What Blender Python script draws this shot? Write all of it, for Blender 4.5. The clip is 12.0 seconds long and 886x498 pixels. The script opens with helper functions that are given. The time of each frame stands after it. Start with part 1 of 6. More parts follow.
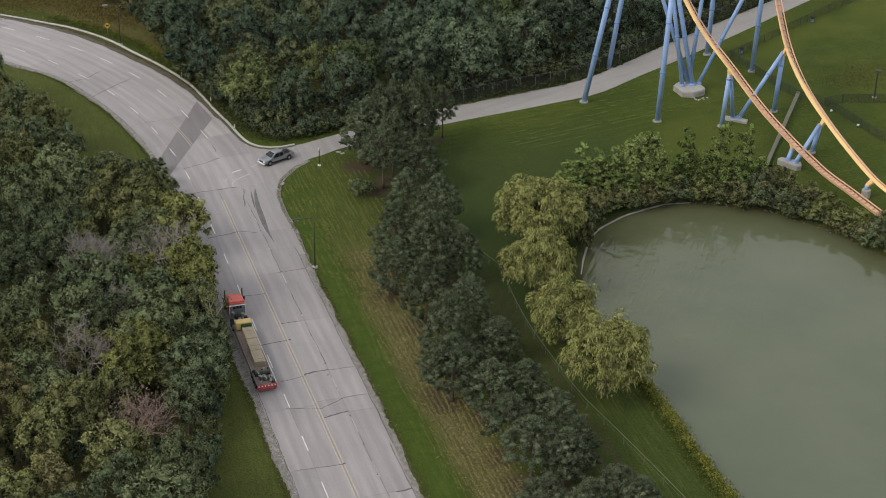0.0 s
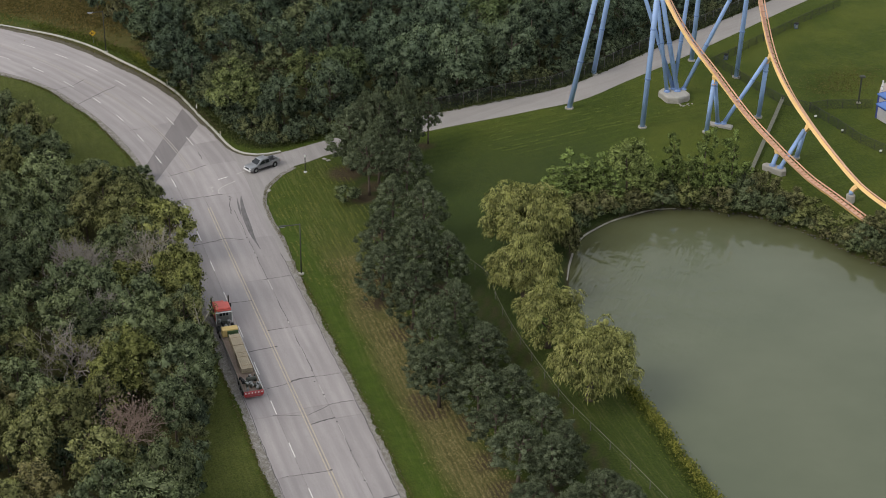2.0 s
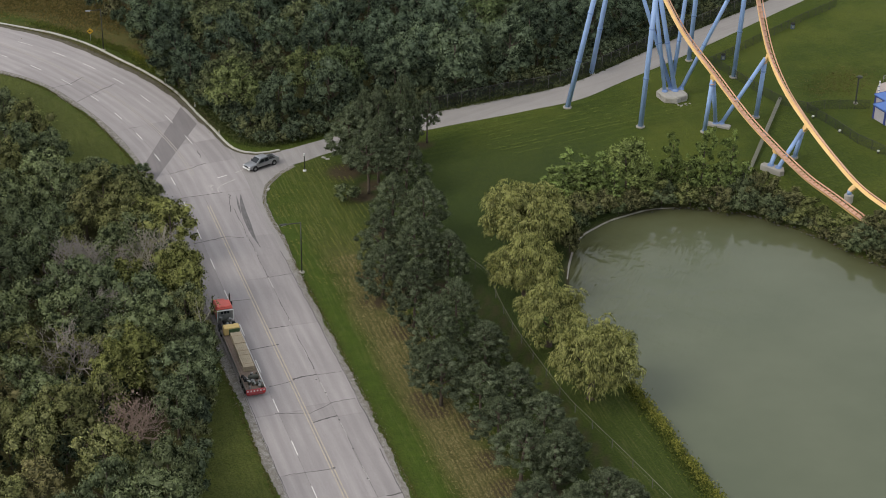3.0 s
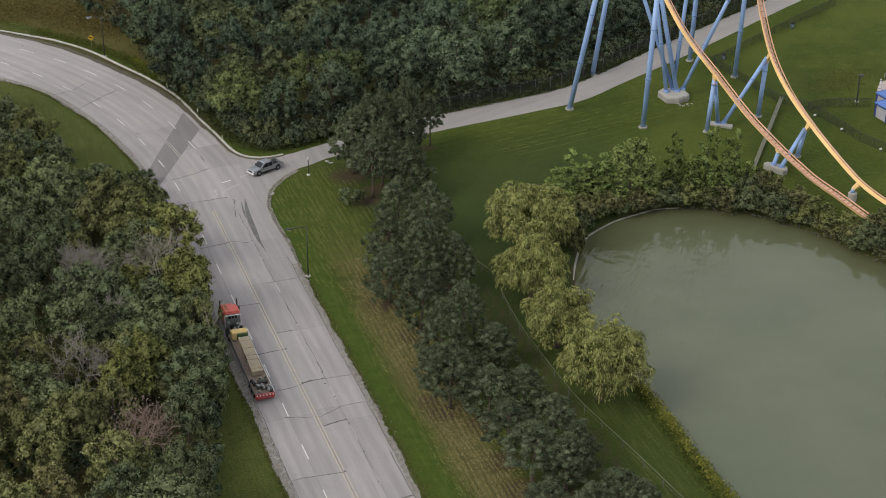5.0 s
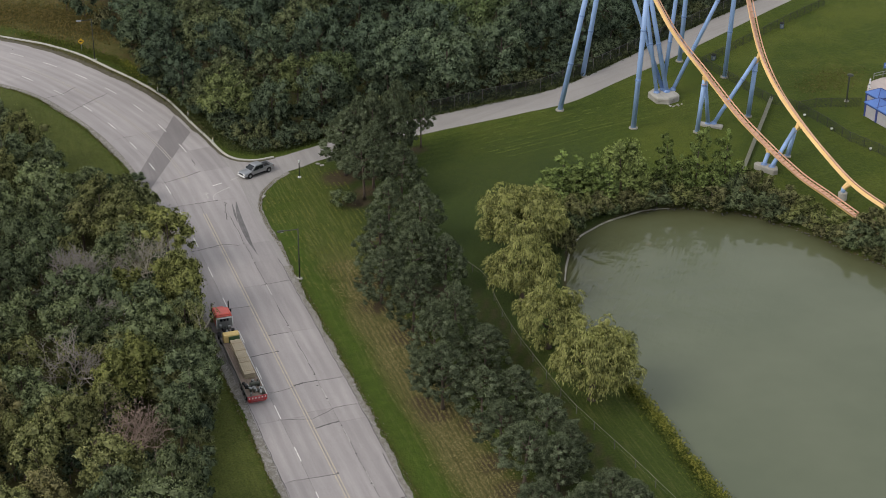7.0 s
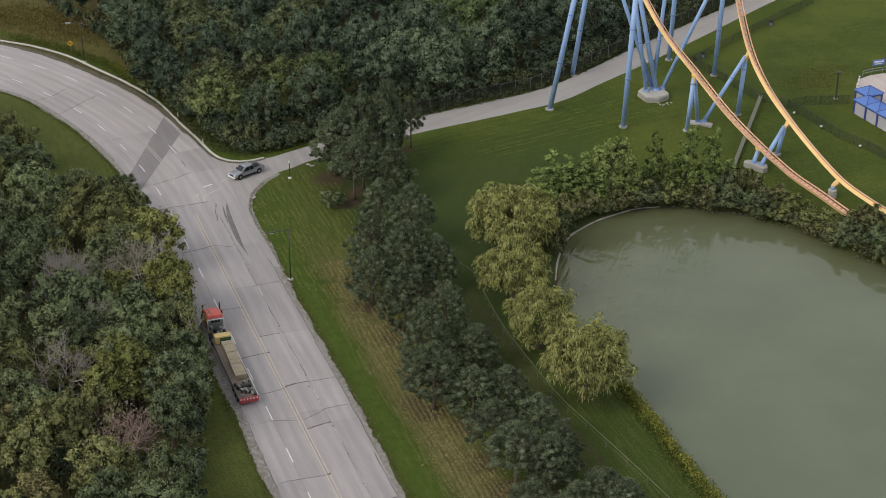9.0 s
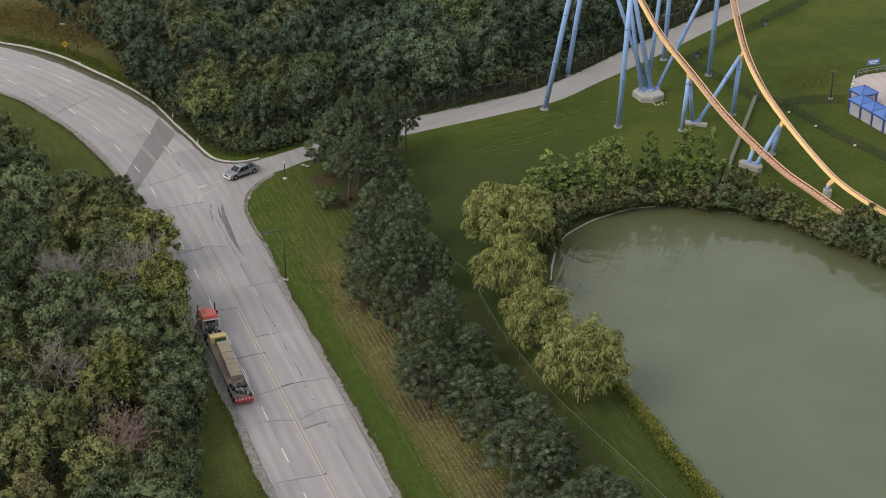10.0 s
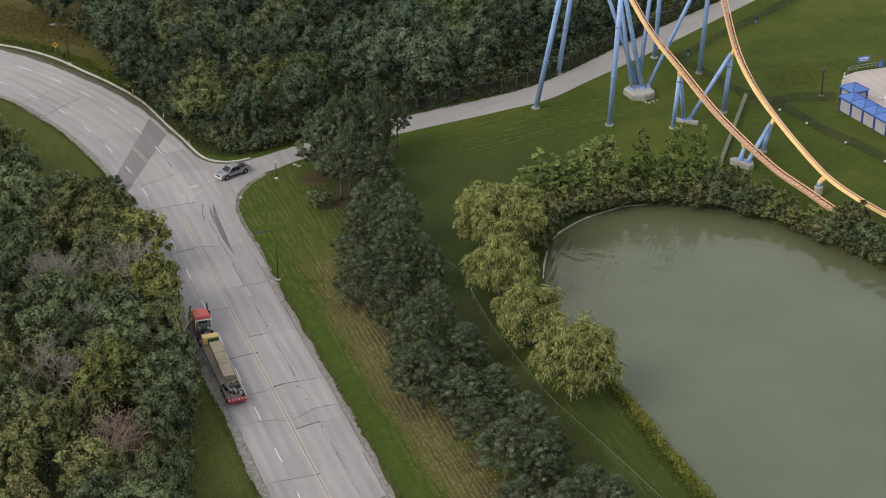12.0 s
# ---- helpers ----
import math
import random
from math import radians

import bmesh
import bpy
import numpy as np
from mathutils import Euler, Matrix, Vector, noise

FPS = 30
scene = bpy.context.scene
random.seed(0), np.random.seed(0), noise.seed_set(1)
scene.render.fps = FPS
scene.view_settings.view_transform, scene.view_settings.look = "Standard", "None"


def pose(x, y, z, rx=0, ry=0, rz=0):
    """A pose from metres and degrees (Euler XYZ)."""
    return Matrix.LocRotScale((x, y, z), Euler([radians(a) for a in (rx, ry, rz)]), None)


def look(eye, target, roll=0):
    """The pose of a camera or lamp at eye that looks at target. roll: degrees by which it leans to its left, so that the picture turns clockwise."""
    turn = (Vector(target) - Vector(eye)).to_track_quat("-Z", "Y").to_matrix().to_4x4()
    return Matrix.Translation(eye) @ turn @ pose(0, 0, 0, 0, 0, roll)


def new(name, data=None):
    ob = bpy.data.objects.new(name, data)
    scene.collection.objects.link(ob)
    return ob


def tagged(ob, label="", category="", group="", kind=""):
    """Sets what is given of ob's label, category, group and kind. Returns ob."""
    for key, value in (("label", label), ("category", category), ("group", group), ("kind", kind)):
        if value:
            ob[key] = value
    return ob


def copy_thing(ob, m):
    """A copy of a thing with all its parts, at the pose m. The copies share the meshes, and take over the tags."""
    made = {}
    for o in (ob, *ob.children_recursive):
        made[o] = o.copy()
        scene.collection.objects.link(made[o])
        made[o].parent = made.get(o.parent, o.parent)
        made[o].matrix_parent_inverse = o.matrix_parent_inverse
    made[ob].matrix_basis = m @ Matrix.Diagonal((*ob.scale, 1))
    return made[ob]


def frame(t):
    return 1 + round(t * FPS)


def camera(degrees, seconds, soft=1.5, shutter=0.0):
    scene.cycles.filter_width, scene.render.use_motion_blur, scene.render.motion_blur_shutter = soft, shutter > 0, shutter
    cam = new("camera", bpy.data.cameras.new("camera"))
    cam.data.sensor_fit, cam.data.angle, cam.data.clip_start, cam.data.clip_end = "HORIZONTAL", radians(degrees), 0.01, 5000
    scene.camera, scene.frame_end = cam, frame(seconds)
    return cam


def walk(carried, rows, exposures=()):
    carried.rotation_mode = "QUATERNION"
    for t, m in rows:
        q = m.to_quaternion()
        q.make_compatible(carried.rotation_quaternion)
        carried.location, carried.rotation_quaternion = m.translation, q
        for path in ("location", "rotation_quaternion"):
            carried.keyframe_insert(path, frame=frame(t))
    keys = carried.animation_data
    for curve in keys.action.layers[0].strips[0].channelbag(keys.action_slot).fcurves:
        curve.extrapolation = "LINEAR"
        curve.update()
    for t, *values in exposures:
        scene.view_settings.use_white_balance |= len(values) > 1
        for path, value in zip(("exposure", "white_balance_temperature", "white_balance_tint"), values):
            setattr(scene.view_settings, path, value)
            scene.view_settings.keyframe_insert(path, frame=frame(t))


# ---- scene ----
cam = camera(28.8, 12.0, soft=0.85)
PATH = [
    (0, (-0.0, -0.0, 118.245), (-0.094, 88.581, 71.84), 0.648),
    (0.5, (0.059, -0.15, 118.274), (0.109, 88.485, 71.972), 0.579),
    (1, (0.095, -0.227, 118.278), (0.3, 88.465, 72.086), 0.516),
    (1.5, (0.106, -0.315, 118.31), (0.466, 88.416, 72.193), 0.479),
    (2, (-0.044, -0.366, 118.405), (0.68, 88.391, 72.343), 0.692),
    (2.5, (-0.447, -0.672, 118.399), (0.676, 88.087, 72.348), 0.978),
    (3, (-1.967, -0.719, 118.406), (-0.498, 88.027, 72.34), 1.049),
    (5, (-3.663, -0.943, 118.391), (-1.864, 87.885, 72.496), 0.518),
    (5.5, (-3.657, -1.028, 118.377), (-1.75, 87.816, 72.517), 0.460),
    (6, (-3.596, -1.129, 118.548), (-1.599, 87.712, 72.685), 0.400),
    (6.5, (-3.65, -1.138, 118.527), (-1.506, 87.716, 72.697), 0.346),
    (7, (-3.676, -1.141, 118.495), (-1.371, 87.72, 72.686), 0.350),
    (9, (-3.57, -1.273, 118.599), (-0.769, 87.565, 72.774), 0.135),
    (9.5, (-3.677, -1.305, 118.506), (-0.707, 87.544, 72.713), 0.124),
    (10, (-3.609, -1.299, 118.389), (-0.519, 87.567, 72.637), 0.115),
    (10.5, (-3.636, -1.273, 118.521), (-0.409, 87.566, 72.727), 0.044),
    (11, (-3.649, -1.332, 118.486), (-0.304, 87.504, 72.694), 0.012),
    (11.5, (-3.716, -1.22, 118.468), (-0.243, 87.6, 72.653), -0.025),
    (12, (-3.784, -1.256, 118.493), (-0.168, 87.545, 72.654), -0.017),
]
walk(cam, [(t, look(eye, target, roll)) for t, eye, target, roll in PATH], exposures=[(0, 0.0), (7, 0.0), (12, 0.07)])

# ---- light ----
SUN_DIR = Vector((-0.78, -0.45, 0.74)).normalized()
world = bpy.data.worlds.new("sky")
scene.world = world
world.use_nodes = True
wn, wl = world.node_tree.nodes, world.node_tree.links
wn.clear()
sky = wn.new("ShaderNodeTexSky")
sky.sky_type, sky.sun_disc = "NISHITA", False
sky.sun_elevation = math.asin(SUN_DIR.z)
sky.sun_rotation = math.atan2(SUN_DIR.x, SUN_DIR.y)
sky.air_density, sky.dust_density = 1.0, 4.0
grey = wn.new("ShaderNodeHueSaturation")
grey.inputs["Saturation"].default_value = 0.3
back = wn.new("ShaderNodeBackground")
back.inputs["Strength"].default_value = 0.138
wout = wn.new("ShaderNodeOutputWorld")
wl.new(sky.outputs[0], grey.inputs["Color"])
# a thin even cloud sheet over the clear sky
cloud = wn.new("ShaderNodeMix")
cloud.data_type = "RGBA"
cloud.inputs[0].default_value = 0.7
cloud.inputs[7].default_value = (5.56, 5.75, 6.2, 1)
wl.new(grey.outputs[0], cloud.inputs[6])
wl.new(cloud.outputs[2], back.inputs["Color"])
wl.new(back.outputs[0], wout.inputs[0])

sun = new("sun", bpy.data.lights.new("sun", "SUN"))
sun.data.energy, sun.data.angle, sun.data.color = 1.25, radians(30), (1.0, 0.93, 0.82)
sun.matrix_world = look(SUN_DIR * 300, (0, 0, 0))


# ---- materials ----
class Nodes:
    """A short way to write node materials."""

    def __init__(self, name):
        self.mat = bpy.data.materials.new(name)
        self.mat.use_nodes = True
        self.tree = self.mat.node_tree
        self.tree.nodes.clear()
        self.out = self.tree.nodes.new("ShaderNodeOutputMaterial")

    def link(self, a, b):
        self.tree.links.new(a, b)

    def put(self, socket, value):
        if isinstance(value, bpy.types.NodeSocket):
            self.link(value, socket)
        elif isinstance(value, tuple) and len(value) == 3 and socket.type == "RGBA":
            socket.default_value = (*value, 1)
        else:
            socket.default_value = value

    def node(self, kind, **inputs):
        n = self.tree.nodes.new("ShaderNode" + kind)
        for key, value in inputs.items():
            self.put(n.inputs[key.replace("_", " ")], value)
        return n

    def coords(self, kind="Position", scale=(1, 1, 1), turn=0.0):
        if kind == "Position":
            src = self.node("NewGeometry").outputs["Position"]
        else:
            src = self.node("TexCoord").outputs[kind]
        m = self.node("Mapping")
        m.vector_type = "TEXTURE"
        self.link(src, m.inputs["Vector"])
        m.inputs["Scale"].default_value = tuple(1 / v for v in scale)
        m.inputs["Rotation"].default_value = (0, 0, turn)
        return m.outputs[0]

    def noise(self, vec, scale, detail=4.0, rough=0.6, warp=0.0):
        n = self.node("TexNoise", Vector=vec, Scale=scale, Detail=detail, Roughness=rough, Distortion=warp)
        return n.outputs["Fac"]

    def ramp(self, fac, *stops):
        r = self.node("ValToRGB", Fac=fac)
        e = r.color_ramp.elements
        while len(e) < len(stops):
            e.new(0.5)
        for el, (p, c) in zip(e, stops):
            el.position = p
            el.color = (*c, 1) if isinstance(c, tuple) else (c, c, c, 1)
        return r.outputs["Color"]

    def mix(self, fac, a, b, blend="MIX"):
        m = self.tree.nodes.new("ShaderNodeMix")
        m.data_type, m.blend_type = "RGBA", blend
        self.put(m.inputs["Factor"], fac)
        self.put(m.inputs[6], a)
        self.put(m.inputs[7], b)
        return m.outputs[2]

    def maths(self, op, a, b=0.0):
        m = self.tree.nodes.new("ShaderNodeMath")
        m.operation = op
        self.put(m.inputs[0], a)
        self.put(m.inputs[1], b)
        return m.outputs[0]

    def attr(self, name):
        a = self.tree.nodes.new("ShaderNodeAttribute")
        a.attribute_name = name
        return a.outputs["Fac"]

    def surface(self, color, rough=0.8, metal=0.0, bump=None, strength=0.3, distance=0.05, **more):
        p = self.node("BsdfPrincipled")
        self.put(p.inputs["Base Color"], color)
        self.put(p.inputs["Roughness"], rough)
        self.put(p.inputs["Metallic"], metal)
        for key, value in more.items():
            self.put(p.inputs[key.replace("_", " ")], value)
        if bump is not None:
            b = self.node("Bump", Height=bump, Strength=strength, Distance=distance)
            self.link(b.outputs[0], p.inputs["Normal"])
        self.link(p.outputs[0], self.out.inputs[0])
        return self.mat


def plain(name, color, rough=0.6, metal=0.0, vary=0.25, scale=1.5):
    """Paint, metal or plastic with faint dirt at two scales."""
    n = Nodes(name)
    v = n.coords("Object")
    a = n.noise(v, scale, 5)
    b = n.noise(v, scale * 9, 3)
    f = n.maths("ADD", n.maths("MULTIPLY", a, 0.7), n.maths("MULTIPLY", b, 0.3))
    dark = tuple(c * (1 - vary) for c in color)
    light = tuple(min(1, c * (1 + vary * 0.6)) for c in color)
    return n.surface(n.ramp(f, (0.3, dark), (0.7, light)), rough, metal, b, 0.1, 0.01)


ROAD_TURN = math.atan2(0.305, 0.953)  # the straight road's heading from +y


def concrete_mat(name, base, stain=0.6, turn=ROAD_TURN, streaks=0.5, wheels=False):
    n = Nodes(name)
    p = n.coords()
    along = n.coords(scale=(1, 0.06, 1), turn=turn)
    if wheels:
        lane = n.tree.nodes.new("ShaderNodeAttribute")
        lane.attribute_name = "lane"
        m = n.node("Mapping", Vector=lane.outputs["Vector"])
        m.inputs["Scale"].default_value = (1, 0.06, 1)
        along = m.outputs[0]
    big = n.noise(p, 0.12, 4)
    mid = n.noise(p, 0.9, 5, 0.7)
    fine = n.noise(p, 7.0, 3, 0.7)
    streak = n.noise(along, 0.9, 4, 0.65)
    r = n.node("ObjectInfo").outputs["Random"]
    c = n.ramp(big, (0.3, tuple(v * 0.86 for v in base)), (0.7, tuple(v * 1.07 for v in base)))
    c = n.mix(streaks, c, n.ramp(streak, (0.32, tuple(v * 0.62 for v in base)), (0.62, tuple(v * 1.08 for v in base))))
    c = n.mix(n.ramp(mid, (0.55, 0.0), (0.8, stain * 0.5)), c, tuple(v * 0.55 for v in base))
    c = n.mix(0.22, c, n.ramp(fine, (0.3, tuple(v * 0.6 for v in base)), (0.75, tuple(min(v * 1.3, 0.9) for v in base))))
    if wheels:
        # two darker wheel paths in each lane
        x = n.node("SeparateXYZ", Vector=lane.outputs["Vector"]).outputs[0]
        w = n.maths("COSINE", n.maths("MULTIPLY", n.maths("ADD", x, n.maths("MULTIPLY", big, 0.8)), 3.808))
        w = n.maths("MULTIPLY", n.maths("ADD", n.maths("MULTIPLY", w, -0.5), 0.5), n.ramp(n.noise(along, 0.5, 3), (0.3, 0.12), (0.65, 0.58)))
        c = n.mix(w, c, tuple(v * 0.72 for v in base))
    tone = n.ramp(r, (0.0, 0.88), (1.0, 1.08))
    c = n.mix(1.0, c, tone, "MULTIPLY")
    return n.surface(c, 0.88, 0, fine, 0.25, 0.02)


CONCRETE = concrete_mat("worn_concrete", (0.405, 0.372, 0.364), wheels=True)
ASPHALT_PATCH = concrete_mat("grey_asphalt_patch", (0.235, 0.215, 0.212), 0.3)
APRON = concrete_mat("apron_concrete", (0.37, 0.345, 0.33))
LANE = concrete_mat("service_lane_asphalt", (0.37, 0.345, 0.325), 0.4, radians(-50), 0.3)
FOOTING = concrete_mat("footing_concrete", (0.43, 0.41, 0.37), 0.5)
KERB = plain("kerb_concrete", (0.52, 0.51, 0.45), 0.85, 0, 0.2, 0.8)
TAR = plain("crack_tar", (0.13, 0.12, 0.115), 0.8, 0, 0.3, 2)
JOINT_BED = plain("dirty_joint_filler", (0.2, 0.186, 0.176), 0.85, 0, 0.3, 2)
SKID = plain("tyre_rubber_mark", (0.17, 0.16, 0.158), 0.8, 0, 0.45, 0.7)


def worn_paint(name, color, wear):
    """Road paint, scuffed through to the concrete."""
    n = Nodes(name)
    p = n.coords()
    a = n.noise(p, 1.3, 5, 0.7)
    b = n.noise(p, 9.0, 3, 0.7)
    f = n.maths("ADD", n.maths("MULTIPLY", a, 0.6), n.maths("MULTIPLY", b, 0.4))
    c = n.mix(n.ramp(f, (wear - 0.12, 0.0), (wear + 0.12, 1.0)), color, (0.37, 0.34, 0.325))
    return n.surface(c, 0.75)


WHITE_PAINT = worn_paint("white_road_paint", (0.74, 0.72, 0.68), 0.62)
FAINT_PAINT = worn_paint("faint_white_road_paint", (0.6, 0.57, 0.54), 0.46)
YELLOW_PAINT = worn_paint("yellow_road_paint", (0.56, 0.475, 0.33), 0.52)

n = Nodes("roadside_gravel")
p = n.coords()
vor = n.node("TexVoronoi", Vector=p, Scale=11.0)
vor2 = n.node("TexVoronoi", Vector=p, Scale=25.0)
c = n.ramp(vor.outputs["Color"], (0.1, (0.17, 0.155, 0.135)), (0.5, (0.4, 0.375, 0.35)), (0.9, (0.58, 0.55, 0.52)))
c = n.mix(n.ramp(n.noise(p, 1.5, 5, 0.75), (0.4, 0.0), (0.58, 0.9)), c, (0.15, 0.13, 0.085))
c = n.mix(0.35, c, n.ramp(vor2.outputs["Distance"], (0.1, (0.5, 0.48, 0.45)), (0.6, (0.16, 0.15, 0.14))))
GRAVEL = n.surface(c, 0.95, 0, vor2.outputs["Distance"], 0.6, 0.05)


def grass_mat():
    n = Nodes("mown_grass")
    p = n.coords()
    rows = n.coords(scale=(1, 0.05, 1), turn=0.285)
    lawn_rows = n.coords(scale=(1, 0.035, 1), turn=radians(-61))
    big, mid, fine = n.noise(p, 0.045, 4), n.noise(p, 0.75, 6, 0.75), n.noise(p, 5.0, 4, 0.75)
    c = n.ramp(big, (0.3, (0.04, 0.072, 0.008)), (0.52, (0.062, 0.1, 0.012)), (0.72, (0.105, 0.132, 0.017)))
    c = n.mix(0.5, c, n.ramp(mid, (0.34, (0.022, 0.043, 0.004)), (0.64, (0.118, 0.15, 0.018))))
    tuft = n.ramp(n.noise(p, 1.25, 3, 0.6), (0.4, (0.018, 0.036, 0.002)), (0.6, (0.125, 0.155, 0.013)))
    c = n.mix(n.maths("ADD", n.maths("MULTIPLY", n.attr("lawn"), 0.3), 0.15), c, tuft)
    blade = n.noise(p, 3.2, 5, 0.85)
    c = n.mix(0.5, c, n.ramp(fine, (0.36, (0.01, 0.022, 0.002)), (0.66, (0.118, 0.165, 0.022))))
    c = n.mix(0.3, c, n.ramp(blade, (0.38, (0.012, 0.026, 0.002)), (0.62, (0.135, 0.172, 0.026))))
    # hay rows left by the mower, along the road on one side and along the lane on the other
    wisps = n.maths("MULTIPLY", n.ramp(n.noise(rows, 3.1, 2, 0.5), (0.5, 0.0), (0.64, 0.75)), n.ramp(n.noise(p, 2.4, 5, 0.85), (0.4, 0.05), (0.58, 1.0)))
    c = n.mix(n.maths("MULTIPLY", wisps, n.attr("rows")), c, (0.2, 0.195, 0.062))
    wisps = n.maths("MULTIPLY", n.ramp(n.noise(lawn_rows, 1.5, 3, 0.6), (0.54, 0.0), (0.66, 0.5)), n.ramp(n.noise(p, 2.0, 5, 0.85), (0.42, 0.0), (0.62, 1.0)))
    c = n.mix(n.maths("MULTIPLY", wisps, n.attr("lawn")), c, (0.14, 0.17, 0.045))
    # bands left by the mower
    across = n.node("SeparateXYZ", Vector=n.coords(turn=radians(-61))).outputs[0]
    wave = n.maths("SINE", n.maths("MULTIPLY", n.maths("ADD", across, n.maths("MULTIPLY", n.noise(p, 0.06, 2), 5.0)), 3.3))
    band = n.maths("MULTIPLY", n.ramp(n.maths("ADD", n.maths("MULTIPLY", wave, 0.5), 0.5), (0.3, 0.0), (0.75, 0.42)), n.attr("mown"))
    c = n.mix(band, c, n.ramp(fine, (0.34, (0.05, 0.075, 0.008)), (0.66, (0.135, 0.178, 0.024))))
    # patches of yellowing turf and darker turf
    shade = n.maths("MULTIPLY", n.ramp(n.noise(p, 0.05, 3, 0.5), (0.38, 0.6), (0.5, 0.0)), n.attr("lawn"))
    c = n.mix(shade, c, n.ramp(fine, (0.34, (0.022, 0.043, 0.005)), (0.66, (0.09, 0.125, 0.018))))
    worn = n.maths("MULTIPLY", n.ramp(n.noise(p, 0.055, 6, 0.65), (0.46, 0.0), (0.6, 0.9)), n.attr("lawn"))
    c = n.mix(worn, c, n.ramp(fine, (0.34, (0.04, 0.058, 0.006)), (0.66, (0.158, 0.186, 0.028))))
    # soft shadow beside the pines, put into the grass colour
    c = n.mix(n.maths("MULTIPLY", n.attr("pine_shade"), n.ramp(mid, (0.3, 0.5), (0.6, 0.8))), c, n.ramp(fine, (0.34, (0.012, 0.026, 0.006)), (0.66, (0.068, 0.098, 0.026))))
    # lush drain line, dry strip, meadow, bare soil
    c = n.mix(n.maths("MULTIPLY", n.attr("lush"), 0.75), c, n.ramp(n.noise(p, 0.7, 4, 0.6), (0.3, (0.05, 0.09, 0.009)), (0.7, (0.085, 0.135, 0.015))))
    straw = n.ramp(n.noise(rows, 2.6, 4, 0.7), (0.36, (0.085, 0.085, 0.022)), (0.5, (0.15, 0.143, 0.045)), (0.64, (0.235, 0.21, 0.08)))
    straw = n.mix(0.5, straw, n.ramp(fine, (0.36, (0.05, 0.055, 0.014)), (0.64, (0.29, 0.25, 0.105))))
    c = n.mix(n.maths("MULTIPLY", n.attr("dry"), n.ramp(mid, (0.25, 0.45), (0.55, 0.95))), c, straw)
    mead = n.ramp(n.noise(p, 0.35, 6, 0.75), (0.32, (0.075, 0.088, 0.022)), (0.5, (0.15, 0.132, 0.042)), (0.66, (0.18, 0.115, 0.058)))
    c = n.mix(n.maths("MULTIPLY", n.attr("meadow"), 0.85), c, n.mix(0.4, mead, n.ramp(fine, (0.3, (0.04, 0.04, 0.012)), (0.7, (0.18, 0.15, 0.05)))))
    soil = n.ramp(mid, (0.3, (0.05, 0.036, 0.024)), (0.7, (0.13, 0.088, 0.056)))
    c = n.mix(n.attr("soil"), c, n.mix(0.4, soil, n.ramp(fine, (0.3, (0.03, 0.025, 0.015)), (0.7, (0.16, 0.11, 0.07)))))
    return n.surface(c, 0.95, 0, n.maths("ADD", fine, n.maths("MULTIPLY", mid, 2.0)), 1.0, 0.2, Specular_IOR_Level=0.22)


GRASS = grass_mat()


def leaf_mat(name, dark, light, spread=0.5, through_light=0.25):
    """Foliage: each leaf clump a little different, each tree tinted by its own colour."""
    n = Nodes(name)
    geo = n.node("NewGeometry")
    info = n.node("ObjectInfo")
    isl = geo.outputs["Random Per Island"]
    v = n.coords("Object")
    patch = n.ramp(n.noise(v, 1.0, 3), (0.33, 0.0), (0.67, 1.0))
    f = n.maths("ADD", n.maths("MULTIPLY", isl, spread), n.maths("MULTIPLY", patch, 1 - spread))
    c = n.ramp(f, (0.27, dark), (0.73, light))
    c = n.mix(1.0, c, info.outputs["Color"], "MULTIPLY")
    d = n.node("BsdfDiffuse", Color=c, Roughness=1.0)
    t = n.node("BsdfTranslucent", Color=n.mix(1.0, c, (1.2, 1.3, 0.6), "MULTIPLY"))
    m = n.node("MixShader", Fac=through_light)
    n.link(d.outputs[0], m.inputs[1])
    n.link(t.outputs[0], m.inputs[2])
    n.link(m.outputs[0], n.out.inputs[0])
    return n.mat


LEAF = leaf_mat("broad_leaves", (0.03, 0.038, 0.026), (0.25, 0.282, 0.194), 0.38, 0.28)
NEEDLE = leaf_mat("pine_needles", (0.066, 0.081, 0.049), (0.215, 0.25, 0.158), 0.42, 0.25)
WILLOW = leaf_mat("willow_leaves", (0.095, 0.113, 0.046), (0.47, 0.5, 0.225), 0.45, 0.3)
BARK = plain("bark", (0.13, 0.1, 0.075), 0.9, 0, 0.4, 4)
PALE_BARK = plain("pale_dead_wood", (0.31, 0.28, 0.245), 0.9, 0, 0.3, 4)
RED_BARK = plain("reddish_dead_wood", (0.28, 0.205, 0.165), 0.9, 0, 0.3, 4)

BLUE = plain("blue_support_paint", (0.31, 0.46, 0.75), 0.45, 0, 0.16, 0.4)
BLUE_SEAM = plain("blue_flange_paint", (0.2, 0.31, 0.57), 0.5, 0, 0.2, 1)
ORANGE = plain("orange_track_paint", (0.92, 0.62, 0.26), 0.5, 0, 0.15, 0.3)
SPINE_TOP = plain("faded_orange_track_paint", (0.72, 0.43, 0.3), 0.6, 0, 0.2, 0.4)
TIE = plain("rust_brown_tie_paint", (0.56, 0.32, 0.2), 0.7, 0, 0.3, 1)
STEEL = plain("galvanised_steel", (0.33, 0.34, 0.33), 0.5, 0.6, 0.2, 2)
DARK_STEEL = plain("dark_bronze_pole_paint", (0.055, 0.06, 0.045), 0.5, 0.2, 0.3, 2)
BLACK = plain("black_rubber", (0.02, 0.02, 0.021), 0.8, 0, 0.3, 3)
WHITE = plain("white_paint", (0.75, 0.75, 0.73), 0.5, 0, 0.12, 1)


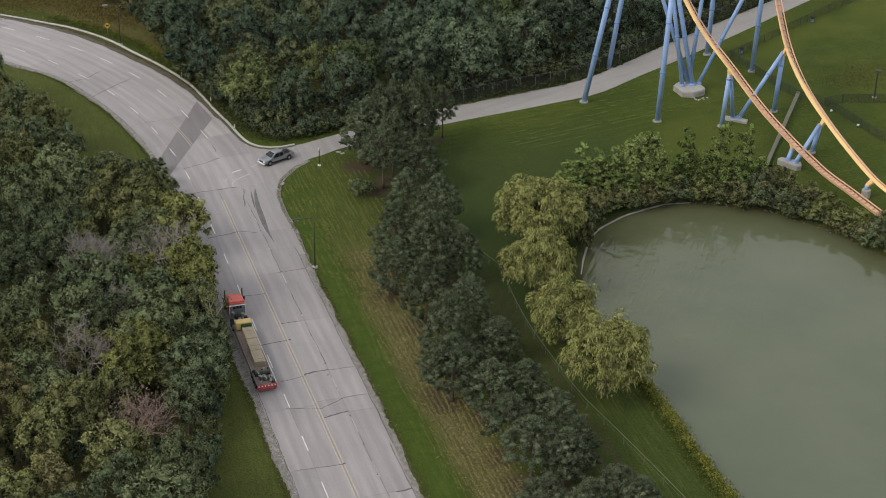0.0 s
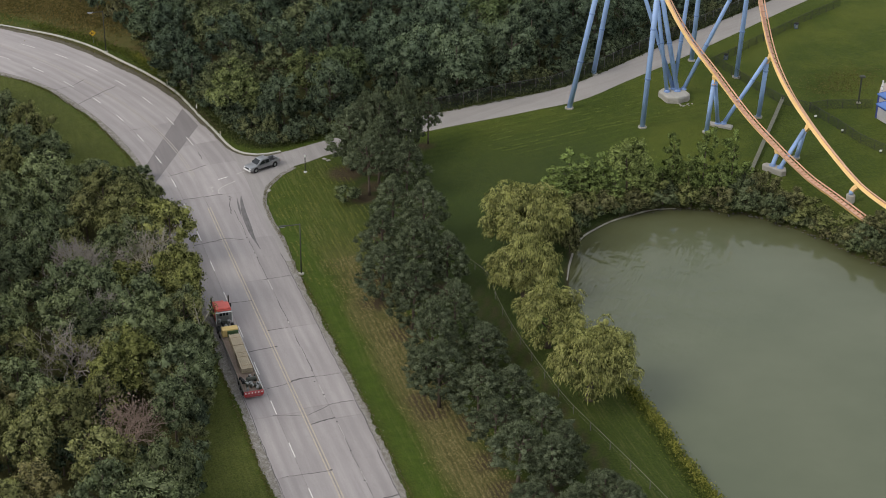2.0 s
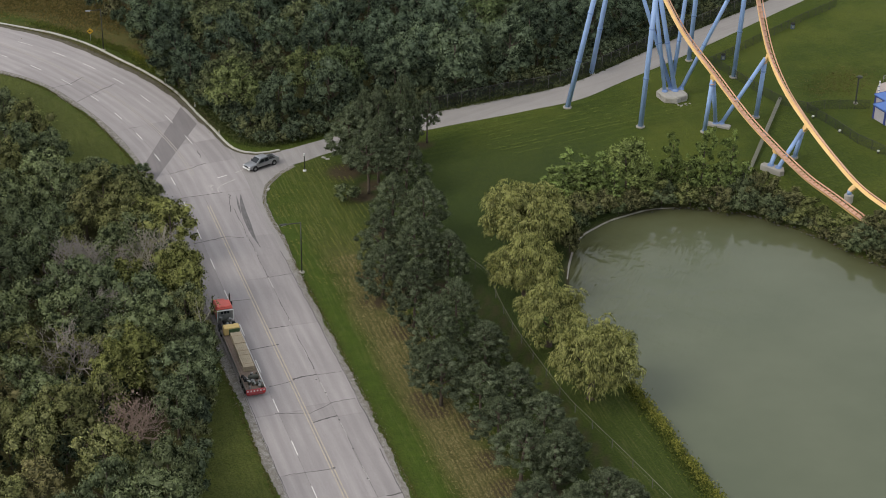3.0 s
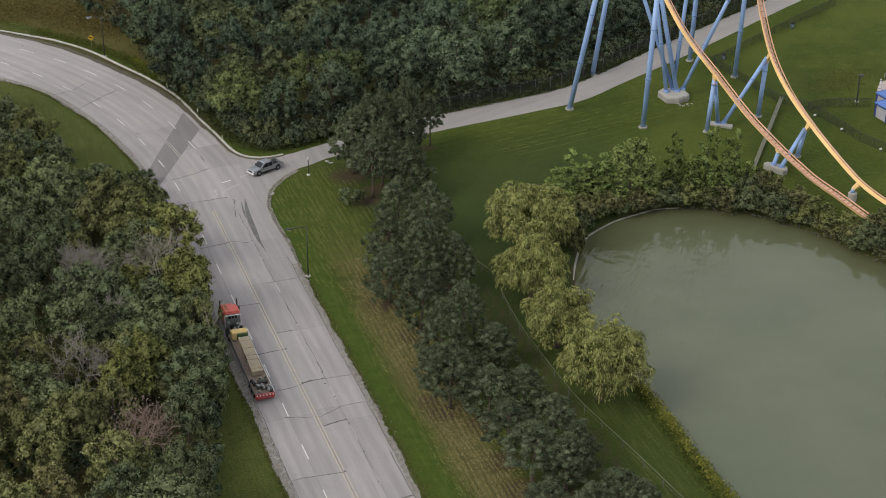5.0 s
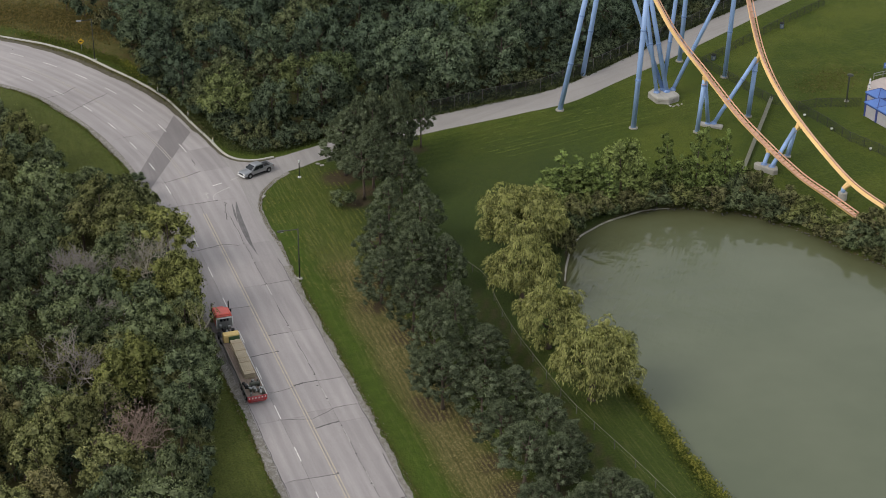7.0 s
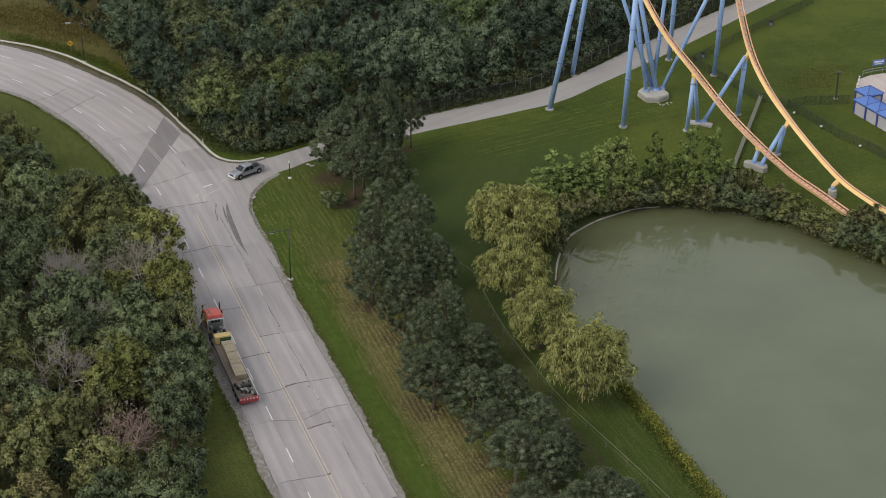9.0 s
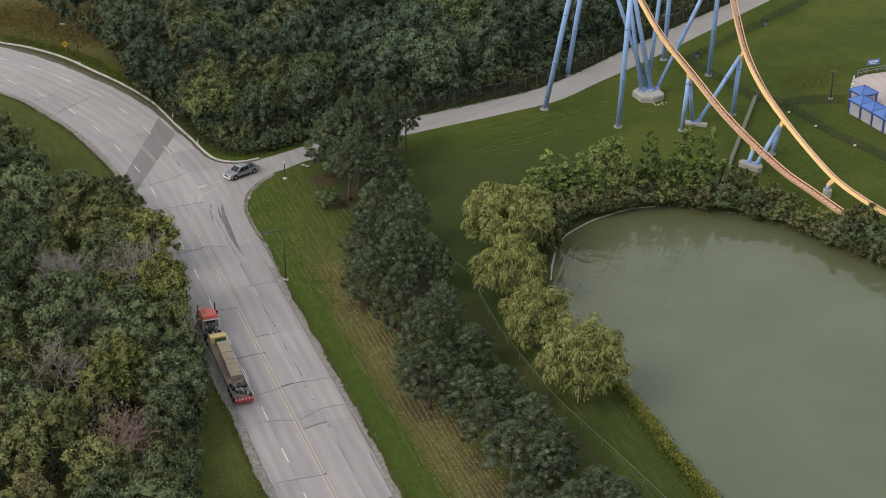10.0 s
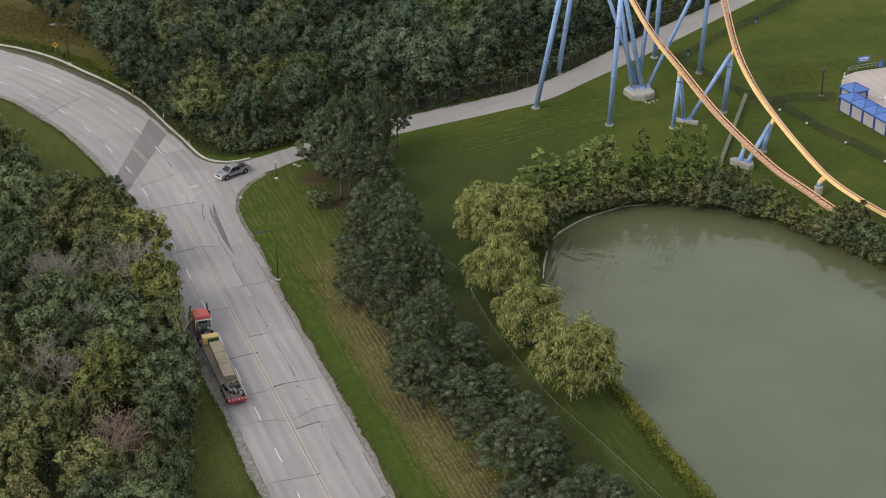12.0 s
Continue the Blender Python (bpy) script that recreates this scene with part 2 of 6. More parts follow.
# ---- mesh helpers ----
class Geo:
    """Vertices and faces of one mesh."""

    def __init__(self):
        self.v, self.f = [], []

    def add(self, verts, faces):
        k = len(self.v)
        self.v += [tuple(p) for p in verts]
        self.f += [tuple(i + k for i in f) for f in faces]
        return self

    def box(self, centre, size, turn=0.0, bevel=0.0, tilt=None):
        """A box, with its edges cut off by bevel."""
        hx, hy, hz = (s / 2 for s in size)
        m = Matrix.Translation(centre) @ (tilt.to_4x4() if tilt else Matrix.Rotation(turn, 4, "Z"))
        if bevel <= 0:
            vs = [(x, y, z) for z in (-hz, hz) for x, y in ((-hx, -hy), (hx, -hy), (hx, hy), (-hx, hy))]
            fs = [(3, 2, 1, 0), (4, 5, 6, 7)] + [(i, (i + 1) % 4, (i + 1) % 4 + 4, i + 4) for i in range(4)]
        else:
            b = min(bevel, hx, hy, hz)
            ring = [(-hx + b, -hy), (hx - b, -hy), (hx, -hy + b), (hx, hy - b), (hx - b, hy), (-hx + b, hy), (-hx, hy - b), (-hx, -hy + b)]
            inner = [(max(-hx + b, min(hx - b, x)), max(-hy + b, min(hy - b, y))) for x, y in ring]
            rows = [(inner, -hz), (ring, -hz + b), (ring, hz - b), (inner, hz)]
            vs = [(x, y, z) for r, z in rows for x, y in r]
            fs = [tuple(range(7, -1, -1)), tuple(range(24, 32))]
            fs += [(j * 8 + i, j * 8 + (i + 1) % 8, j * 8 + 8 + (i + 1) % 8, j * 8 + 8 + i) for j in range(3) for i in range(8)]
        return self.add([m @ Vector(p) for p in vs], fs)

    def tube(self, points, radii, sides=8, cap=True, squash=None):
        """A tube along points; radii: one, or one for each point."""
        pts = [Vector(p) for p in points]
        if not isinstance(radii, (list, tuple)):
            radii = [radii] * len(pts)
        up = Vector((0, 0, 1))
        rows, side = [], None
        for i, p in enumerate(pts):
            d = (pts[min(i + 1, len(pts) - 1)] - pts[max(i - 1, 0)]).normalized()
            if side is None:
                side = d.cross(up if abs(d.z) < 0.95 else Vector((0, 1, 0))).normalized()
            side = (side - d * side.dot(d)).normalized()
            other = d.cross(side)
            for k in range(sides):
                a = 2 * math.pi * k / sides
                rows.append(p + side * (math.cos(a) * radii[i]) + other * (math.sin(a) * radii[i] * (squash or 1)))
        n = len(pts)
        fs = [(j * sides + k, j * sides + (k + 1) % sides, (j + 1) * sides + (k + 1) % sides, (j + 1) * sides + k) for j in range(n - 1) for k in range(sides)]
        if cap:
            fs += [tuple(range(sides - 1, -1, -1)), tuple(range((n - 1) * sides, n * sides))]
        return self.add(rows, fs)

    def prism(self, outline, z0, z1):
        """An upright prism over a plan outline, counter-clockwise."""
        k = len(outline)
        vs = [(x, y, z0) for x, y in outline] + [(x, y, z1) for x, y in outline]
        fs = [tuple(range(k - 1, -1, -1)), tuple(range(k, 2 * k))] + [(i, (i + 1) % k, (i + 1) % k + k, i + k) for i in range(k)]
        return self.add(vs, fs)

    def ribbon(self, left, right, z0, z1):
        """A slab between two plan lines of equal count."""
        k = len(left)
        vs = [(x, y, z) for z in (z1, z0) for line in (left, right) for x, y in line]
        fs = []
        for i in range(k - 1):
            fs += [(i + 1, i, k + i, k + i + 1), (2 * k + i, 2 * k + i + 1, 3 * k + i + 1, 3 * k + i)]
            fs += [(i, i + 1, 2 * k + i + 1, 2 * k + i), (k + i + 1, k + i, 3 * k + i, 3 * k + i + 1)]
        fs += [(0, 2 * k, 3 * k, k), (k - 1, 2 * k - 1, 4 * k - 1, 3 * k - 1)]
        return self.add(vs, fs)


def mesh_of(name, geo, mat, smooth=False):
    me = bpy.data.meshes.new(name)
    v, f = (geo.v, geo.f) if isinstance(geo, Geo) else geo
    me.from_pydata(v, [], f)
    me.materials.append(mat)
    if smooth:
        me.polygons.foreach_set("use_smooth", [True] * len(me.polygons))
    me.update()
    return me


def part(name, geo, mat, parent=None, label="", smooth=False):
    """One mesh object, under a thing or a part if given."""
    ob = new(name, geo if isinstance(geo, bpy.types.Mesh) else mesh_of(name, geo, mat, smooth))
    if parent is not None:
        ob.parent = parent
    if label:
        tagged(ob, label)
    return ob


def thing(name, label, category, group="", at=(0, 0, 0), turn=0.0, kind=""):
    """An Empty at the base of a thing."""
    ob = new(name)
    ob.empty_display_size = 0.3
    ob.matrix_basis = pose(*at, 0, 0, turn)
    return tagged(ob, label, category, group, kind)


def smooth_line(points, step):
    """A Catmull-Rom line through points, sampled about every step metres."""
    p = [Vector(q) for q in points]
    p = [p[0] * 2 - p[1]] + p + [p[-1] * 2 - p[-2]]
    out = []
    for i in range(1, len(p) - 2):
        k = max(1, round((p[i + 1] - p[i]).length / step))
        for j in range(k):
            t = j / k
            out.append(0.5 * (2 * p[i] + (p[i + 1] - p[i - 1]) * t + (2 * p[i - 1] - 5 * p[i] + 4 * p[i + 1] - p[i + 2]) * t * t + (3 * p[i] - p[i - 1] - 3 * p[i + 1] + p[i + 2]) * t**3))
    return out + [p[-2]]


# ---- plan of the road ----
ROAD_U, ROAD_N = Vector((-0.305, 0.953)), Vector((0.953, 0.305))
BEND = Vector((-35.9, 245.2))  # where the straight meets the bend
BEND_S, BEND_R = 78.3, 130.0
BEND_C = BEND - ROAD_N * BEND_R


def road_at(s, off):
    """A plan point s metres along the road's yellow line and off metres to its right."""
    if s <= BEND_S:
        q = BEND + ROAD_U * (s - BEND_S) + ROAD_N * off
    else:
        a = (s - BEND_S) / BEND_R
        q = BEND_C + (ROAD_N * math.cos(a) + ROAD_U * math.sin(a)) * (BEND_R + off)
    return q.x, q.y


def road_coords(x, y):
    """The reverse: metres along and to the right."""
    d = Vector((x, y)) - BEND
    if d.dot(ROAD_U) <= 0:
        return BEND_S + d.dot(ROAD_U), d.dot(ROAD_N)
    c = Vector((x, y)) - BEND_C
    return BEND_S + BEND_R * math.atan2(c.dot(ROAD_U), c.dot(ROAD_N)), c.length - BEND_R


def swell(s, a, b):
    """From a on the straight to b in the bend."""
    t = min(1, max(0, (s - 70) / 40))
    return a + (b - a) * t * t * (3 - 2 * t)


def strip(o0, o1, s0, s1, z0, z1, step=3.0, ragged=0.0, rng=random):
    """A slab along the road between two offsets, which may be functions of s."""
    k = max(2, round(abs(s1 - s0) / step) + 1)
    ss = [s0 + (s1 - s0) * i / (k - 1) for i in range(k)]
    val = lambda o, s: o(s) if callable(o) else o
    left = [road_at(s, val(o0, s) + rng.uniform(-ragged, ragged)) for s in ss]
    right = [road_at(s, val(o1, s) + (rng.uniform(-ragged, ragged) if ragged else 0)) for s in ss]
    return Geo().ribbon(left, right, z0, z1)


def by_station(*stops):
    """An offset that changes along the road, from (station, offset) stops."""
    at, off = zip(*stops)
    return lambda s: float(np.interp(s, at, off))


LEFT_EDGE = by_station((-75, -6.7), (0, -6.5), (90, -6.6), (110, -6.35), (125, -6.3), (133, -6.1), (141, -6.7), (148, -8.2), (160, -9.4), (240, -9.6))
RIGHT_EDGE = by_station((-75, 6.4), (-8, 6.55), (2, 7.0), (15, 7.2), (30, 7.28), (72, 7.3), (92, 8.2), (106, 8.1), (118, 8.8), (128, 8.85), (136, 8.5), (145, 8.6), (152, 8.5), (159, 7.9), (166, 6.9), (180, 5.6), (240, 5.6))
INNER_LINE = by_station((60, -3.25), (84, -3.5), (96, -3.5), (107, -3.3), (116, -3.0), (125, -2.8), (135, -2.85), (146, -2.95), (160, -3.6), (240, -3.6))
OUTER_LINE = by_station((96, 3.5), (107, 3.75), (119, 4.4), (129, 4.65), (138, 4.6), (147, 4.25), (156, 3.5), (170, 2.6))

POND = [(34.5, 164.9), (31.3, 173.7), (29.4, 180.7), (26.6, 188.3), (23.6, 197), (21.2, 204.0), (19.9, 213.5), (20.6, 223.7), (21.8, 229.1), (23.3, 232.9), (25.7, 235.8), (28.1, 238.2), (31.4, 240.4), (34.6, 242.1), (40.0, 242.7), (45.1, 241.6), (49.4, 240.7), (53.3, 237.9), (56.4, 235.7), (59.3, 232.9), (62.6, 228.3), (65.2, 225.7), (70.2, 219.1), (82, 204), (92, 180), (88, 150), (70, 130), (50, 132), (40, 147)]
POND_LINE = [(p.x, p.y) for p in smooth_line([(x, y, 0) for x, y in POND + POND[:1]], 1.5)][:-1]
PINES = [(-0.6, 266.3, 9.0, 2.6), (-4.6, 261.9, 13.6, 3.5), (-8.6, 256.6, 13.8, 3.8), (-13.0, 255.3, 11.0, 4.4), (-9.8, 246.2, 10.8, 3.6), (-3.9, 246.0, 9.3, 3.7), (-5.8, 234.1, 9.0, 3.6), (-1.0, 229.5, 10.2, 3.8), (-7.1, 220.4, 10.0, 3.9), (-2.1, 215.4, 11.2, 4.2), (-6.8, 212.0, 8.9, 3.6), (2.3, 215.5, 9.0, 3.4), (-2.3, 204.2, 10.2, 3.9), (3.4, 201.3, 9.1, 3.2)]
PINES += [(0.4, 193.9, 10.0, 3.7), (1.2, 184.3, 9.7, 3.9), (7.1, 194.1, 6.6, 3.5), (-0.6, 187.0, 7.5, 2.9), (6.1, 181.8, 7.6, 3.5), (10.4, 183.2, 6.8, 3.2), (8.0, 173.2, 8.0, 3.7), (13.5, 174.5, 8.0, 3.7), (10.5, 167.4, 8.6, 3.9), (14.4, 166.3, 7.9, 3.3), (16.0, 169.8, 7.2, 2.7), (20.0, 161.4, 6.2, 3.5), (11.5, 159.7, 5.6, 3.7), (22.3, 158.8, 6.6, 2.9), (16.4, 156.6, 7.7, 3.2), (-8.4, 250.2, 11.4, 3.4), (-10.8, 257.6, 12.6, 4.0), (-5.4, 257.4, 12.2, 3.6)]


def inside(x, y, poly):
    hit, j = False, len(poly) - 1
    for i in range(len(poly)):
        (x0, y0), (x1, y1) = poly[i], poly[j]
        if (y0 > y) != (y1 > y) and x < (x1 - x0) * (y - y0) / (y1 - y0) + x0:
            hit = not hit
        j = i
    return hit


WOOD_NORTH = [(-66, 342), (-58, 318), (-47, 292.5), (-37, 278.2), (-31, 268.8), (-24.5, 267.4), (-16.5, 272.2), (-8, 278.2), (4, 285.4), (21, 295), (32, 306), (50, 325), (64, 341), (82, 360), (74, 364), (-70, 364)]
WOOD_WEST = [(-24, 140), (-27.5, 163), (-28, 177), (-29.5, 186), (-31.6, 199), (-36.8, 218), (-42.5, 230.5), (-50, 240.5), (-57.5, 246), (-66, 260), (-73, 271), (-87, 284), (-96, 266), (-82, 225), (-70, 190), (-60, 140)]


# ---- ground and water ----
def axis_steps(lo, hi, step, far):
    inner = np.arange(lo, hi + 0.01, step)
    grow = np.cumsum(step * 1.35 ** np.arange(1, 60))
    grow = grow[grow < far]
    return np.concatenate([lo - grow[::-1], inner, hi + grow])


def build_ground():
    xs, ys = axis_steps(-98, 108, 1.0, 3800), axis_steps(138, 352, 1.0, 3800)
    nx, ny = len(xs), len(ys)
    X, Y = np.meshgrid(xs, ys)
    P = np.stack([X.ravel(), Y.ravel()], 1)
    # distance to the shore, negative in the water
    pl = np.array(POND_LINE)
    near = np.full(len(P), 1e9)
    wet = np.zeros(len(P), bool)
    a, b = pl, np.roll(pl, -1, 0)
    for (x0, y0), (x1, y1) in zip(a, b):
        d = np.array([x1 - x0, y1 - y0])
        t = np.clip(((P - (x0, y0)) @ d) / (d @ d), 0, 1)
        near = np.minimum(near, np.hypot(*(P - (x0, y0) - t[:, None] * d).T))
        cross = ((y0 > P[:, 1]) != (y1 > P[:, 1])) & (P[:, 0] < (x1 - x0) * (P[:, 1] - y0) / (y1 - y0 + 1e-12) + x0)
        wet ^= cross
    sd = np.where(wet, -near, near)
    z = np.where(sd > 0, -0.45 + 0.45 * np.clip(sd / 1.6, 0, 1) ** 0.7, np.maximum(-2.0, -0.45 + 0.5 * sd))
    along, off = np.empty(len(P)), np.empty(len(P))
    for i, (x, y) in enumerate(P):
        along[i], off[i] = road_coords(x, y)
    st = lambda e0, e1, v: np.clip((v - e0) / (e1 - e0), 0, 1) ** 2 * (3 - 2 * np.clip((v - e0) / (e1 - e0), 0, 1))
    band = lambda v, a0, a1, b0, b1: st(a0, a1, v) * (1 - st(b0, b1, v))
    # where the pines' shadow is coloured into the turf
    pine_shade = band(off, 19, 25, 60, 78) * (1 - st(74, 92, along)) * (1 - 0.55 * band(off, 26, 30, 60, 70) * (1 - st(18, 30, along)))
    wob = np.array([noise.noise((x * 0.09, y * 0.09, 3.0)) for x, y in P])
    dry = band(off + wob * 2.5, 11.8, 14.0, 17.5, 20.5) * (1 - st(42, 62, along)) + 0.12 * band(off + wob * 3, 13, 16, 22, 26) * band(along, 40, 55, 84, 92)
    dry = np.maximum(dry, 0.3 * (off < -8) * (off > -40))
    lush = band(off + wob * 0.5, 8.5, 9.6, 11.0, 12.4) * (1 - st(58, 72, along)) * 0.9 + 0.25 * band(off + wob * 2, 8.0, 9.0, 17, 22) * band(along, 56, 70, 90, 96)
    rows = np.maximum(band(off, 9, 10, 20, 23) * (1 - st(88, 94, along)), 0.7 * band(off, 33, 34, 44, 60) * (1 - st(14, 26, along)))
    lawn = ((off > 34) | (along > 98)) * (sd > 1.5) * (off > 14) * st(238, 250, P[:, 1])
    meadow = band(off, 12.5, 15, 90, 140) * st(112, 122, along) + 0.8 * band(off, 9.3, 9.6, 11.0, 11.3) * st(100, 106, along) * 0.5
    soil = np.zeros(len(P))
    for x, y, h, r in PINES:
        soil = np.maximum(soil, 0.85 * (1 - st(r * 0.4, r * 0.82, np.hypot(P[:, 0] - x + 0.8, P[:, 1] - y + 1.0) + wob * 1.5)))
    for poly in (WOOD_NORTH, WOOD_WEST):
        box = (P[:, 0] > -100) & (P[:, 0] < 110) & (P[:, 1] > 130) & (P[:, 1] < 380)
        for i in np.nonzero(box)[0]:
            if inside(P[i, 0], P[i, 1], poly):
                soil[i] = 0.45
    soil = np.maximum(soil, 0.62 * band(off + wob * 0.6, 8.6, 9.2, 10.6, 11.4) * band(along, 98, 104, 158, 166))
    soil = np.maximum(soil, 0.8 * (1 - st(0.1, 0.9, np.abs(sd))))
    trail = 0.55 * band(off + wob * 0.4, 30.9, 31.5, 31.9, 32.4) + 0.4 * band(off + wob * 0.4, 28.9, 29.5, 29.9, 30.5)
    soil = np.maximum(soil, trail * (1 - st(30, 44, along)))
    idx = np.arange(nx * ny).reshape(ny, nx)
    faces = np.stack([idx[:-1, :-1], idx[:-1, 1:], idx[1:, 1:], idx[1:, :-1]], -1).reshape(-1, 4)
    bump = np.array([noise.noise((x * 0.3, y * 0.3, 0.0)) for x, y in P]) * 0.03 - 0.04
    me = mesh_of("ground", (np.column_stack([P, z + bump * (sd > 0)]).tolist(), faces.tolist()), GRASS, True)
    for name, val in (("dry", dry), ("lush", lush), ("rows", rows), ("lawn", lawn), ("mown", lawn * (1 - st(34, 54, P[:, 0]))), ("pine_shade", pine_shade), ("meadow", meadow), ("soil", soil)):
        at = me.attributes.new(name, "FLOAT", "POINT")
        at.data.foreach_set("value", np.clip(val, 0, 1).astype(np.float32))
    tagged(new("ground", me), "mown green grass with dry strips and bare soil", "ground", kind="structure")


build_ground()

n = Nodes("murky_pond_water")
p = n.coords()
ripple = n.noise(n.coords(scale=(1, 0.35, 1), turn=radians(25)), 1.6, 3, 0.5)
calm = n.ramp(n.noise(p, 0.05, 3), (0.42, 0.15), (0.62, 1.0))
murk = n.ramp(n.noise(p, 0.045, 4), (0.3, (0.119, 0.137, 0.084)), (0.7, (0.147, 0.163, 0.103)))
gust = n.node("VectorMath", Vector=p)
gust.operation = "DISTANCE"
gust.inputs[1].default_value = (29, 217, -0.45)
patchy = n.maths("MULTIPLY", n.ramp(n.maths("DIVIDE", gust.outputs["Value"], 26.0), (0.3, 1.0), (0.9, 0.0)), n.ramp(n.noise(p, 0.16, 3), (0.4, 0.1), (0.6, 1.0)))
trains = n.noise(n.coords(scale=(1, 0.1, 1), turn=radians(-20)), 1.3, 2, 0.5)
waves = n.maths("ADD", n.maths("MULTIPLY", n.maths("MULTIPLY", ripple, calm), 0.08), n.maths("MULTIPLY", trains, n.maths("MULTIPLY", patchy, 3.4)))
# olive reflection of the shore trees, put into the water's colour
murk = n.mix(n.maths("MULTIPLY", n.attr("tree_reflection"), n.ramp(n.noise(p, 0.12, 3), (0.3, 0.55), (0.7, 0.95))), murk, (0.088, 0.09, 0.036))
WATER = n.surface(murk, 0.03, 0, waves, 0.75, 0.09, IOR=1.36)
pond = Geo()
cx, cy = 50.0, 195.0
RINGS = (1.04, 0.97, 0.9, 0.8, 0.68, 0.5, 0.3)
# weight of the painted tree reflection, strongest along the north shore
tree_reflection = []
for k, f in enumerate(RINGS):
    for x, y in POND_LINE:
        pond.v.append((cx + (x - cx) * f, cy + (y - cy) * f, -0.45))
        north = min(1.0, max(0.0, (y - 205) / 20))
        tree_reflection.append((1.0, 0.95, 0.75, 0.35, 0.08, 0, 0)[k] * north)
m = len(POND_LINE)
for k in range(len(RINGS) - 1):
    pond.f += [(k * m + i, k * m + (i + 1) % m, (k + 1) * m + (i + 1) % m, (k + 1) * m + i) for i in range(m)]
pond.f.append(tuple((len(RINGS) - 1) * m + i for i in range(m)))
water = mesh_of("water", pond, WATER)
at = water.attributes.new("tree_reflection", "FLOAT", "POINT")
at.data.foreach_set("value", np.array(tree_reflection, np.float32))
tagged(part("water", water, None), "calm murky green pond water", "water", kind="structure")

# ---- main road ----
road = thing("road", "worn four-lane concrete road with sealed cracks", "road", kind="structure")
bed = part("road_bed", strip(lambda s: LEFT_EDGE(s), lambda s: RIGHT_EDGE(s), -75, 240, -0.25, 0.015), JOINT_BED, road)
LEFT_JOINTS = [-75, -60, -46, -30, -14, -0.4, 13, 19.8, 29.4, 43, 62, 77.6, 87.6, 98, 108.4, 125.6, 133.4, 146, 166, 182, 200, 220, 240]
RIGHT_JOINTS = [-75, -58, -40, -22, -7.6, 10.3, 13.7, 20.7, 34.1, 48.5, 61.8, 78, 89.4, 98, 108.4, 127.5, 134.5, 146, 166, 182, 200, 220, 240]
GAP = 0.015
for joints, lo, hi in ((LEFT_JOINTS, LEFT_EDGE, lambda s: -3.3), (LEFT_JOINTS, lambda s: -3.3, lambda s: 0.0), (RIGHT_JOINTS, lambda s: 0.0, lambda s: swell(s, 3.55, 4.2)), (RIGHT_JOINTS, lambda s: swell(s, 3.55, 4.2), RIGHT_EDGE)):
    for s0, s1 in zip(joints, joints[1:]):
        g = strip(lambda s: lo(s) + GAP, lambda s: hi(s) - GAP, s0 + GAP, s1 - GAP, -0.2, 0.04)
        slab = part("slab", g, CONCRETE, road)
        at = slab.data.attributes.new("lane", "FLOAT_VECTOR", "POINT")
        for d, v in zip(at.data, g.v):
            s, off = road_coords(v[0], v[1])
            d.vector = (off, s, 0)

apron_line = [(-20.4, 223.6), (-22.7, 230.8), (-24.4, 235.5), (-25.3, 238.4), (-26.3, 242.4), (-26.6, 245.4), (-26.5, 249.0), (-25.7, 251.1), (-24.6, 253.9), (-22.5, 256.8), (-20.3, 258.5), (-17.3, 261.5), (-16.9, 268.0), (-20.8, 265.2), (-23.5, 263.1), (-25.8, 261.8), (-27.1, 261.1), (-29.0, 260.6), (-30.9, 261.0), (-32.9, 262.4), (-34.7, 265.2), (-36.4, 268.4), (-39.3, 274.8), (-43.5, 283.0), (-48, 284), (-44, 262), (-36, 245), (-26, 222)]
apron = part("junction_apron", Geo().prism(apron_line, -0.2, 0.03), APRON)
tagged(apron, "smooth grey paved mouth of the side lane", "pavement", kind="structure")

patch = Geo().prism([(-46.9, 254.8), (-44.2, 249.7), (-40.2, 273.1), (-43.9, 280.5)], 0.02, 0.046)
part("asphalt_patch", patch, ASPHALT_PATCH, road, "dark grey asphalt repair strip across the road")

def sided(line, d):
    """The line moved d metres to its left in plan."""
    out = []
    for i, q in enumerate(line):
        t = (line[min(i + 1, len(line) - 1)] - line[max(i - 1, 0)]).normalized()
        out.append((q.x - t.y * d, q.y + t.x * d))
    return out


# side strips of gravel
rng = random.Random(5)
for name, o0, o1, s0, s1 in (("gravel_shoulder_1", lambda s: RIGHT_EDGE(s) - 0.1, lambda s: RIGHT_EDGE(s) + 0.76 + 0.16 * math.sin(s * 0.7), -75, 50.5), ("gravel_shoulder_2", lambda s: LEFT_EDGE(s) - 1.0 - 0.22 * math.sin(s * 0.31), lambda s: LEFT_EDGE(s) + 0.1, -75, 240)):
    tagged(part(name, strip(o0, o1, s0, s1, -0.2, 0.012, 0.35, 0.2, rng), GRAVEL), "loose pale gravel shoulder beside the road", "gravel", kind="structure")

verge_edge = smooth_line([(x, y, 0) for x, y in [road_at(46, 7.7), road_at(52, 7.9), (-22.1, 229.4), (-24.2, 235.5), (-25.1, 238.4), (-26.1, 242.4), (-26.4, 245.4), (-26.2, 249.0), (-25.4, 251.1), (-24.4, 253.7), (-22.4, 256.5)]], 0.8)
k = len(verge_edge)
outer = [(q[0] + rng.uniform(-0.12, 0.12), q[1] + rng.uniform(-0.12, 0.12)) for q in sided(verge_edge, -0.5)]
tagged(part("gravel_shoulder_3", Geo().ribbon(sided(verge_edge, 1.0), outer, -0.2, 0.018), GRAVEL), "loose pale gravel edge round the junction corner", "gravel", kind="structure")

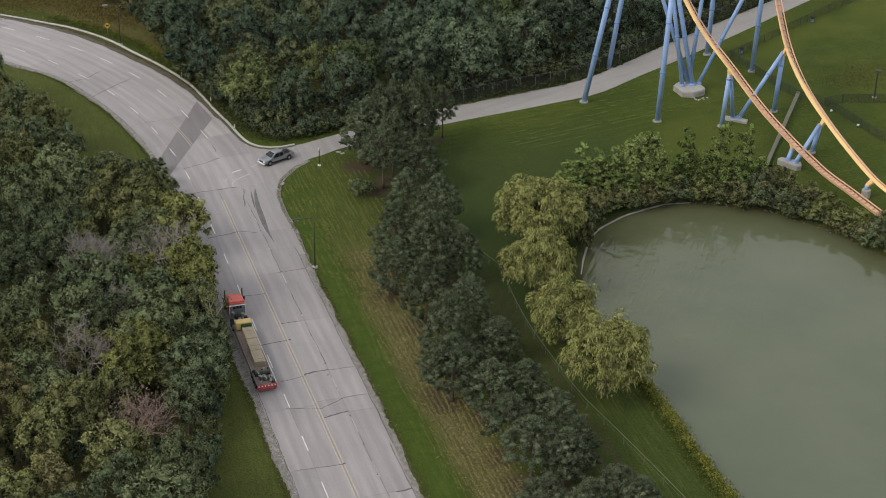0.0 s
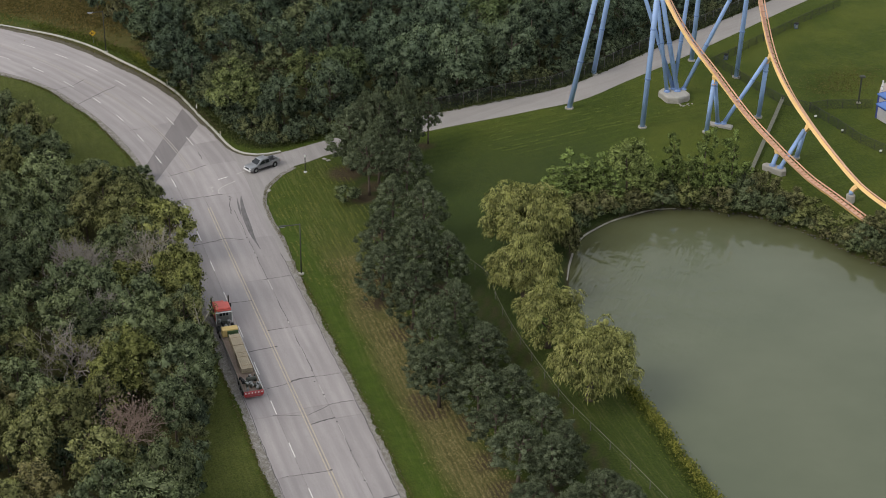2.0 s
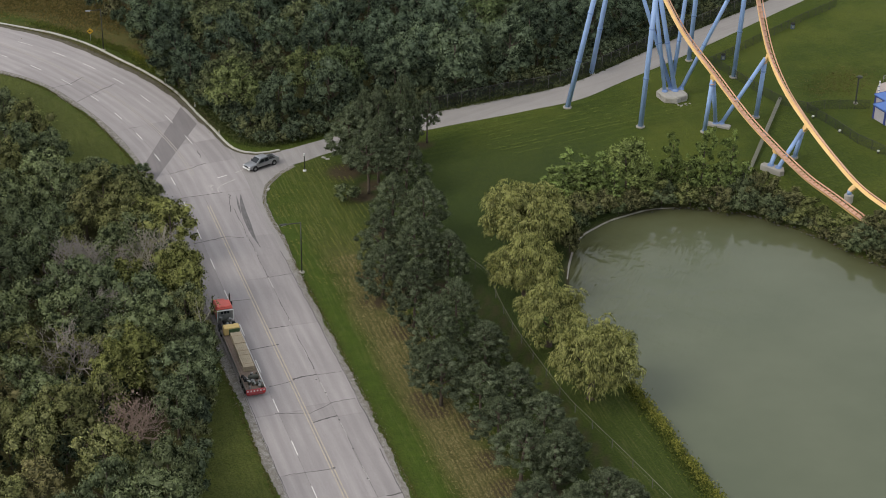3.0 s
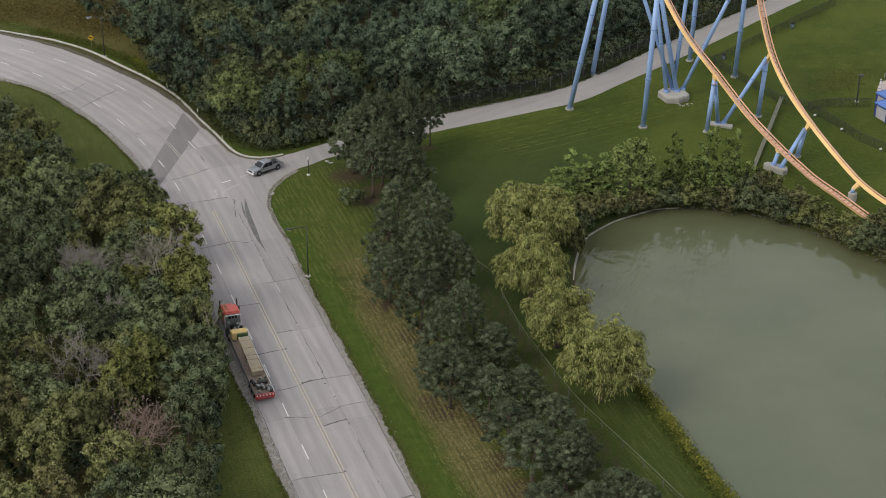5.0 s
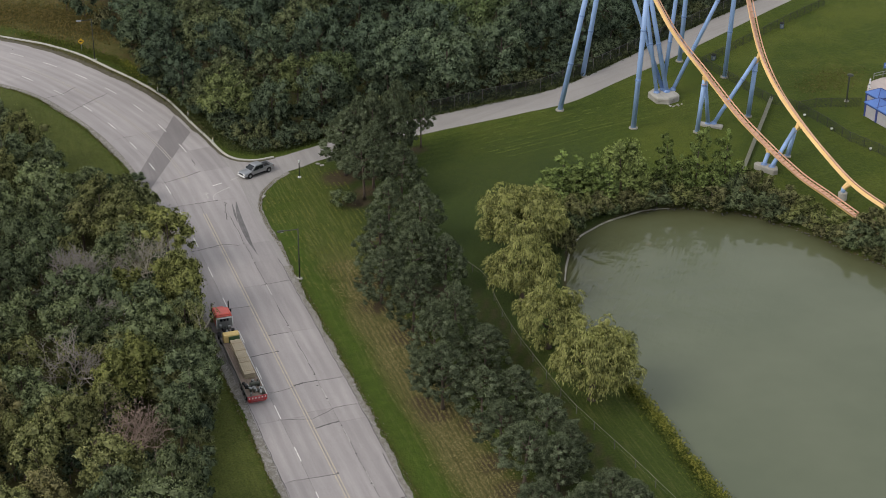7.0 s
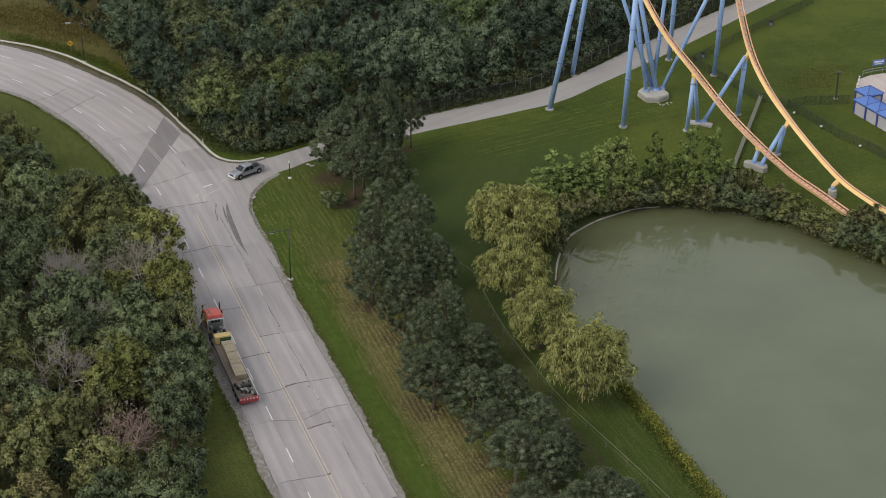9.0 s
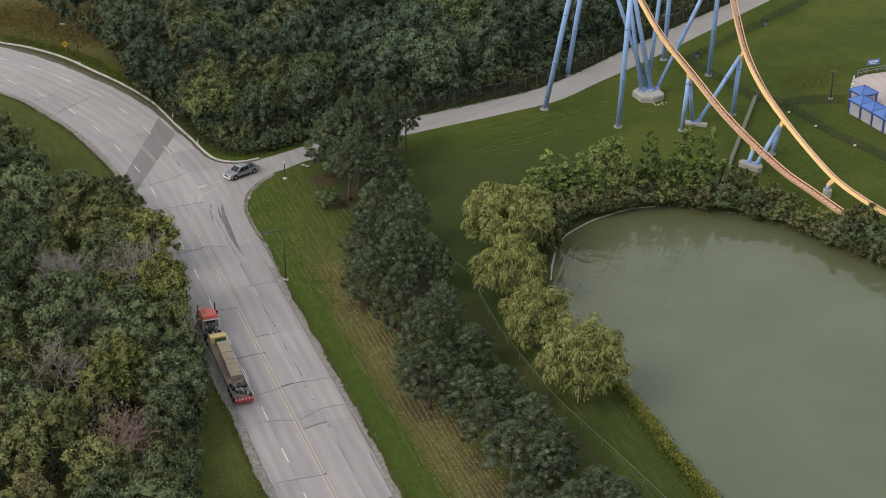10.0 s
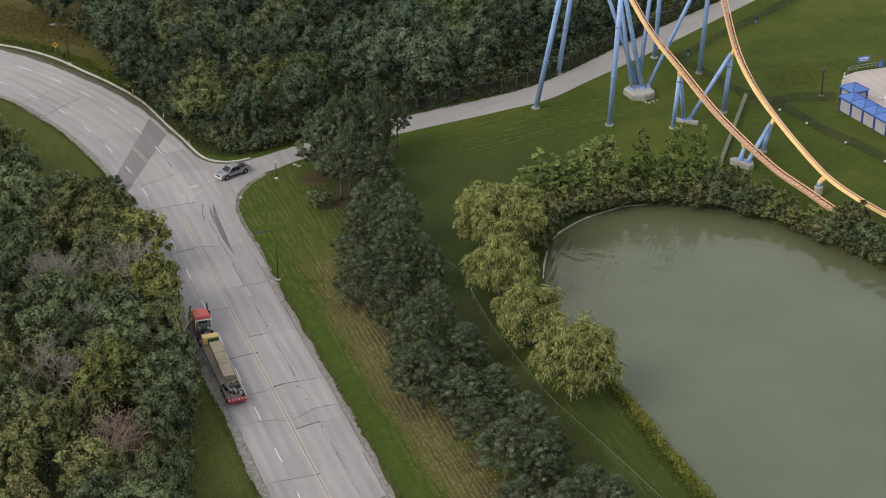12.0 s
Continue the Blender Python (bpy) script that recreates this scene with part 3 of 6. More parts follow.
DIRT = plain("roadside_dirt", (0.115, 0.102, 0.066), 0.95, 0, 0.5, 1.2)
tagged(part("dirt_strip", strip(lambda s: RIGHT_EDGE(s) - 0.12 - 0.1 * math.sin(s * 0.9), lambda s: RIGHT_EDGE(s) + (1.25 if s > 112 else 0.5), 104, 178, -0.2, 0.043, 0.45, 0.13, rng), DIRT), "brown washed-in dirt along the kerb side", "dirt", kind="structure")

# painted lines
def dash(s0, length, off, mat, width=0.14, name="lane_dash"):
    part(name, strip(lambda s: off(s) - width / 2, lambda s: off(s) + width / 2, s0, s0 + length, 0.03, 0.047, 1.5), mat, road)


for k in range(-7, 24):
    dash(3.4 + k * 9.95, 3.3, INNER_LINE, WHITE_PAINT)
for start in (97.7, 107.0, 117.2, 127.1, 136.4, 145.2, 154.0, 163.0, 172.0):
    dash(start, 3.6, OUTER_LINE, WHITE_PAINT)
for k in range(-8, 8):
    dash(-4.3 + k * 9.9, 3.3, lambda q: 3.55, FAINT_PAINT)
for off in (-0.2, 0.2):
    part("yellow_line", strip(lambda s: off - 0.075 + swell(s, 0, 0.3), lambda s: off + 0.075 + swell(s, 0, 0.3), -75, 74, 0.03, 0.0475, 3), YELLOW_PAINT, road)
    part("yellow_line", strip(lambda s: off - 0.075 + swell(s, 0, 0.3), lambda s: off + 0.075 + swell(s, 0, 0.3), 86, 240, 0.03, 0.0475, 3), worn_paint("faded_yellow_road_paint", (0.48, 0.42, 0.32), 0.44) if off < 0 else bpy.data.materials["faded_yellow_road_paint"], road)

# ---- kerb and service lane ----
kerb_line = [(-150, 335), (-120, 331), (-95, 325.5), (-77.0, 318.3), (-70.9, 315.0), (-64.8, 310.2), (-58.5, 303.4), (-52.4, 296.7), (-46.2, 288.3), (-40.3, 276.8), (-37.3, 271.2), (-34.7, 265.9), (-32.9, 263.0), (-30.9, 261.5), (-29.0, 261.1), (-27.1, 261.5), (-25.2, 262.5)]
line = smooth_line([(x, y, 0) for x, y in kerb_line], 1.5)


tagged(part("kerb", Geo().ribbon(sided(line, 0.2), sided(line, -0.2), -0.2, 0.17), KERB), "pale weathered concrete kerb round the junction", "kerb", kind="structure")

# dark strip along the road side of the junction kerb
gutter = [q for q in line if q.x > -43.0]
tagged(part("gutter_dirt", Geo().ribbon(sided(gutter, -0.2), [(x + rng.uniform(-0.12, 0.12), y + rng.uniform(-0.12, 0.12)) for x, y in sided(gutter, -0.72)], -0.2, 0.044), DIRT), "dark brown strip along the junction kerb", "dirt", kind="structure")

far = [(-18.4, 267.0), (-4.9, 276.5), (3.3, 281.1), (8.9, 284.1), (14.1, 286.8), (19.3, 289.2), (24.6, 292.9), (30.2, 298.0), (44.6, 314.1), (57.5, 327.8), (67.0, 337.6), (90, 361), (130, 400)]
near = [(-18.4, 260.5), (-17.0, 261.6), (-9.5, 266.5), (-3.2, 270.2), (3.65, 273.9), (8.65, 276.4), (13.7, 278.9), (18.9, 281.7), (25.2, 285.0), (29.5, 288.6), (35.1, 294.7), (45.4, 305.3), (57.2, 318.2), (67.7, 330.2), (75.8, 339.2), (97, 362), (137, 402)]


def resample(pts, k):
    l = smooth_line([(x, y, 0) for x, y in pts], 0.5)
    d = [0.0]
    for a, b in zip(l, l[1:]):
        d.append(d[-1] + (b - a).length)
    out = []
    for i in range(k):
        t = d[-1] * i / (k - 1)
        j = min(max(np.searchsorted(d, t) - 1, 0), len(l) - 2)
        f = (t - d[j]) / max(d[j + 1] - d[j], 1e-6)
        q = l[j].lerp(l[j + 1], f)
        out.append((q.x, q.y))
    return out


tagged(part("service_lane", Geo().ribbon(resample(far, 60), resample(near, 60), -0.2, 0.025), LANE), "narrow pale grey asphalt service lane", "lane", kind="structure")

# ---- roller coaster ----
coaster_group = "roller coaster"


def track(name, label, pts, banks):
    """A box-spined track: the spine, two rails and the ties between, banked towards the pond."""
    line = smooth_line(pts, 1.05)
    ob = thing(name, label, "coaster track", coaster_group)
    frames = []
    for i, q in enumerate(line):
        d = (line[min(i + 1, len(line) - 1)] - line[max(i - 1, 0)]).normalized()
        side = d.cross(Vector((0, 0, 1))).normalized()
        near = min(range(len(pts)), key=lambda j: (Vector(pts[j]) - q).length)
        lo, hi = (near, near + 1) if near + 1 < len(pts) and (near == 0 or (Vector(pts[near + 1]) - q).length < (Vector(pts[near - 1]) - q).length) else (near - 1, near)
        a, b = (Vector(pts[lo]) - q).length, (Vector(pts[hi]) - q).length
        bank = radians(banks[lo] + (banks[hi] - banks[lo]) * a / max(a + b, 1e-6))
        side = Matrix.Rotation(bank, 3, d) @ side
        up = side.cross(d)
        frames.append((q + up * 0.32, d, side, up))
    rows = []
    for q, d, r, u in frames:
        for a, b in ((-0.26, -0.2), (0.26, -0.2), (0.31, -0.25), (0.31, -0.74), (0.26, -0.79), (-0.26, -0.79), (-0.31, -0.74), (-0.31, -0.25)):
            rows.append(q + r * a + u * b)
    k = len(frames)
    fs = [(8 * j + i, 8 * j + (i + 1) % 8, 8 * j + 8 + (i + 1) % 8, 8 * j + 8 + i) for j in range(k - 1) for i in range(8)]
    part("spine", Geo().add(rows, fs + [tuple(range(8)), tuple(range(8 * k - 1, 8 * k - 9, -1))]), ORANGE, ob, "yellow-orange box spine")
    k = len(frames)
    rows = [q + r * a + u * b for q, d, r, u in frames for a, b in ((-0.29, -0.17), (0.29, -0.17), (0.29, -0.21), (-0.29, -0.21))]
    part("top_plate", Geo().add(rows, [(4 * j + i, 4 * j + (i + 1) % 4, 4 * j + 4 + (i + 1) % 4, 4 * j + 4 + i) for j in range(k - 1) for i in range(4)]), SPINE_TOP, ob, "faded pinkish top plate")
    for sgn in (-1, 1):
        part("rail", Geo().tube([q + r * (0.56 * sgn) for q, d, r, u in frames], 0.11, 6), SPINE_TOP, ob, "faded orange running rail", True)
    for j, (q, d, r, u) in enumerate(frames):
        m = Matrix((r, d, u)).transposed()
        w = 0.042
        g = Geo().add([q + m @ Vector(v) for v in ((-0.56, -w, 0.0), (0.56, -w, 0.0), (0.56, w, 0.0), (-0.56, w, 0.0), (-0.3, -w, -0.2), (0.3, -w, -0.2), (0.3, w, -0.2), (-0.3, w, -0.2))],
                      [(0, 1, 2, 3), (7, 6, 5, 4), (0, 4, 5, 1), (1, 5, 6, 2), (2, 6, 7, 3), (3, 7, 4, 0)])
        part("tie", g, TIE, ob)
    return ob


TRACK_A = [(35.2, 289.0, 30), (36.7, 286.9, 27), (40.8, 281.1, 19.6), (43.8, 277.0, 15.2), (47.8, 271.4, 11.1), (52.5, 264.5, 6.4), (56.8, 258.4, 3.2), (59.4, 253.0, 2.0), (60.9, 249.0, 1.7), (63.4, 243.5, 1.5), (66.2, 236.5, 1.4), (69.2, 229.5, 1.4), (73, 221.5, 1.4)]
TRACK_B = [(54.9, 288.0, 30), (55.5, 286, 26), (56.6, 282.3, 19.3), (58.3, 277.6, 12.4), (60.2, 270.5, 8.5), (62.5, 261.7, 6.1), (65.2, 253.1, 4.0), (67.5, 244.7, 3.0), (70.5, 238.3, 2.4), (74.2, 232.4, 1.9), (79.5, 222, 1.7), (86, 211, 1.7)]
track("coaster_track", "orange steel coaster track sweeping down to the pond", TRACK_A, [-30, -30, -30, -24, -6, 6, 10, 12, 12, 10, 8, 0, 0])
track("coaster_track", "orange steel coaster track curving over the lawn", TRACK_B, [5, 3, 0, -18, -38, -45, -45, -42, -38, -32, -20, -20])


def support(feet_top, radius, label, pads=True):
    """A steel column with flanges, on a small round footing."""
    for foot, top in feet_top:
        foot, top = Vector(foot), Vector(top)
        ob = thing("coaster_support", label, "support column", coaster_group, foot)
        d = top - foot
        part("column", Geo().tube([d * 0.0, d], radius, 12), BLUE, ob, smooth=True)
        far_up = 9.0
        h = far_up
        while h < d.length - 1:
            q = d.normalized() * h
            w = d.normalized() * 0.12
            part("flange", Geo().tube([q - w, q + w], radius * 1.18, 12), BLUE_SEAM, ob)
            h += far_up
        if pads:
            part("base_plate", Geo().tube([(0, 0, 0.0), (0, 0, 0.22)], radius * 1.7, 12), FOOTING, ob, "pale concrete foot")
        else:
            part("base_flange", Geo().tube([(0, 0, -0.05), (0, 0, 0.1), (0, 0, 0.4)], [radius * 1.6, radius * 1.6, radius * 1.02], 10), BLUE_SEAM, ob, "blue bolted foot flange")


def ext(foot, top, z):
    f, t = Vector(foot), Vector(top)
    return foot, tuple(f + (t - f) * (z / t.z))


TALL = "tall blue painted steel tube leaning column"
support([ext((24.3, 282.3, 0), (27.7, 282.3, 19.0), 30), ext((29.9, 298.6, 0), (31.6, 298.6, 13.3), 28), ext((36.4, 274.1, 0), (37.3, 274.1, 22.0), 27)], 0.46, TALL)
support([ext((49.1, 306.1, 0), (49.4, 306.1, 10.9), 26), ext((56.3, 297.8, 0), (56.8, 297.8, 13.9), 29)], 0.44, TALL)
BLOCK_TOP = 1.15
support([ext((43.5, 289.0, BLOCK_TOP), (37.5, 290.0, 17.73), 30), ext((42.2, 287.7, BLOCK_TOP), (39.6, 290.0, 17.73), 30), ext((43.6, 289.2, BLOCK_TOP), (44.9, 290.0, 17.74), 29), ext((45.3, 288.9, BLOCK_TOP), (52.4, 290.0, 17.75), 30)], 0.36, "blue steel tube leg rising from a shared concrete block", False)
support([ext((44.1, 288.1, BLOCK_TOP), (40.5, 290.0, 17.74), 30)], 0.42, "thick blue steel tube leg rising from a shared concrete block", False)
MID = "blue steel tube leg under the orange track"
support([((47.2, 272.2, 0), (47.7, 271.6, 10.0))], 0.4, MID)
support([((49.6, 275.3, 0.3), (47.9, 271.9, 9.8)), ((50.6, 275.3, 0.3), (57.6, 278.0, 11.4))], 0.36, MID, False)
support([((57.3, 279.0, 0), (57.7, 278.2, 11.4))], 0.42, MID)
support([((55.9, 256.9, 0.8), (56.7, 258.2, 2.2)), ((57.0, 256.0, 0.8), (61.6, 261.9, 5.0))], 0.36, MID, False)
support([((60.8, 261.8, 0), (61.7, 261.9, 5.0))], 0.4, MID)


# orange saddles where the legs take the track
for foot, top in (((47.7, 271.6, 9.2), (47.8, 271.4, 10.7)), ((57.6, 278.1, 10.6), (58.2, 277.7, 12.0)), ((56.7, 258.2, 2.0), (56.8, 258.4, 2.9)), ((61.6, 261.9, 4.5), (62.3, 261.7, 5.8))):
    ob = thing("track_saddle", "orange steel saddle between leg and track", "saddle", coaster_group, foot)
    d = Vector(top) - Vector(foot)
    part("saddle", Geo().tube([(0, 0, 0), d * 0.5, d], [0.3, 0.42, 0.62], 4), ORANGE, ob)
    part("flange", Geo().tube([(0, 0, -0.08), (0, 0, 0.06)], 0.42, 10), SPINE_TOP, ob)


def footing(name, label, outline, z1, bev=0.12):
    cx = sum(x for x, y in outline) / len(outline)
    cy = sum(y for x, y in outline) / len(outline)
    ob = Geo()
    shrink = [(cx + (x - cx) * (1 - bev / 2), cy + (y - cy) * (1 - bev / 2)) for x, y in outline]
    k = len(outline)
    vs = [(x, y, -0.3) for x, y in outline] + [(x, y, z1 - 0.12) for x, y in outline] + [(x, y, z1) for x, y in shrink]
    fs = [(j * k + i, j * k + (i + 1) % k, j * k + k + (i + 1) % k, j * k + k + i) for j in range(2) for i in range(k)] + [tuple(range(2 * k, 3 * k))]
    ob.add(vs, fs)
    return tagged(part(name, ob, FOOTING), label, "footing", coaster_group)


BLOCK_PLAN = [(40.8, 288.2), (42.0, 285.1), (44.0, 284.9), (45.9, 286.1), (46.2, 287.0), (45.2, 289.7), (41.9, 289.8)]
big = footing("concrete_footing", "large many-sided concrete block with stained side blocks", BLOCK_PLAN, 1.15)
rng = random.Random(61)
for (x0, y0), (x1, y1) in zip(BLOCK_PLAN, BLOCK_PLAN[1:] + BLOCK_PLAN[:1]):
    a, b = Vector((x0, y0, 0)), Vector((x1, y1, 0))
    turn = math.atan2(y1 - y0, x1 - x0)
    for k in range(2):
        for z, h in ((0.2, 0.46), (0.7, 0.46)):
            q = a.lerp(b, (k + 0.5) / 2)
            part("side_block", Geo().box((q.x, q.y, z), ((b - a).length / 2 - 0.05, 0.16 + rng.uniform(0, 0.06), h), turn, 0.04), FOOTING, big)
for k in range(12):
    x, y = rng.uniform(43.6, 46.6), rng.uniform(283.6, 285.0)
    part("rubble", Geo().box((x, y, 0.06), (rng.uniform(0.2, 0.5), rng.uniform(0.15, 0.35), 0.2), rng.uniform(0, 3), 0.05), FOOTING, big)
footing("concrete_footing", "thin pale concrete slab in the grass", [(47.7, 275.2), (51.7, 273.4), (52.2, 274.7), (48.2, 276.4)], 0.35)
footing("concrete_footing", "low rounded pale concrete block under the track", [(54.3, 257.0), (57.0, 254.4), (57.8, 254.8), (58.0, 256.2), (57.4, 256.9), (55.0, 258.1), (54.4, 257.7)], 0.85)
for x, y, z, h in ((66.25, 245.2, 1.3, 2.0), (74.6, 230.2, 0.9, 1.0)):
    ob = thing("coaster_support", "short blue post in a round concrete collar", "support column", coaster_group, (x, y, 0))
    part("collar", Geo().tube([(0, 0, -0.2), (0, 0, z - 0.1), (0, 0, z)], [0.72, 0.72, 0.62], 14), FOOTING, ob, "round concrete collar")
    part("column", Geo().tube([(0, 0, z), (0, 0, h)], 0.36, 12), BLUE, ob, smooth=True)
    part("cap", Geo().tube([(0, 0, h - 0.15), (0.35, 0, h + 0.3), (0.8, 0, h + 0.65)], [0.38, 0.42, 0.5], 6), ORANGE, ob, "orange saddle under the track")

# ---- trees ----
ICO_V, ICO_F = [], []
bm = bmesh.new()
bmesh.ops.create_icosphere(bm, subdivisions=1, radius=1.0)
ICO_V = np.array([v.co[:] for v in bm.verts])
ICO_F = np.array([[v.index for v in f.verts] for f in bm.faces])
bm.free()


def unit(a):
    return a / np.maximum(np.linalg.norm(a, axis=-1, keepdims=True), 1e-9)


def leaf_cards(rs, c, n, length, width):
    """Three-cornered leaf sprays at c, facing n."""
    k = len(c)
    a = unit(np.cross(n, rs.normal(size=(k, 3))))
    b = np.cross(n, a)
    L, W = length[:, None], width[:, None]
    v = np.stack([c + a * L, c - a * L * 0.6 + b * W, c - a * L * 0.6 - b * W], 1).reshape(-1, 3)
    f = np.arange(3 * k).reshape(-1, 3)
    return v, f


def joined(chunks):
    vs, fs, k = [], [], 0
    for v, f in chunks:
        vs.append(np.asarray(v))
        fs += [tuple(i + k for i in q) for q in np.asarray(f).tolist()]
        k += len(v)
    return np.concatenate(vs).tolist(), fs


def lobes(rs, count, r, zc, rz, lo=-0.5):
    """Centres and radii of leaf clumps in an uneven dome."""
    d = unit(rs.normal(size=(count * 3, 3)))
    d = d[d[:, 2] > lo][:count]
    f = rs.uniform(0.35, 0.88, len(d))[:, None] ** 0.6
    lump = 1 + 0.22 * np.sin(d[:, :1] * 5 + rs.uniform(0, 6)) * np.cos(d[:, 1:2] * 4 + rs.uniform(0, 6))
    c = d * f * lump * np.array([r, r, rz]) + (0, 0, zc)
    return c, rs.uniform(0.19, 0.34, len(d)) * r * (1.0 if count < 60 else 0.68 if count < 150 else 0.58), d


def broad_crown(seed, h=11.0, r=4.2, count=40, per=46, leaf=0.3, base=0.34, ragged=1.0):
    rs = np.random.RandomState(seed)
    zc, rz = h * (1 + base) / 2, h * (1 - base) / 2
    c, rad, d = lobes(rs, count, r * 0.86, zc, rz * 0.86)
    out = []
    for q, s in zip(c, rad):
        core = ICO_V * s * 0.72 * rs.uniform(0.6, 1.15, (len(ICO_V), 1)) + q
        out.append((core, ICO_F))
        k = int(per * (s / (0.28 * r)) ** 1.3)
        n = unit(rs.normal(size=(k, 3)) + unit(q - (0, 0, zc * 0.9)) * 0.8 + (0, 0, 0.35))
        p = q + n * s * rs.uniform(0.6, 1.28, (k, 1)) * (1, 1, 0.85)
        m = unit(n + rs.normal(size=(k, 3)) * 0.6)
        L = rs.uniform(0.6, 1.5, k) * leaf * 1.1
        out.append(leaf_cards(rs, p, m, L, L * rs.uniform(0.36, 0.66, k)))
    # stray sprays that break the outline
    k = int(90 * ragged)
    n = unit(rs.normal(size=(k, 3)) + (0, 0, 0.3))
    p = n * np.array([r, r, rz]) * rs.uniform(0.82, 1.02, (k, 1)) + (0, 0, zc)
    L = rs.uniform(0.5, 1.1, k) * leaf
    out.append(leaf_cards(rs, p, unit(rs.normal(size=(k, 3))), L, L * 0.6))
    return joined(out)


def pine_crown(seed, h=9.5, r=3.7, count=200, per=36, base=0.2):
    rs = np.random.RandomState(seed)
    out = []
    for i in range(count):
        t = (i + rs.uniform(0, 1)) / count
        z = h * (base + (1 - base) * t)
        prof = (1 - t**2.1) ** 0.8 * (0.75 + 0.25 * min(1, t * 4)) * (1 + 0.12 * math.sin(t * 17 + seed))
        a = i * 2.39996 + rs.uniform(-0.4, 0.4)
        rr = r * prof * rs.uniform(0.5, 1.0)
        q = np.array([math.cos(a) * rr, math.sin(a) * rr, z - 0.08 * rr])
        s = r * rs.uniform(0.09, 0.175) * (1 - 0.25 * t)
        core = ICO_V * (s * 0.8, s * 0.8, s * 0.62) * rs.uniform(0.7, 1.1, (len(ICO_V), 1)) + q
        out.append((core, ICO_F))
        k = per
        n = unit(rs.normal(size=(k, 3)) + (math.cos(a) * 0.5, math.sin(a) * 0.5, 0.7))
        p = q + n * s * rs.uniform(0.5, 1.18, (k, 1)) * (1, 1, 0.8)
        ax = unit(n * 0.6 + rs.normal(size=(k, 3)) * 0.6 + (0, 0, 0.35))
        side = unit(np.cross(ax, rs.normal(size=(k, 3))))
        L, W = rs.uniform(0.14, 0.27, (k, 1)), rs.uniform(0.06, 0.1, (k, 1))
        v = np.stack([p - side * W, p + side * W, p + ax * L], 1).reshape(-1, 3)
        out.append((v, np.arange(3 * k).reshape(-1, 3)))
    return joined(out)


def spire_crown(seed, h=9.0, r=2.4, count=84, per=38, leaf=0.18):
    """A slender upright crown of leafy shoots, wide below and loose above."""
    rs = np.random.RandomState(seed)
    out = []
    tops = [(rs.uniform(-0.4, 0.4) * r, rs.uniform(-0.4, 0.4) * r, h * f) for f in (1.0, 0.84, 0.7)]
    for i in range(count):
        t = (i + rs.uniform(0, 1)) / count
        tx, ty, th = tops[i % 3]
        a, rr = i * 2.39996 + rs.uniform(-0.5, 0.5), r * (1 - t) ** 0.5 * rs.uniform(0.25, 0.95)
        q = np.array([tx * t + math.cos(a) * rr, ty * t + math.sin(a) * rr, th * (0.05 + 0.95 * t)])
        s = r * rs.uniform(0.13, 0.25) * (1 - 0.45 * t)
        out.append((ICO_V * s * 0.62 * rs.uniform(0.6, 1.15, (len(ICO_V), 1)) + q, ICO_F))
        n = unit(rs.normal(size=(per, 3)) + (math.cos(a) * 0.5, math.sin(a) * 0.5, 0.4))
        p = q + n * s * rs.uniform(0.5, 1.5, (per, 1))
        L = rs.uniform(0.6, 1.5, per) * leaf
        out.append(leaf_cards(rs, p, unit(n + rs.normal(size=(per, 3)) * 0.6), L, L * rs.uniform(0.4, 0.75, per)))
    return joined(out)


def willow_crown(seed, h=11.0, r=6.0, count=46, per=46):
    rs = np.random.RandomState(seed)
    zc, rz = h * 0.49, h * 0.47
    c, rad, d = lobes(rs, count, r * 0.84, zc, rz * 0.86, -0.6)
    out = []
    for q, s in zip(c, rad):
        out.append((ICO_V * s * (0.6, 0.6, 0.72) * rs.uniform(0.75, 1.05, (len(ICO_V), 1)) + q - (0, 0, s * 0.15), ICO_F))
        k = int(per * (s / (0.185 * r)) ** 1.4)
        n = unit(rs.normal(size=(k, 3)) + unit((q - (0, 0, zc)) * (1, 1, 0.3) + 1e-6) * 0.5 + (0, 0, 0.75))
        p0 = q + n * s * rs.uniform(0.75, 1.05, (k, 1))
        outw = unit(n * (1, 1, 0.15) + 1e-6)
        L = rs.uniform(0.3, 0.8, (k, 1)) * (0.6 + 0.4 * h / 11)
        p1 = p0 + outw * L * 0.34 + (0, 0, 1) * L * 0.12
        p2 = p1 + outw * L * 0.2 - (0, 0, 1) * L * 0.3
        p3 = p2 + rs.normal(size=(k, 3)) * 0.06 - (0, 0, 1) * L * 0.4
        w = unit(np.cross(outw, (0, 0, 1)) + rs.normal(size=(k, 3)) * 0.4) * rs.uniform(0.035, 0.08, (k, 1))
        v = np.stack([p0 - w * 0.6, p0 + w * 0.6, p1 - w, p1 + w, p2 - w * 0.8, p2 + w * 0.8, p3], 1).reshape(-1, 3)
        f = []
        for i in range(k):
            b = 7 * i
            f += [(b, b + 1, b + 3, b + 2), (b + 2, b + 3, b + 5, b + 4), (b + 4, b + 5, b + 6)]
        out.append((v, np.array(f, dtype=object)))
    vs, fs, k = [], [], 0
    for v, f in out:
        vs.append(np.asarray(v, float))
        fs += [tuple(int(i) + k for i in q) for q in f]
        k += len(v)
    return np.concatenate(vs).tolist(), fs


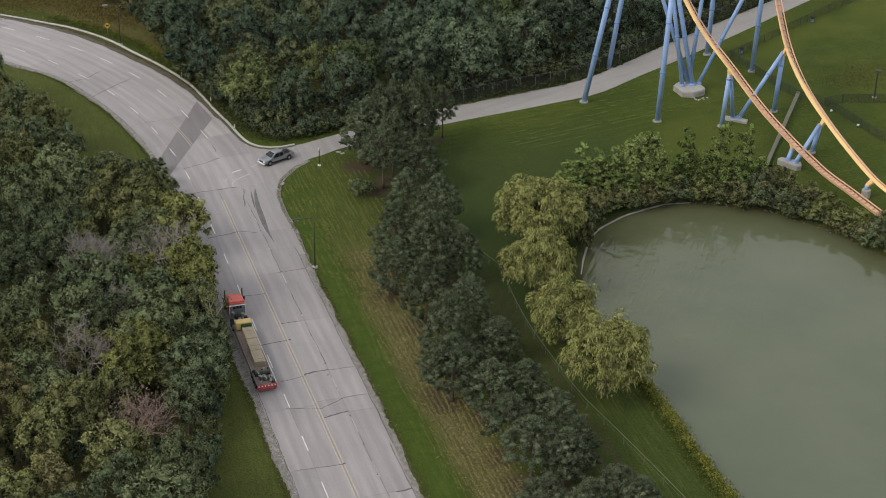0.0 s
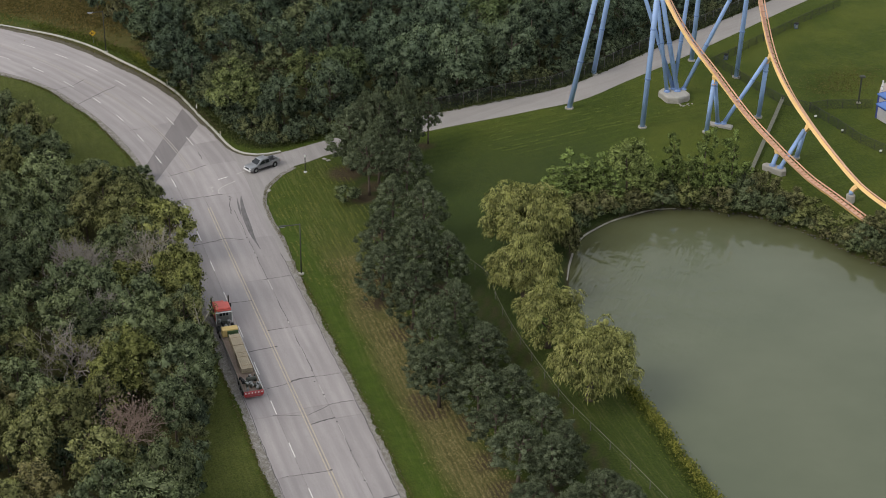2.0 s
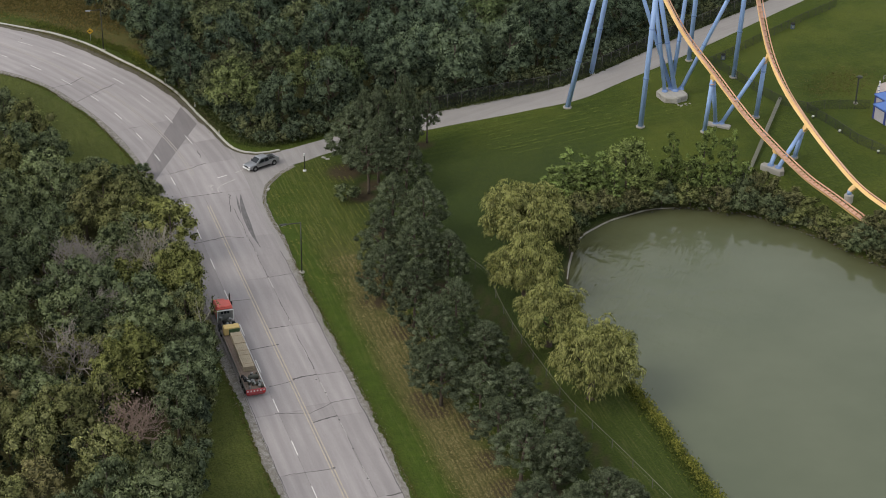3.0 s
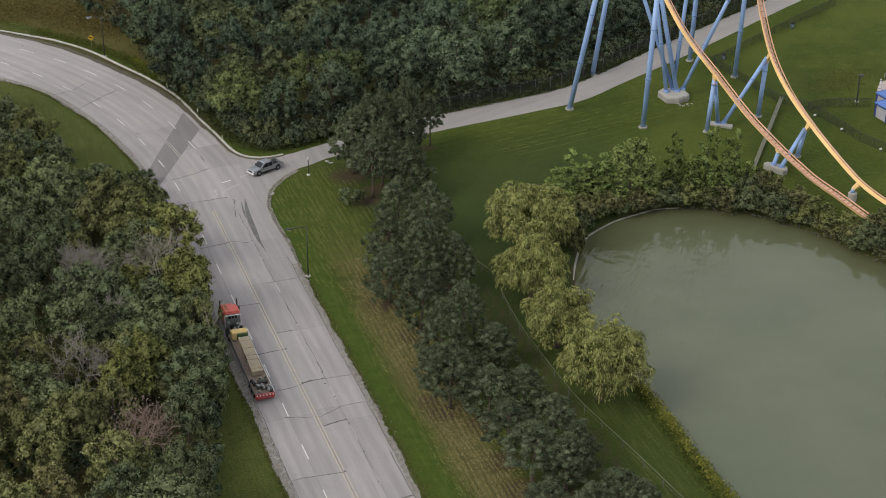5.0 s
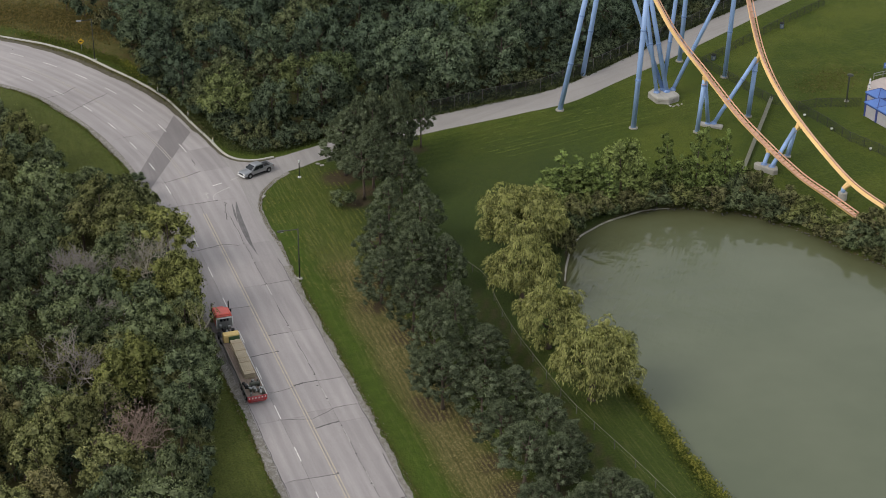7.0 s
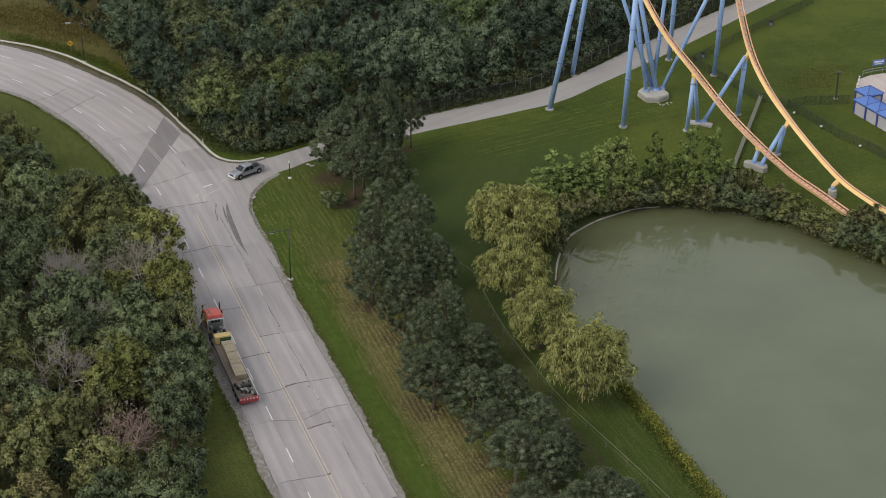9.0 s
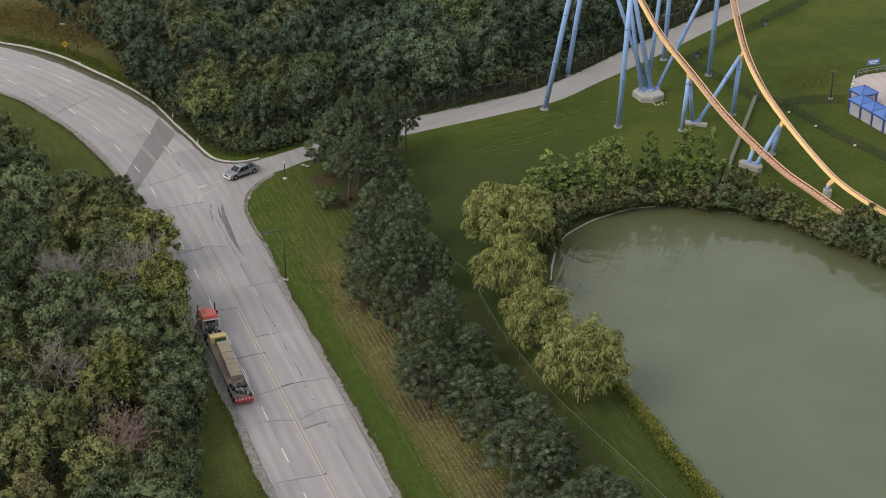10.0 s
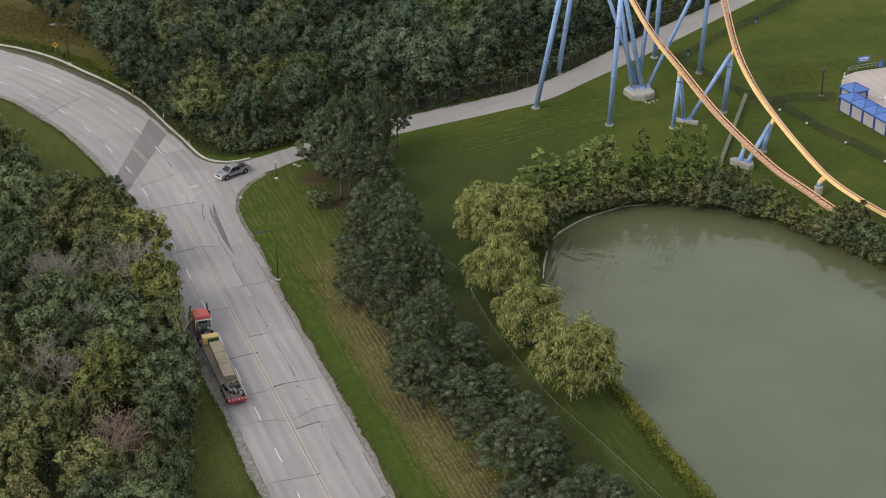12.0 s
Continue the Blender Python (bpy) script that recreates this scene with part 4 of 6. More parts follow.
def trunk_geo(seed, h, radius, limbs=5, spread=2.2, top=0.75):
    """A tapered, slightly bent trunk with a few limbs."""
    rs = np.random.RandomState(seed)
    g = Geo()
    bend = rs.uniform(-0.25, 0.25, 2)
    pts = [(bend[0] * t * t * 2, bend[1] * t * t * 2, h * top * t) for t in (0, 0.12, 0.35, 0.65, 1.0)]
    g.tube(pts, [radius * 1.35, radius, radius * 0.85, radius * 0.6, radius * 0.25], 7)
    for i in range(limbs):
        t = rs.uniform(0.35, 0.85)
        a = i * 2.4 + rs.uniform(-0.5, 0.5)
        q = Vector((bend[0] * t * t * 2, bend[1] * t * t * 2, h * top * t))
        e = q + Vector((math.cos(a) * spread, math.sin(a) * spread, spread * rs.uniform(0.5, 1.1)))
        mid = q.lerp(e, 0.5) + Vector((0, 0, -0.15))
        g.tube([q, mid, e], [radius * 0.42, radius * 0.3, radius * 0.1], 5)
    return g


def bare_geo(seed, h, radius=0.16):
    """A leafless tree: branches that fork four times."""
    rs = np.random.RandomState(seed)
    g = Geo()

    def grow(p, d, length, r, level):
        q = p + d * length * 0.5 + Vector(rs.normal(size=3) * 0.05 * length)
        e = p + d * length + Vector(rs.normal(size=3) * 0.08 * length)
        g.tube([p, q, e], [r, r * 0.8, r * 0.6], 5 if level < 2 else 3, False)
        if level >= 4:
            return
        for i in range((7, 4, 4, 5)[level]):
            nd = (d + Vector(rs.normal(size=3)) * (0.75 if level else 0.6) + Vector((0, 0, 0.12))).normalized()
            grow(p.lerp(e, rs.uniform(0.4, 1.0)), nd, length * rs.uniform(0.6, 0.86), r * 0.62, level + 1)

    grow(Vector((0, 0, -0.2)), Vector((0, 0, 1)), h * 0.38, radius, 0)
    return g


class Kind:
    """A kind of plant: some forms of it, each built once and then copied."""

    def __init__(self, name, category, group, forms, leaf, bark=BARK):
        self.name, self.category, self.group, self.leaf, self.bark = name, category, group, leaf, bark
        self.forms, self.first = forms, {}

    def plant(self, form, x, y, h, r, tint, label, turn, z=0.0):
        crown, trunk, h0, r0 = self.forms[form]
        size = (r / r0, r / r0, h / h0)
        if form not in self.first:
            ob = thing(self.name, label, self.category, self.group)
            if trunk:
                part("trunk", trunk, self.bark, ob)
            if crown:
                part("crown", crown, self.leaf, ob)
            ob.matrix_basis = pose(x, y, z, 0, 0, turn) @ Matrix.Diagonal((*size, 1))
            self.first[form] = (ob, size)
        else:
            ob, was = self.first[form]
            ob = copy_thing(ob, pose(x, y, z, 0, 0, turn) @ Matrix.Diagonal((*(a / b for a, b in zip(size, was)), 1)))
        ob["label"] = label
        for c in ob.children:
            c.color = (*tint, 1)
        return ob


def form(crown, trunk, h, r, mat, bark=BARK):
    return (mesh_of("crown", crown, mat) if crown else None, mesh_of("trunk", trunk, bark, True) if trunk else None, h, r)


broad = Kind("broadleaf_tree", "tree", "woodland trees", [form(broad_crown(11 + i, 11, 4.2, 42 + 3 * (i % 3), 100, 0.19, 0.0 + 0.05 * (i % 3)), trunk_geo(i, 11, 0.22), 11, 4.2, LEAF) for i in range(7)], LEAF)
pine = Kind("pine_tree", "tree", "row of pines", [form(pine_crown(31 + i, 9.5, 3.7, 200 if i < 4 else 140, 36, (0.17, 0.22, 0.17, 0.26, 0.42, 0.36)[i]), trunk_geo(40 + i, 9.5, 0.2, 7, 1.6, 0.9), 9.5, 3.7, NEEDLE) for i in range(6)], NEEDLE)
willow = Kind("willow_tree", "tree", "willows by the pond", [form(willow_crown(51 + i, 11, 6, 190, 84), trunk_geo(60 + i, 11, 0.4, 6, 2.8, 0.6), 11, 6, WILLOW) for i in range(4)], WILLOW)
shrub = Kind("shrub", "bush", "shrubs round the pond", [form(broad_crown(71 + i, 5, 3.2, 28, 100, 0.2, 0.0, 0.7), trunk_geo(80 + i, 5, 0.1, 5, 1.2, 0.7), 5, 3.2, LEAF) for i in range(5)], LEAF)

tall_shrub = Kind("shrub", "bush", "shrubs round the pond", [form(spire_crown(91 + i), trunk_geo(84 + i, 9, 0.1, 6, 1.0, 0.8), 9.0, 2.4, LEAF) for i in range(4)], LEAF)

# tints: how a plant differs from the plain leaf green
DEEP, MIDGREEN, OLIVE, YELLOW, BRONZE, FRESH = (0.74, 0.82, 0.8), (0.93, 1.0, 0.92), (1.14, 1.09, 0.84), (1.24, 1.21, 0.76), (1.26, 1.08, 0.92), (1.08, 1.15, 0.8)
WORDS = {DEEP: "dense dark green broadleaf tree in woodland", MIDGREEN: "leafy mid-green broadleaf tree in woodland", OLIVE: "olive green broadleaf tree in woodland", YELLOW: "yellow-green broadleaf tree turning early", BRONZE: "brownish green broadleaf tree thinning out", FRESH: "fresh light green broadleaf tree in woodland"}


# stands of one colour within the woods: centre and tint
WEST = [(-66.5, 258.2, OLIVE), (-66.7, 249.9, DEEP), (-60.6, 243.8, OLIVE), (-54.8, 237.6, MIDGREEN), (-54.7, 227.8, DEEP), (-49.1, 228.7, OLIVE), (-43.7, 231.6, YELLOW), (-39.9, 222.2, YELLOW), (-35.7, 216.8, OLIVE), (-45.6, 216.8, OLIVE), (-50.3, 211.7, DEEP), (-56.7, 208.4, DEEP), (-36.0, 203.5, YELLOW), (-40.7, 198.8, DEEP), (-46.1, 195.8, MIDGREEN), (-52.4, 194.3, MIDGREEN)]
WEST += [(-36.7, 191.3, OLIVE), (-30.8, 189.9, DEEP), (-49.8, 184.4, OLIVE), (-38.6, 184.3, YELLOW), (-33.2, 180.3, MIDGREEN), (-28.5, 181.6, DEEP), (-51.3, 177.8, BRONZE), (-45.6, 176.5, OLIVE), (-30.4, 173.8, DEEP), (-28.9, 166.6, MIDGREEN), (-46.9, 165.5, OLIVE), (-40.4, 165.5, OLIVE), (-44.1, 161.0, BRONZE), (-33.7, 158.7, DEEP), (-27.4, 158.6, MIDGREEN), (-47.9, 157.7, OLIVE)]
NORTH = [(-56.8, 305.1, DEEP), (-53.5, 296.1, DEEP), (-49.5, 305.1, MIDGREEN), (-49.6, 290.4, DEEP), (-44.6, 299.1, OLIVE), (-41.1, 290.4, DEEP), (-37.9, 305.2, OLIVE), (-33.9, 294.7, DEEP), (-30.8, 308.3, DEEP), (-26.5, 308.3, MIDGREEN), (-21.2, 308.3, OLIVE), (-15.8, 305.2, DEEP), (-34.4, 274.6, YELLOW), (-32.0, 284.8, OLIVE), (-24.9, 282.4, YELLOW), (-36.8, 281.9, OLIVE), (-27.1, 273.6, MIDGREEN), (-21.5, 275.1, MIDGREEN), (-16.8, 277.7, MIDGREEN)]
NORTH += [(-15.1, 283.4, FRESH), (-9.9, 302.1, DEEP), (-12.3, 290.4, DEEP), (-6.2, 285.8, DEEP), (-4.2, 305.2, DEEP), (1.1, 302.2, DEEP), (7.7, 311.5, FRESH), (11.3, 296.2, MIDGREEN), (5.9, 288.6, MIDGREEN), (17.2, 308.4, DEEP), (20.8, 299.2, DEEP), (26.5, 305.3, DEEP), (13.7, 292.1, MIDGREEN), (32.7, 310.3, DEEP), (44, 325, DEEP), (60, 342, MIDGREEN)]
# clearings round dead trees: centre and radius
BARE_SPOTS = [(-44.4, 184.2, 4.3), (-35.8, 168.0, 4.4), (-39.8, 214.4, 2.6), (-47.0, 211.4, 3.4), (-52.0, 211.6, 4.2), (-42.8, 199.0, 2.6)]


def fill(poly, stands, step, jitter, seed, hlo, hhi, light=1.0, warm=1.0):
    """Trees scattered over a plan outline."""
    rng = random.Random(seed)
    x0, x1 = min(p[0] for p in poly), max(p[0] for p in poly)
    y0, y1 = min(p[1] for p in poly), max(p[1] for p in poly)
    k, y = 0, y0
    while y < y1:
        x = x0 + (step / 2 if k % 2 else 0)
        while x < x1:
            px, py = x + rng.uniform(-jitter, jitter), y + rng.uniform(-jitter, jitter)
            h = rng.uniform(hlo, hhi)
            r = h * rng.uniform(0.34, 0.44)
            tint = min(stands, key=lambda q: math.hypot(px - q[0], py - q[1]))[2]
            if rng.random() < 0.12:
                tint = MIDGREEN if tint != MIDGREEN else DEEP
            f = rng.randrange(7)
            turn = rng.uniform(0, 360)
            if inside(px, py, poly) and all(math.hypot(px - a, py - b) > c for a, b, c in BARE_SPOTS):
                v = rng.uniform(0.72, 1.16) * light
                broad.plant(f, px, py, h, r, (tint[0] * v * warm, tint[1] * v, tint[2] * v * (2 - warm) ** 2), WORDS[tint], turn)
            x += step
        y += step * 0.87
        k += 1


fill(WOOD_NORTH, NORTH, 7.8, 1.9, 21, 9.5, 13.5, 1.18, 0.975)
EDGE_TREES = [(-37.8, 222.5, 11.0, 4.2, YELLOW), (-42.0, 226.5, 9.5, 3.8, YELLOW), (-33.6, 205.0, 9.5, 3.6, YELLOW), (-47.0, 236.0, 7.5, 3.4, OLIVE), (-52.5, 244.0, 7.0, 3.4, MIDGREEN), (-35.0, 210.5, 10.0, 3.5, OLIVE), (-32.6, 201.5, 8.0, 2.8, MIDGREEN), (-44.0, 229.5, 8.5, 3.3, OLIVE), (-33.4, 192.0, 8.5, 3.2, MIDGREEN), (-29.8, 184.5, 8.5, 3.2, DEEP), (-79.5, 279, 11, 3.4, DEEP), (-76, 271.5, 10, 3.3, OLIVE), (-71.5, 266, 9.5, 3.3, MIDGREEN), (-39.6, 181.4, 9.6, 3.4, YELLOW), (-37.0, 186.0, 10.0, 3.6, YELLOW), (-33.4, 183.6, 9.4, 3.4, OLIVE), (-40.4, 188.6, 9.0, 3.2, OLIVE), (-32.6, 199.0, 9.0, 3.0, OLIVE), (-51.2, 229.0, 9.4, 3.6, OLIVE), (-53.8, 232.6, 8.6, 3.2, MIDGREEN)]
for i, (x, y, h, r, tint) in enumerate(EDGE_TREES):
    broad.plant(i % 7, x, y, h, r, (tint[0] * 1.5, tint[1] * 1.4, tint[2] * 1.3), WORDS[tint], 50 * i)
fill(WOOD_WEST, WEST, 7.1, 1.9, 22, 8.0, 12.0, 1.4, 1.06)

rng = random.Random(9)
RAISED = (0, 4, 17, 20, 22, 29)
for i, (x, y, h, r) in enumerate(PINES):
    v = rng.uniform(0.85, 1.15)
    pine.plant(4 + i % 2 if i in RAISED else i % 4, x, y, h, r * (1.07 if i else 1.0), (v, v, v), "dark grey-green pine with a bare lower trunk" if i in RAISED else "dark grey-green pine with a dense rounded crown", rng.uniform(0, 360))
for i, (x, y, h, r) in enumerate([(14.5, 226.8, 12.2, 7.9), (13.1, 212.2, 10.8, 6.0), (15.8, 199.4, 10.0, 5.8), (20.4, 186.3, 12.2, 6.9)]):
    willow.plant(i, x, y, h, r, (1.07, 1.0, 0.93), "yellow-green weeping willow at the pond's edge", rng.uniform(0, 360))
TALL_SHRUBS = [(19.4, 244.4, 6.4, 2.8), (21.6, 245.6, 8.2, 3.0), (24.2, 246.0, 7.4, 3.0), (26.8, 246.0, 8.0, 3.0), (20.4, 241.8, 6.0, 2.6), (23.4, 243.2, 7.2, 2.9), (26.4, 243.0, 7.4, 2.8), (28.8, 243.2, 5.6, 2.4), (38.2, 247.4, 10.4, 2.6), (42.9, 246.8, 12.0, 2.8), (47.4, 246.8, 11.2, 2.8), (40.6, 245.4, 7.6, 2.4), (45.2, 245.2, 7.6, 2.4), (49.2, 245.6, 7.0, 2.3), (36.6, 246.0, 5.6, 2.2)]
for i, (x, y, h, r) in enumerate(TALL_SHRUBS):
    v = (1.0, 1.12, 0.9)[i % 3] * (0.86 if x > 34 else 1.06)
    tall_shrub.plant(i % 4, x, y, h, r, (1.42 * v, 1.56 * v, 0.84 * v), "tall fresh green shrub behind the pond", 77 * i)
for x, y, h, r in ((30.9, 245.6, 10.4, 4.6), (33.0, 244.4, 7.4, 3.2)):
    broad.plant(5, x, y, h, r, (1.6, 1.66, 0.92), "round yellowish green tree behind the pond", 40)
SHRUBS = [(34.4, 244.6, 4.4, 2.8), (36.2, 245.8, 3.6, 2.6), (49.9, 245.0, 5.2, 3.0), (51.8, 243.9, 5.6, 3.2), (55.5, 240.8, 4.2, 3.4), (58.6, 237.9, 3.6, 3.2), (61.6, 234.2, 3.4, 3.2), (64.6, 230.3, 3.4, 3.2), (68.2, 231.3, 5.0, 3.4), (69.3, 225.0, 4.6, 3.7), (72.5, 221, 4.6, 3.7), (76, 216.5, 4.6, 3.7)]
SHRUBS_LOW = [(27.3, 240.4, 3.4, 2.6), (31.8, 241.9, 3.0, 2.7), (36.4, 243.6, 3.2, 3.1), (40.8, 243.4, 3.4, 3.1), (45.0, 242.9, 3.4, 3.1), (49.2, 241.6, 3.6, 3.1), (53.2, 239.4, 3.6, 3.1), (64.9, 228.4, 3.8, 3.0), (-13.1, 243.7, 2.4, 2.4), (22.6, 235.8, 2.2, 1.9), (24.6, 238.3, 2.4, 2.0), (26.8, 240.6, 2.4, 2.0), (29.9, 242.8, 2.6, 2.2), (20.2, 229.0, 2.4, 1.8), (24.0, 241.2, 3.6, 2.4), (21.8, 239.0, 3.8, 2.6), (33.0, 243.8, 3.2, 2.4)]
SHRUBS_LOW += [(20.6, 226.8, 4.8, 2.5), (20.4, 230.6, 5.0, 3.0), (23.0, 237.2, 4.2, 2.6), (25.0, 238.2, 2.4, 1.8), (28.6, 241.0, 2.2, 1.8), (33.6, 243.2, 2.3, 1.9), (21.3, 233.8, 2.6, 1.8), (38.6, 244.2, 2.2, 1.8), (56.5, 237.6, 2.2, 2.2), (59.8, 234.6, 2.2, 2.2), (62.9, 230.6, 2.2, 2.2), (47.0, 241.9, 2.2, 2.0)]
for i, (x, y, h, r) in enumerate(SHRUBS + SHRUBS_LOW):
    tint, words = rng.choice([((0.9, 0.94, 0.76), "leafy mid-green bush by the pond"), ((1.2, 1.13, 0.68), "olive green bush by the pond"), ((1.12, 0.98, 0.72), "dull brownish green bush by the pond")])
    v = rng.uniform(0.95, 1.3)
    shrub.plant(i % 5, x, y, h, r, tuple(c * v for c in tint), words, rng.uniform(0, 360))
PALE_LIMB = plain("pale_silvery_bark", (0.36, 0.33, 0.26), 0.9, 0, 0.25, 4)
shore = smooth_line([(x, y, 0) for x, y in POND[11:24]], 1.0)
for i in range(2, len(shore) - 1, 2):
    q, t = shore[i], (shore[i + 1] - shore[i - 1]).normalized()
    r = rng.uniform(1.5, 2.1)
    x, y = q.x - t.y * 1.1 + rng.uniform(-0.3, 0.3), q.y + t.x * 1.1 + rng.uniform(-0.3, 0.3)
    v = rng.uniform(0.8, 1.15)
    shrub.plant(i % 5, x, y, rng.uniform(1.5, 2.6), r, (v * rng.uniform(0.95, 1.25), v * 1.05, v * 0.8), "low bush overhanging the pond shore", rng.uniform(0, 360), -0.25)
GREY_DEAD, RED_DEAD, PALE_DEAD = "bare grey dead tree among leafy ones", "bare reddish dead tree among leafy ones", "pale bare-limbed tree in yellowing leaves"
DEAD = [(-44.6, 186.0, 12.6, PALE_BARK, GREY_DEAD), (-35.8, 169.4, 12.6, RED_BARK, RED_DEAD), (-39.8, 214.4, 11.5, PALE_LIMB, PALE_DEAD), (-47.0, 212.0, 10.5, PALE_BARK, GREY_DEAD), (-51.2, 212.0, 10.5, PALE_BARK, GREY_DEAD), (-42.8, 199.0, 9.5, PALE_BARK, GREY_DEAD)]
for i, (x, y, h, mat, words) in enumerate(DEAD):
    ob = thing("dead_tree", words, "tree", "dead trees", (x, y, 0), rng.uniform(0, 360))
    part("bare_crown", bare_geo(90 + i, h), mat, ob)
    if words == RED_DEAD:
        rs = np.random.RandomState(5)
        p = rs.normal(size=(900, 3)) * (1.5, 1.5, 1.9) + (0, 0, h * 0.55)
        v, f = leaf_cards(rs, p, unit(rs.normal(size=(900, 3))), rs.uniform(0.1, 0.22, 900), rs.uniform(0.05, 0.12, 900))
        part("withered_leaves", (v.tolist(), f.tolist()), RED_BARK, ob, "withered reddish brown leaves")

# a slim forked sapling, almost leafless, at the wood's edge
ob = thing("sapling", "slim pale forked sapling at the wood's edge", "tree", "", (-29.7, 193.6, 0))
part("stem", Geo().tube([(0, 0, -0.2), (-0.1, 0.15, 3.0), (-0.2, 0.3, 6.0), (-0.6, 0.5, 8.0), (-0.9, 0.6, 9.8)], [0.085, 0.075, 0.065, 0.05, 0.02], 6), PALE_LIMB, ob)
for z, e, r in ((5.9, (1.6, 0.9, 9.0), 0.075), (6.9, (-1.4, 0.5, 8.6), 0.05), (7.6, (0.2, 0.6, 9.6), 0.045), (7.2, (1.5, 1.0, 8.1), 0.04), (4.6, (0.7, 0.4, 6.2), 0.04), (8.4, (-1.3, 0.6, 9.6), 0.035)):
    q = Vector((-0.2 - 0.2 * max(0, z - 6), 0.3, z)) if e[0] < 1.5 or z < 6 else Vector((0.35, 0.55, z))
    e = Vector(e)
    part("branch", Geo().tube([q, q.lerp(e, 0.5) + Vector((0.05, 0, -0.1)), e], [r * 0.7, r * 0.56, r * 0.3], 5), PALE_LIMB, ob)
rs = np.random.RandomState(77)
tips = np.array([(1.6, 0.9, 9.0), (-1.4, 0.5, 8.6), (0.2, 0.6, 9.6), (-0.9, 0.6, 9.8), (1.5, 1.0, 8.1)])
p = tips[rs.randint(0, 5, 160)] + rs.normal(0, 0.45, (160, 3))
v, f = leaf_cards(rs, p, unit(rs.normal(size=(160, 3))), rs.uniform(0.1, 0.22, 160), rs.uniform(0.06, 0.13, 160))
part("leaves", (v.tolist(), f.tolist()), LEAF, ob, "sparse yellowish leaves").color = (1.3, 1.25, 0.8, 1)

# ---- undergrowth at the wood's edge ----
understory = Kind("undergrowth_bush", "bush", "undergrowth at the wood's edge", [form(broad_crown(75 + i, 5, 3.2, 24, 76, 0.23, 0.0, 0.6), trunk_geo(80 + i, 5, 0.1, 4, 1.2, 0.7), 5, 3.2, LEAF) for i in range(5)], LEAF)
rng = random.Random(14)
edge = smooth_line([(x, y, 0) for x, y in WOOD_NORTH[1:14]], 2.9)
for i, q in enumerate(edge):
    if q.x > 74:
        continue
    tint, words = rng.choice([(DEEP, "dark green bush under woodland trees"), (MIDGREEN, "mid-green bush under woodland trees"), (OLIVE, "olive green bush under woodland trees")])
    h = rng.uniform(2.6, 5.0) if q.x < 2 else rng.uniform(2.4, 3.6)
    tint = MIDGREEN if q.x > 2 and tint == DEEP else tint
    words = "mid-green bush under woodland trees" if tint == MIDGREEN else words
    understory.plant(i % 5, q.x + rng.uniform(-0.6, 0.6), q.y + rng.uniform(-0.5, 0.8), h, rng.uniform(2.0, 2.8), tint, words, rng.uniform(0, 360))
for i, q in enumerate(smooth_line([(x - 0.8, y + 3.6, 0) for x, y in WOOD_NORTH[2:14]], 4.3)):
    if q.x > 72:
        continue
    understory.plant(i % 5, q.x + rng.uniform(-0.8, 0.8), q.y + rng.uniform(-0.8, 0.8), rng.uniform(4.5, 7.0), rng.uniform(2.6, 3.3), DEEP if i % 3 else MIDGREEN, "dark green bush under woodland trees", rng.uniform(0, 360))
edge = smooth_line([(x, y, 0) for x, y in WOOD_WEST[1:11]], 3.4)
for i, q in enumerate(edge):
    tint, words = rng.choice([(DEEP, "dark green bush at the roadside wood"), (MIDGREEN, "mid-green bush at the roadside wood"), (OLIVE, "olive green bush at the roadside wood")])
    understory.plant(i % 5, q.x - 0.6, q.y, rng.uniform(2.5, 5.5), rng.uniform(1.8, 2.6), tint, words, rng.uniform(0, 360))


for i, (x, y, h, r) in enumerate([(-67.5, 331.0, 6.5, 3.4), (-63.0, 324.5, 4.5, 2.6), (-72, 336, 5.5, 3.0), (-60.5, 320.5, 4.0, 2.4)]):
    understory.plant(i, x, y, h, r, DEEP if i != 1 else BRONZE, "dark bush standing in the rough meadow" if i != 1 else "reddish brown bush in the rough meadow", 70 * i)


for i, q in enumerate(smooth_line([(-38.6, 279.4, 0), (-34.2, 271.6, 0), (-31.4, 266.9, 0), (-28.6, 264.6, 0), (-24.8, 265.0, 0), (-20.6, 267.7, 0), (-15.6, 271.2, 0), (-8, 276.6, 0)], 1.7)):
    low = q.x > -33
    understory.plant(i % 5, q.x + rng.uniform(-0.3, 0.3), q.y + rng.uniform(-0.2, 0.5) + (0.4 if low else 1.2), rng.uniform(1.3, 2.6), rng.uniform(1.3, 1.8), MIDGREEN if i % 3 else OLIVE, "low mid-green bush at the wood's foot" if i % 3 else "low olive green bush at the wood's foot", rng.uniform(0, 360))
for i, (x, y, h, r) in enumerate([(-46.8, 250.6, 2.5, 2.0), (-48.8, 247.6, 3.5, 2.5), (-45.3, 245.8, 3.0, 2.2), (-50.8, 246.5, 4.2, 2.8), (-43.3, 241.8, 3.6, 2.4), (-47.0, 241.8, 5.0, 2.9), (-53.8, 248.8, 4.4, 2.8), (-44.2, 237.4, 5.6, 3.0), (-40.6, 236.6, 3.4, 2.2), (-29.6, 191.6, 4.4, 2.2), (-29.9, 195.2, 3.8, 2.0), (-30.6, 198.4, 4.2, 2.1)]):
    understory.plant(i % 5, x, y, h, r, OLIVE if i % 3 else MIDGREEN, "olive green bush at the roadside wood" if i % 3 else "mid-green bush at the roadside wood", 61 * i)
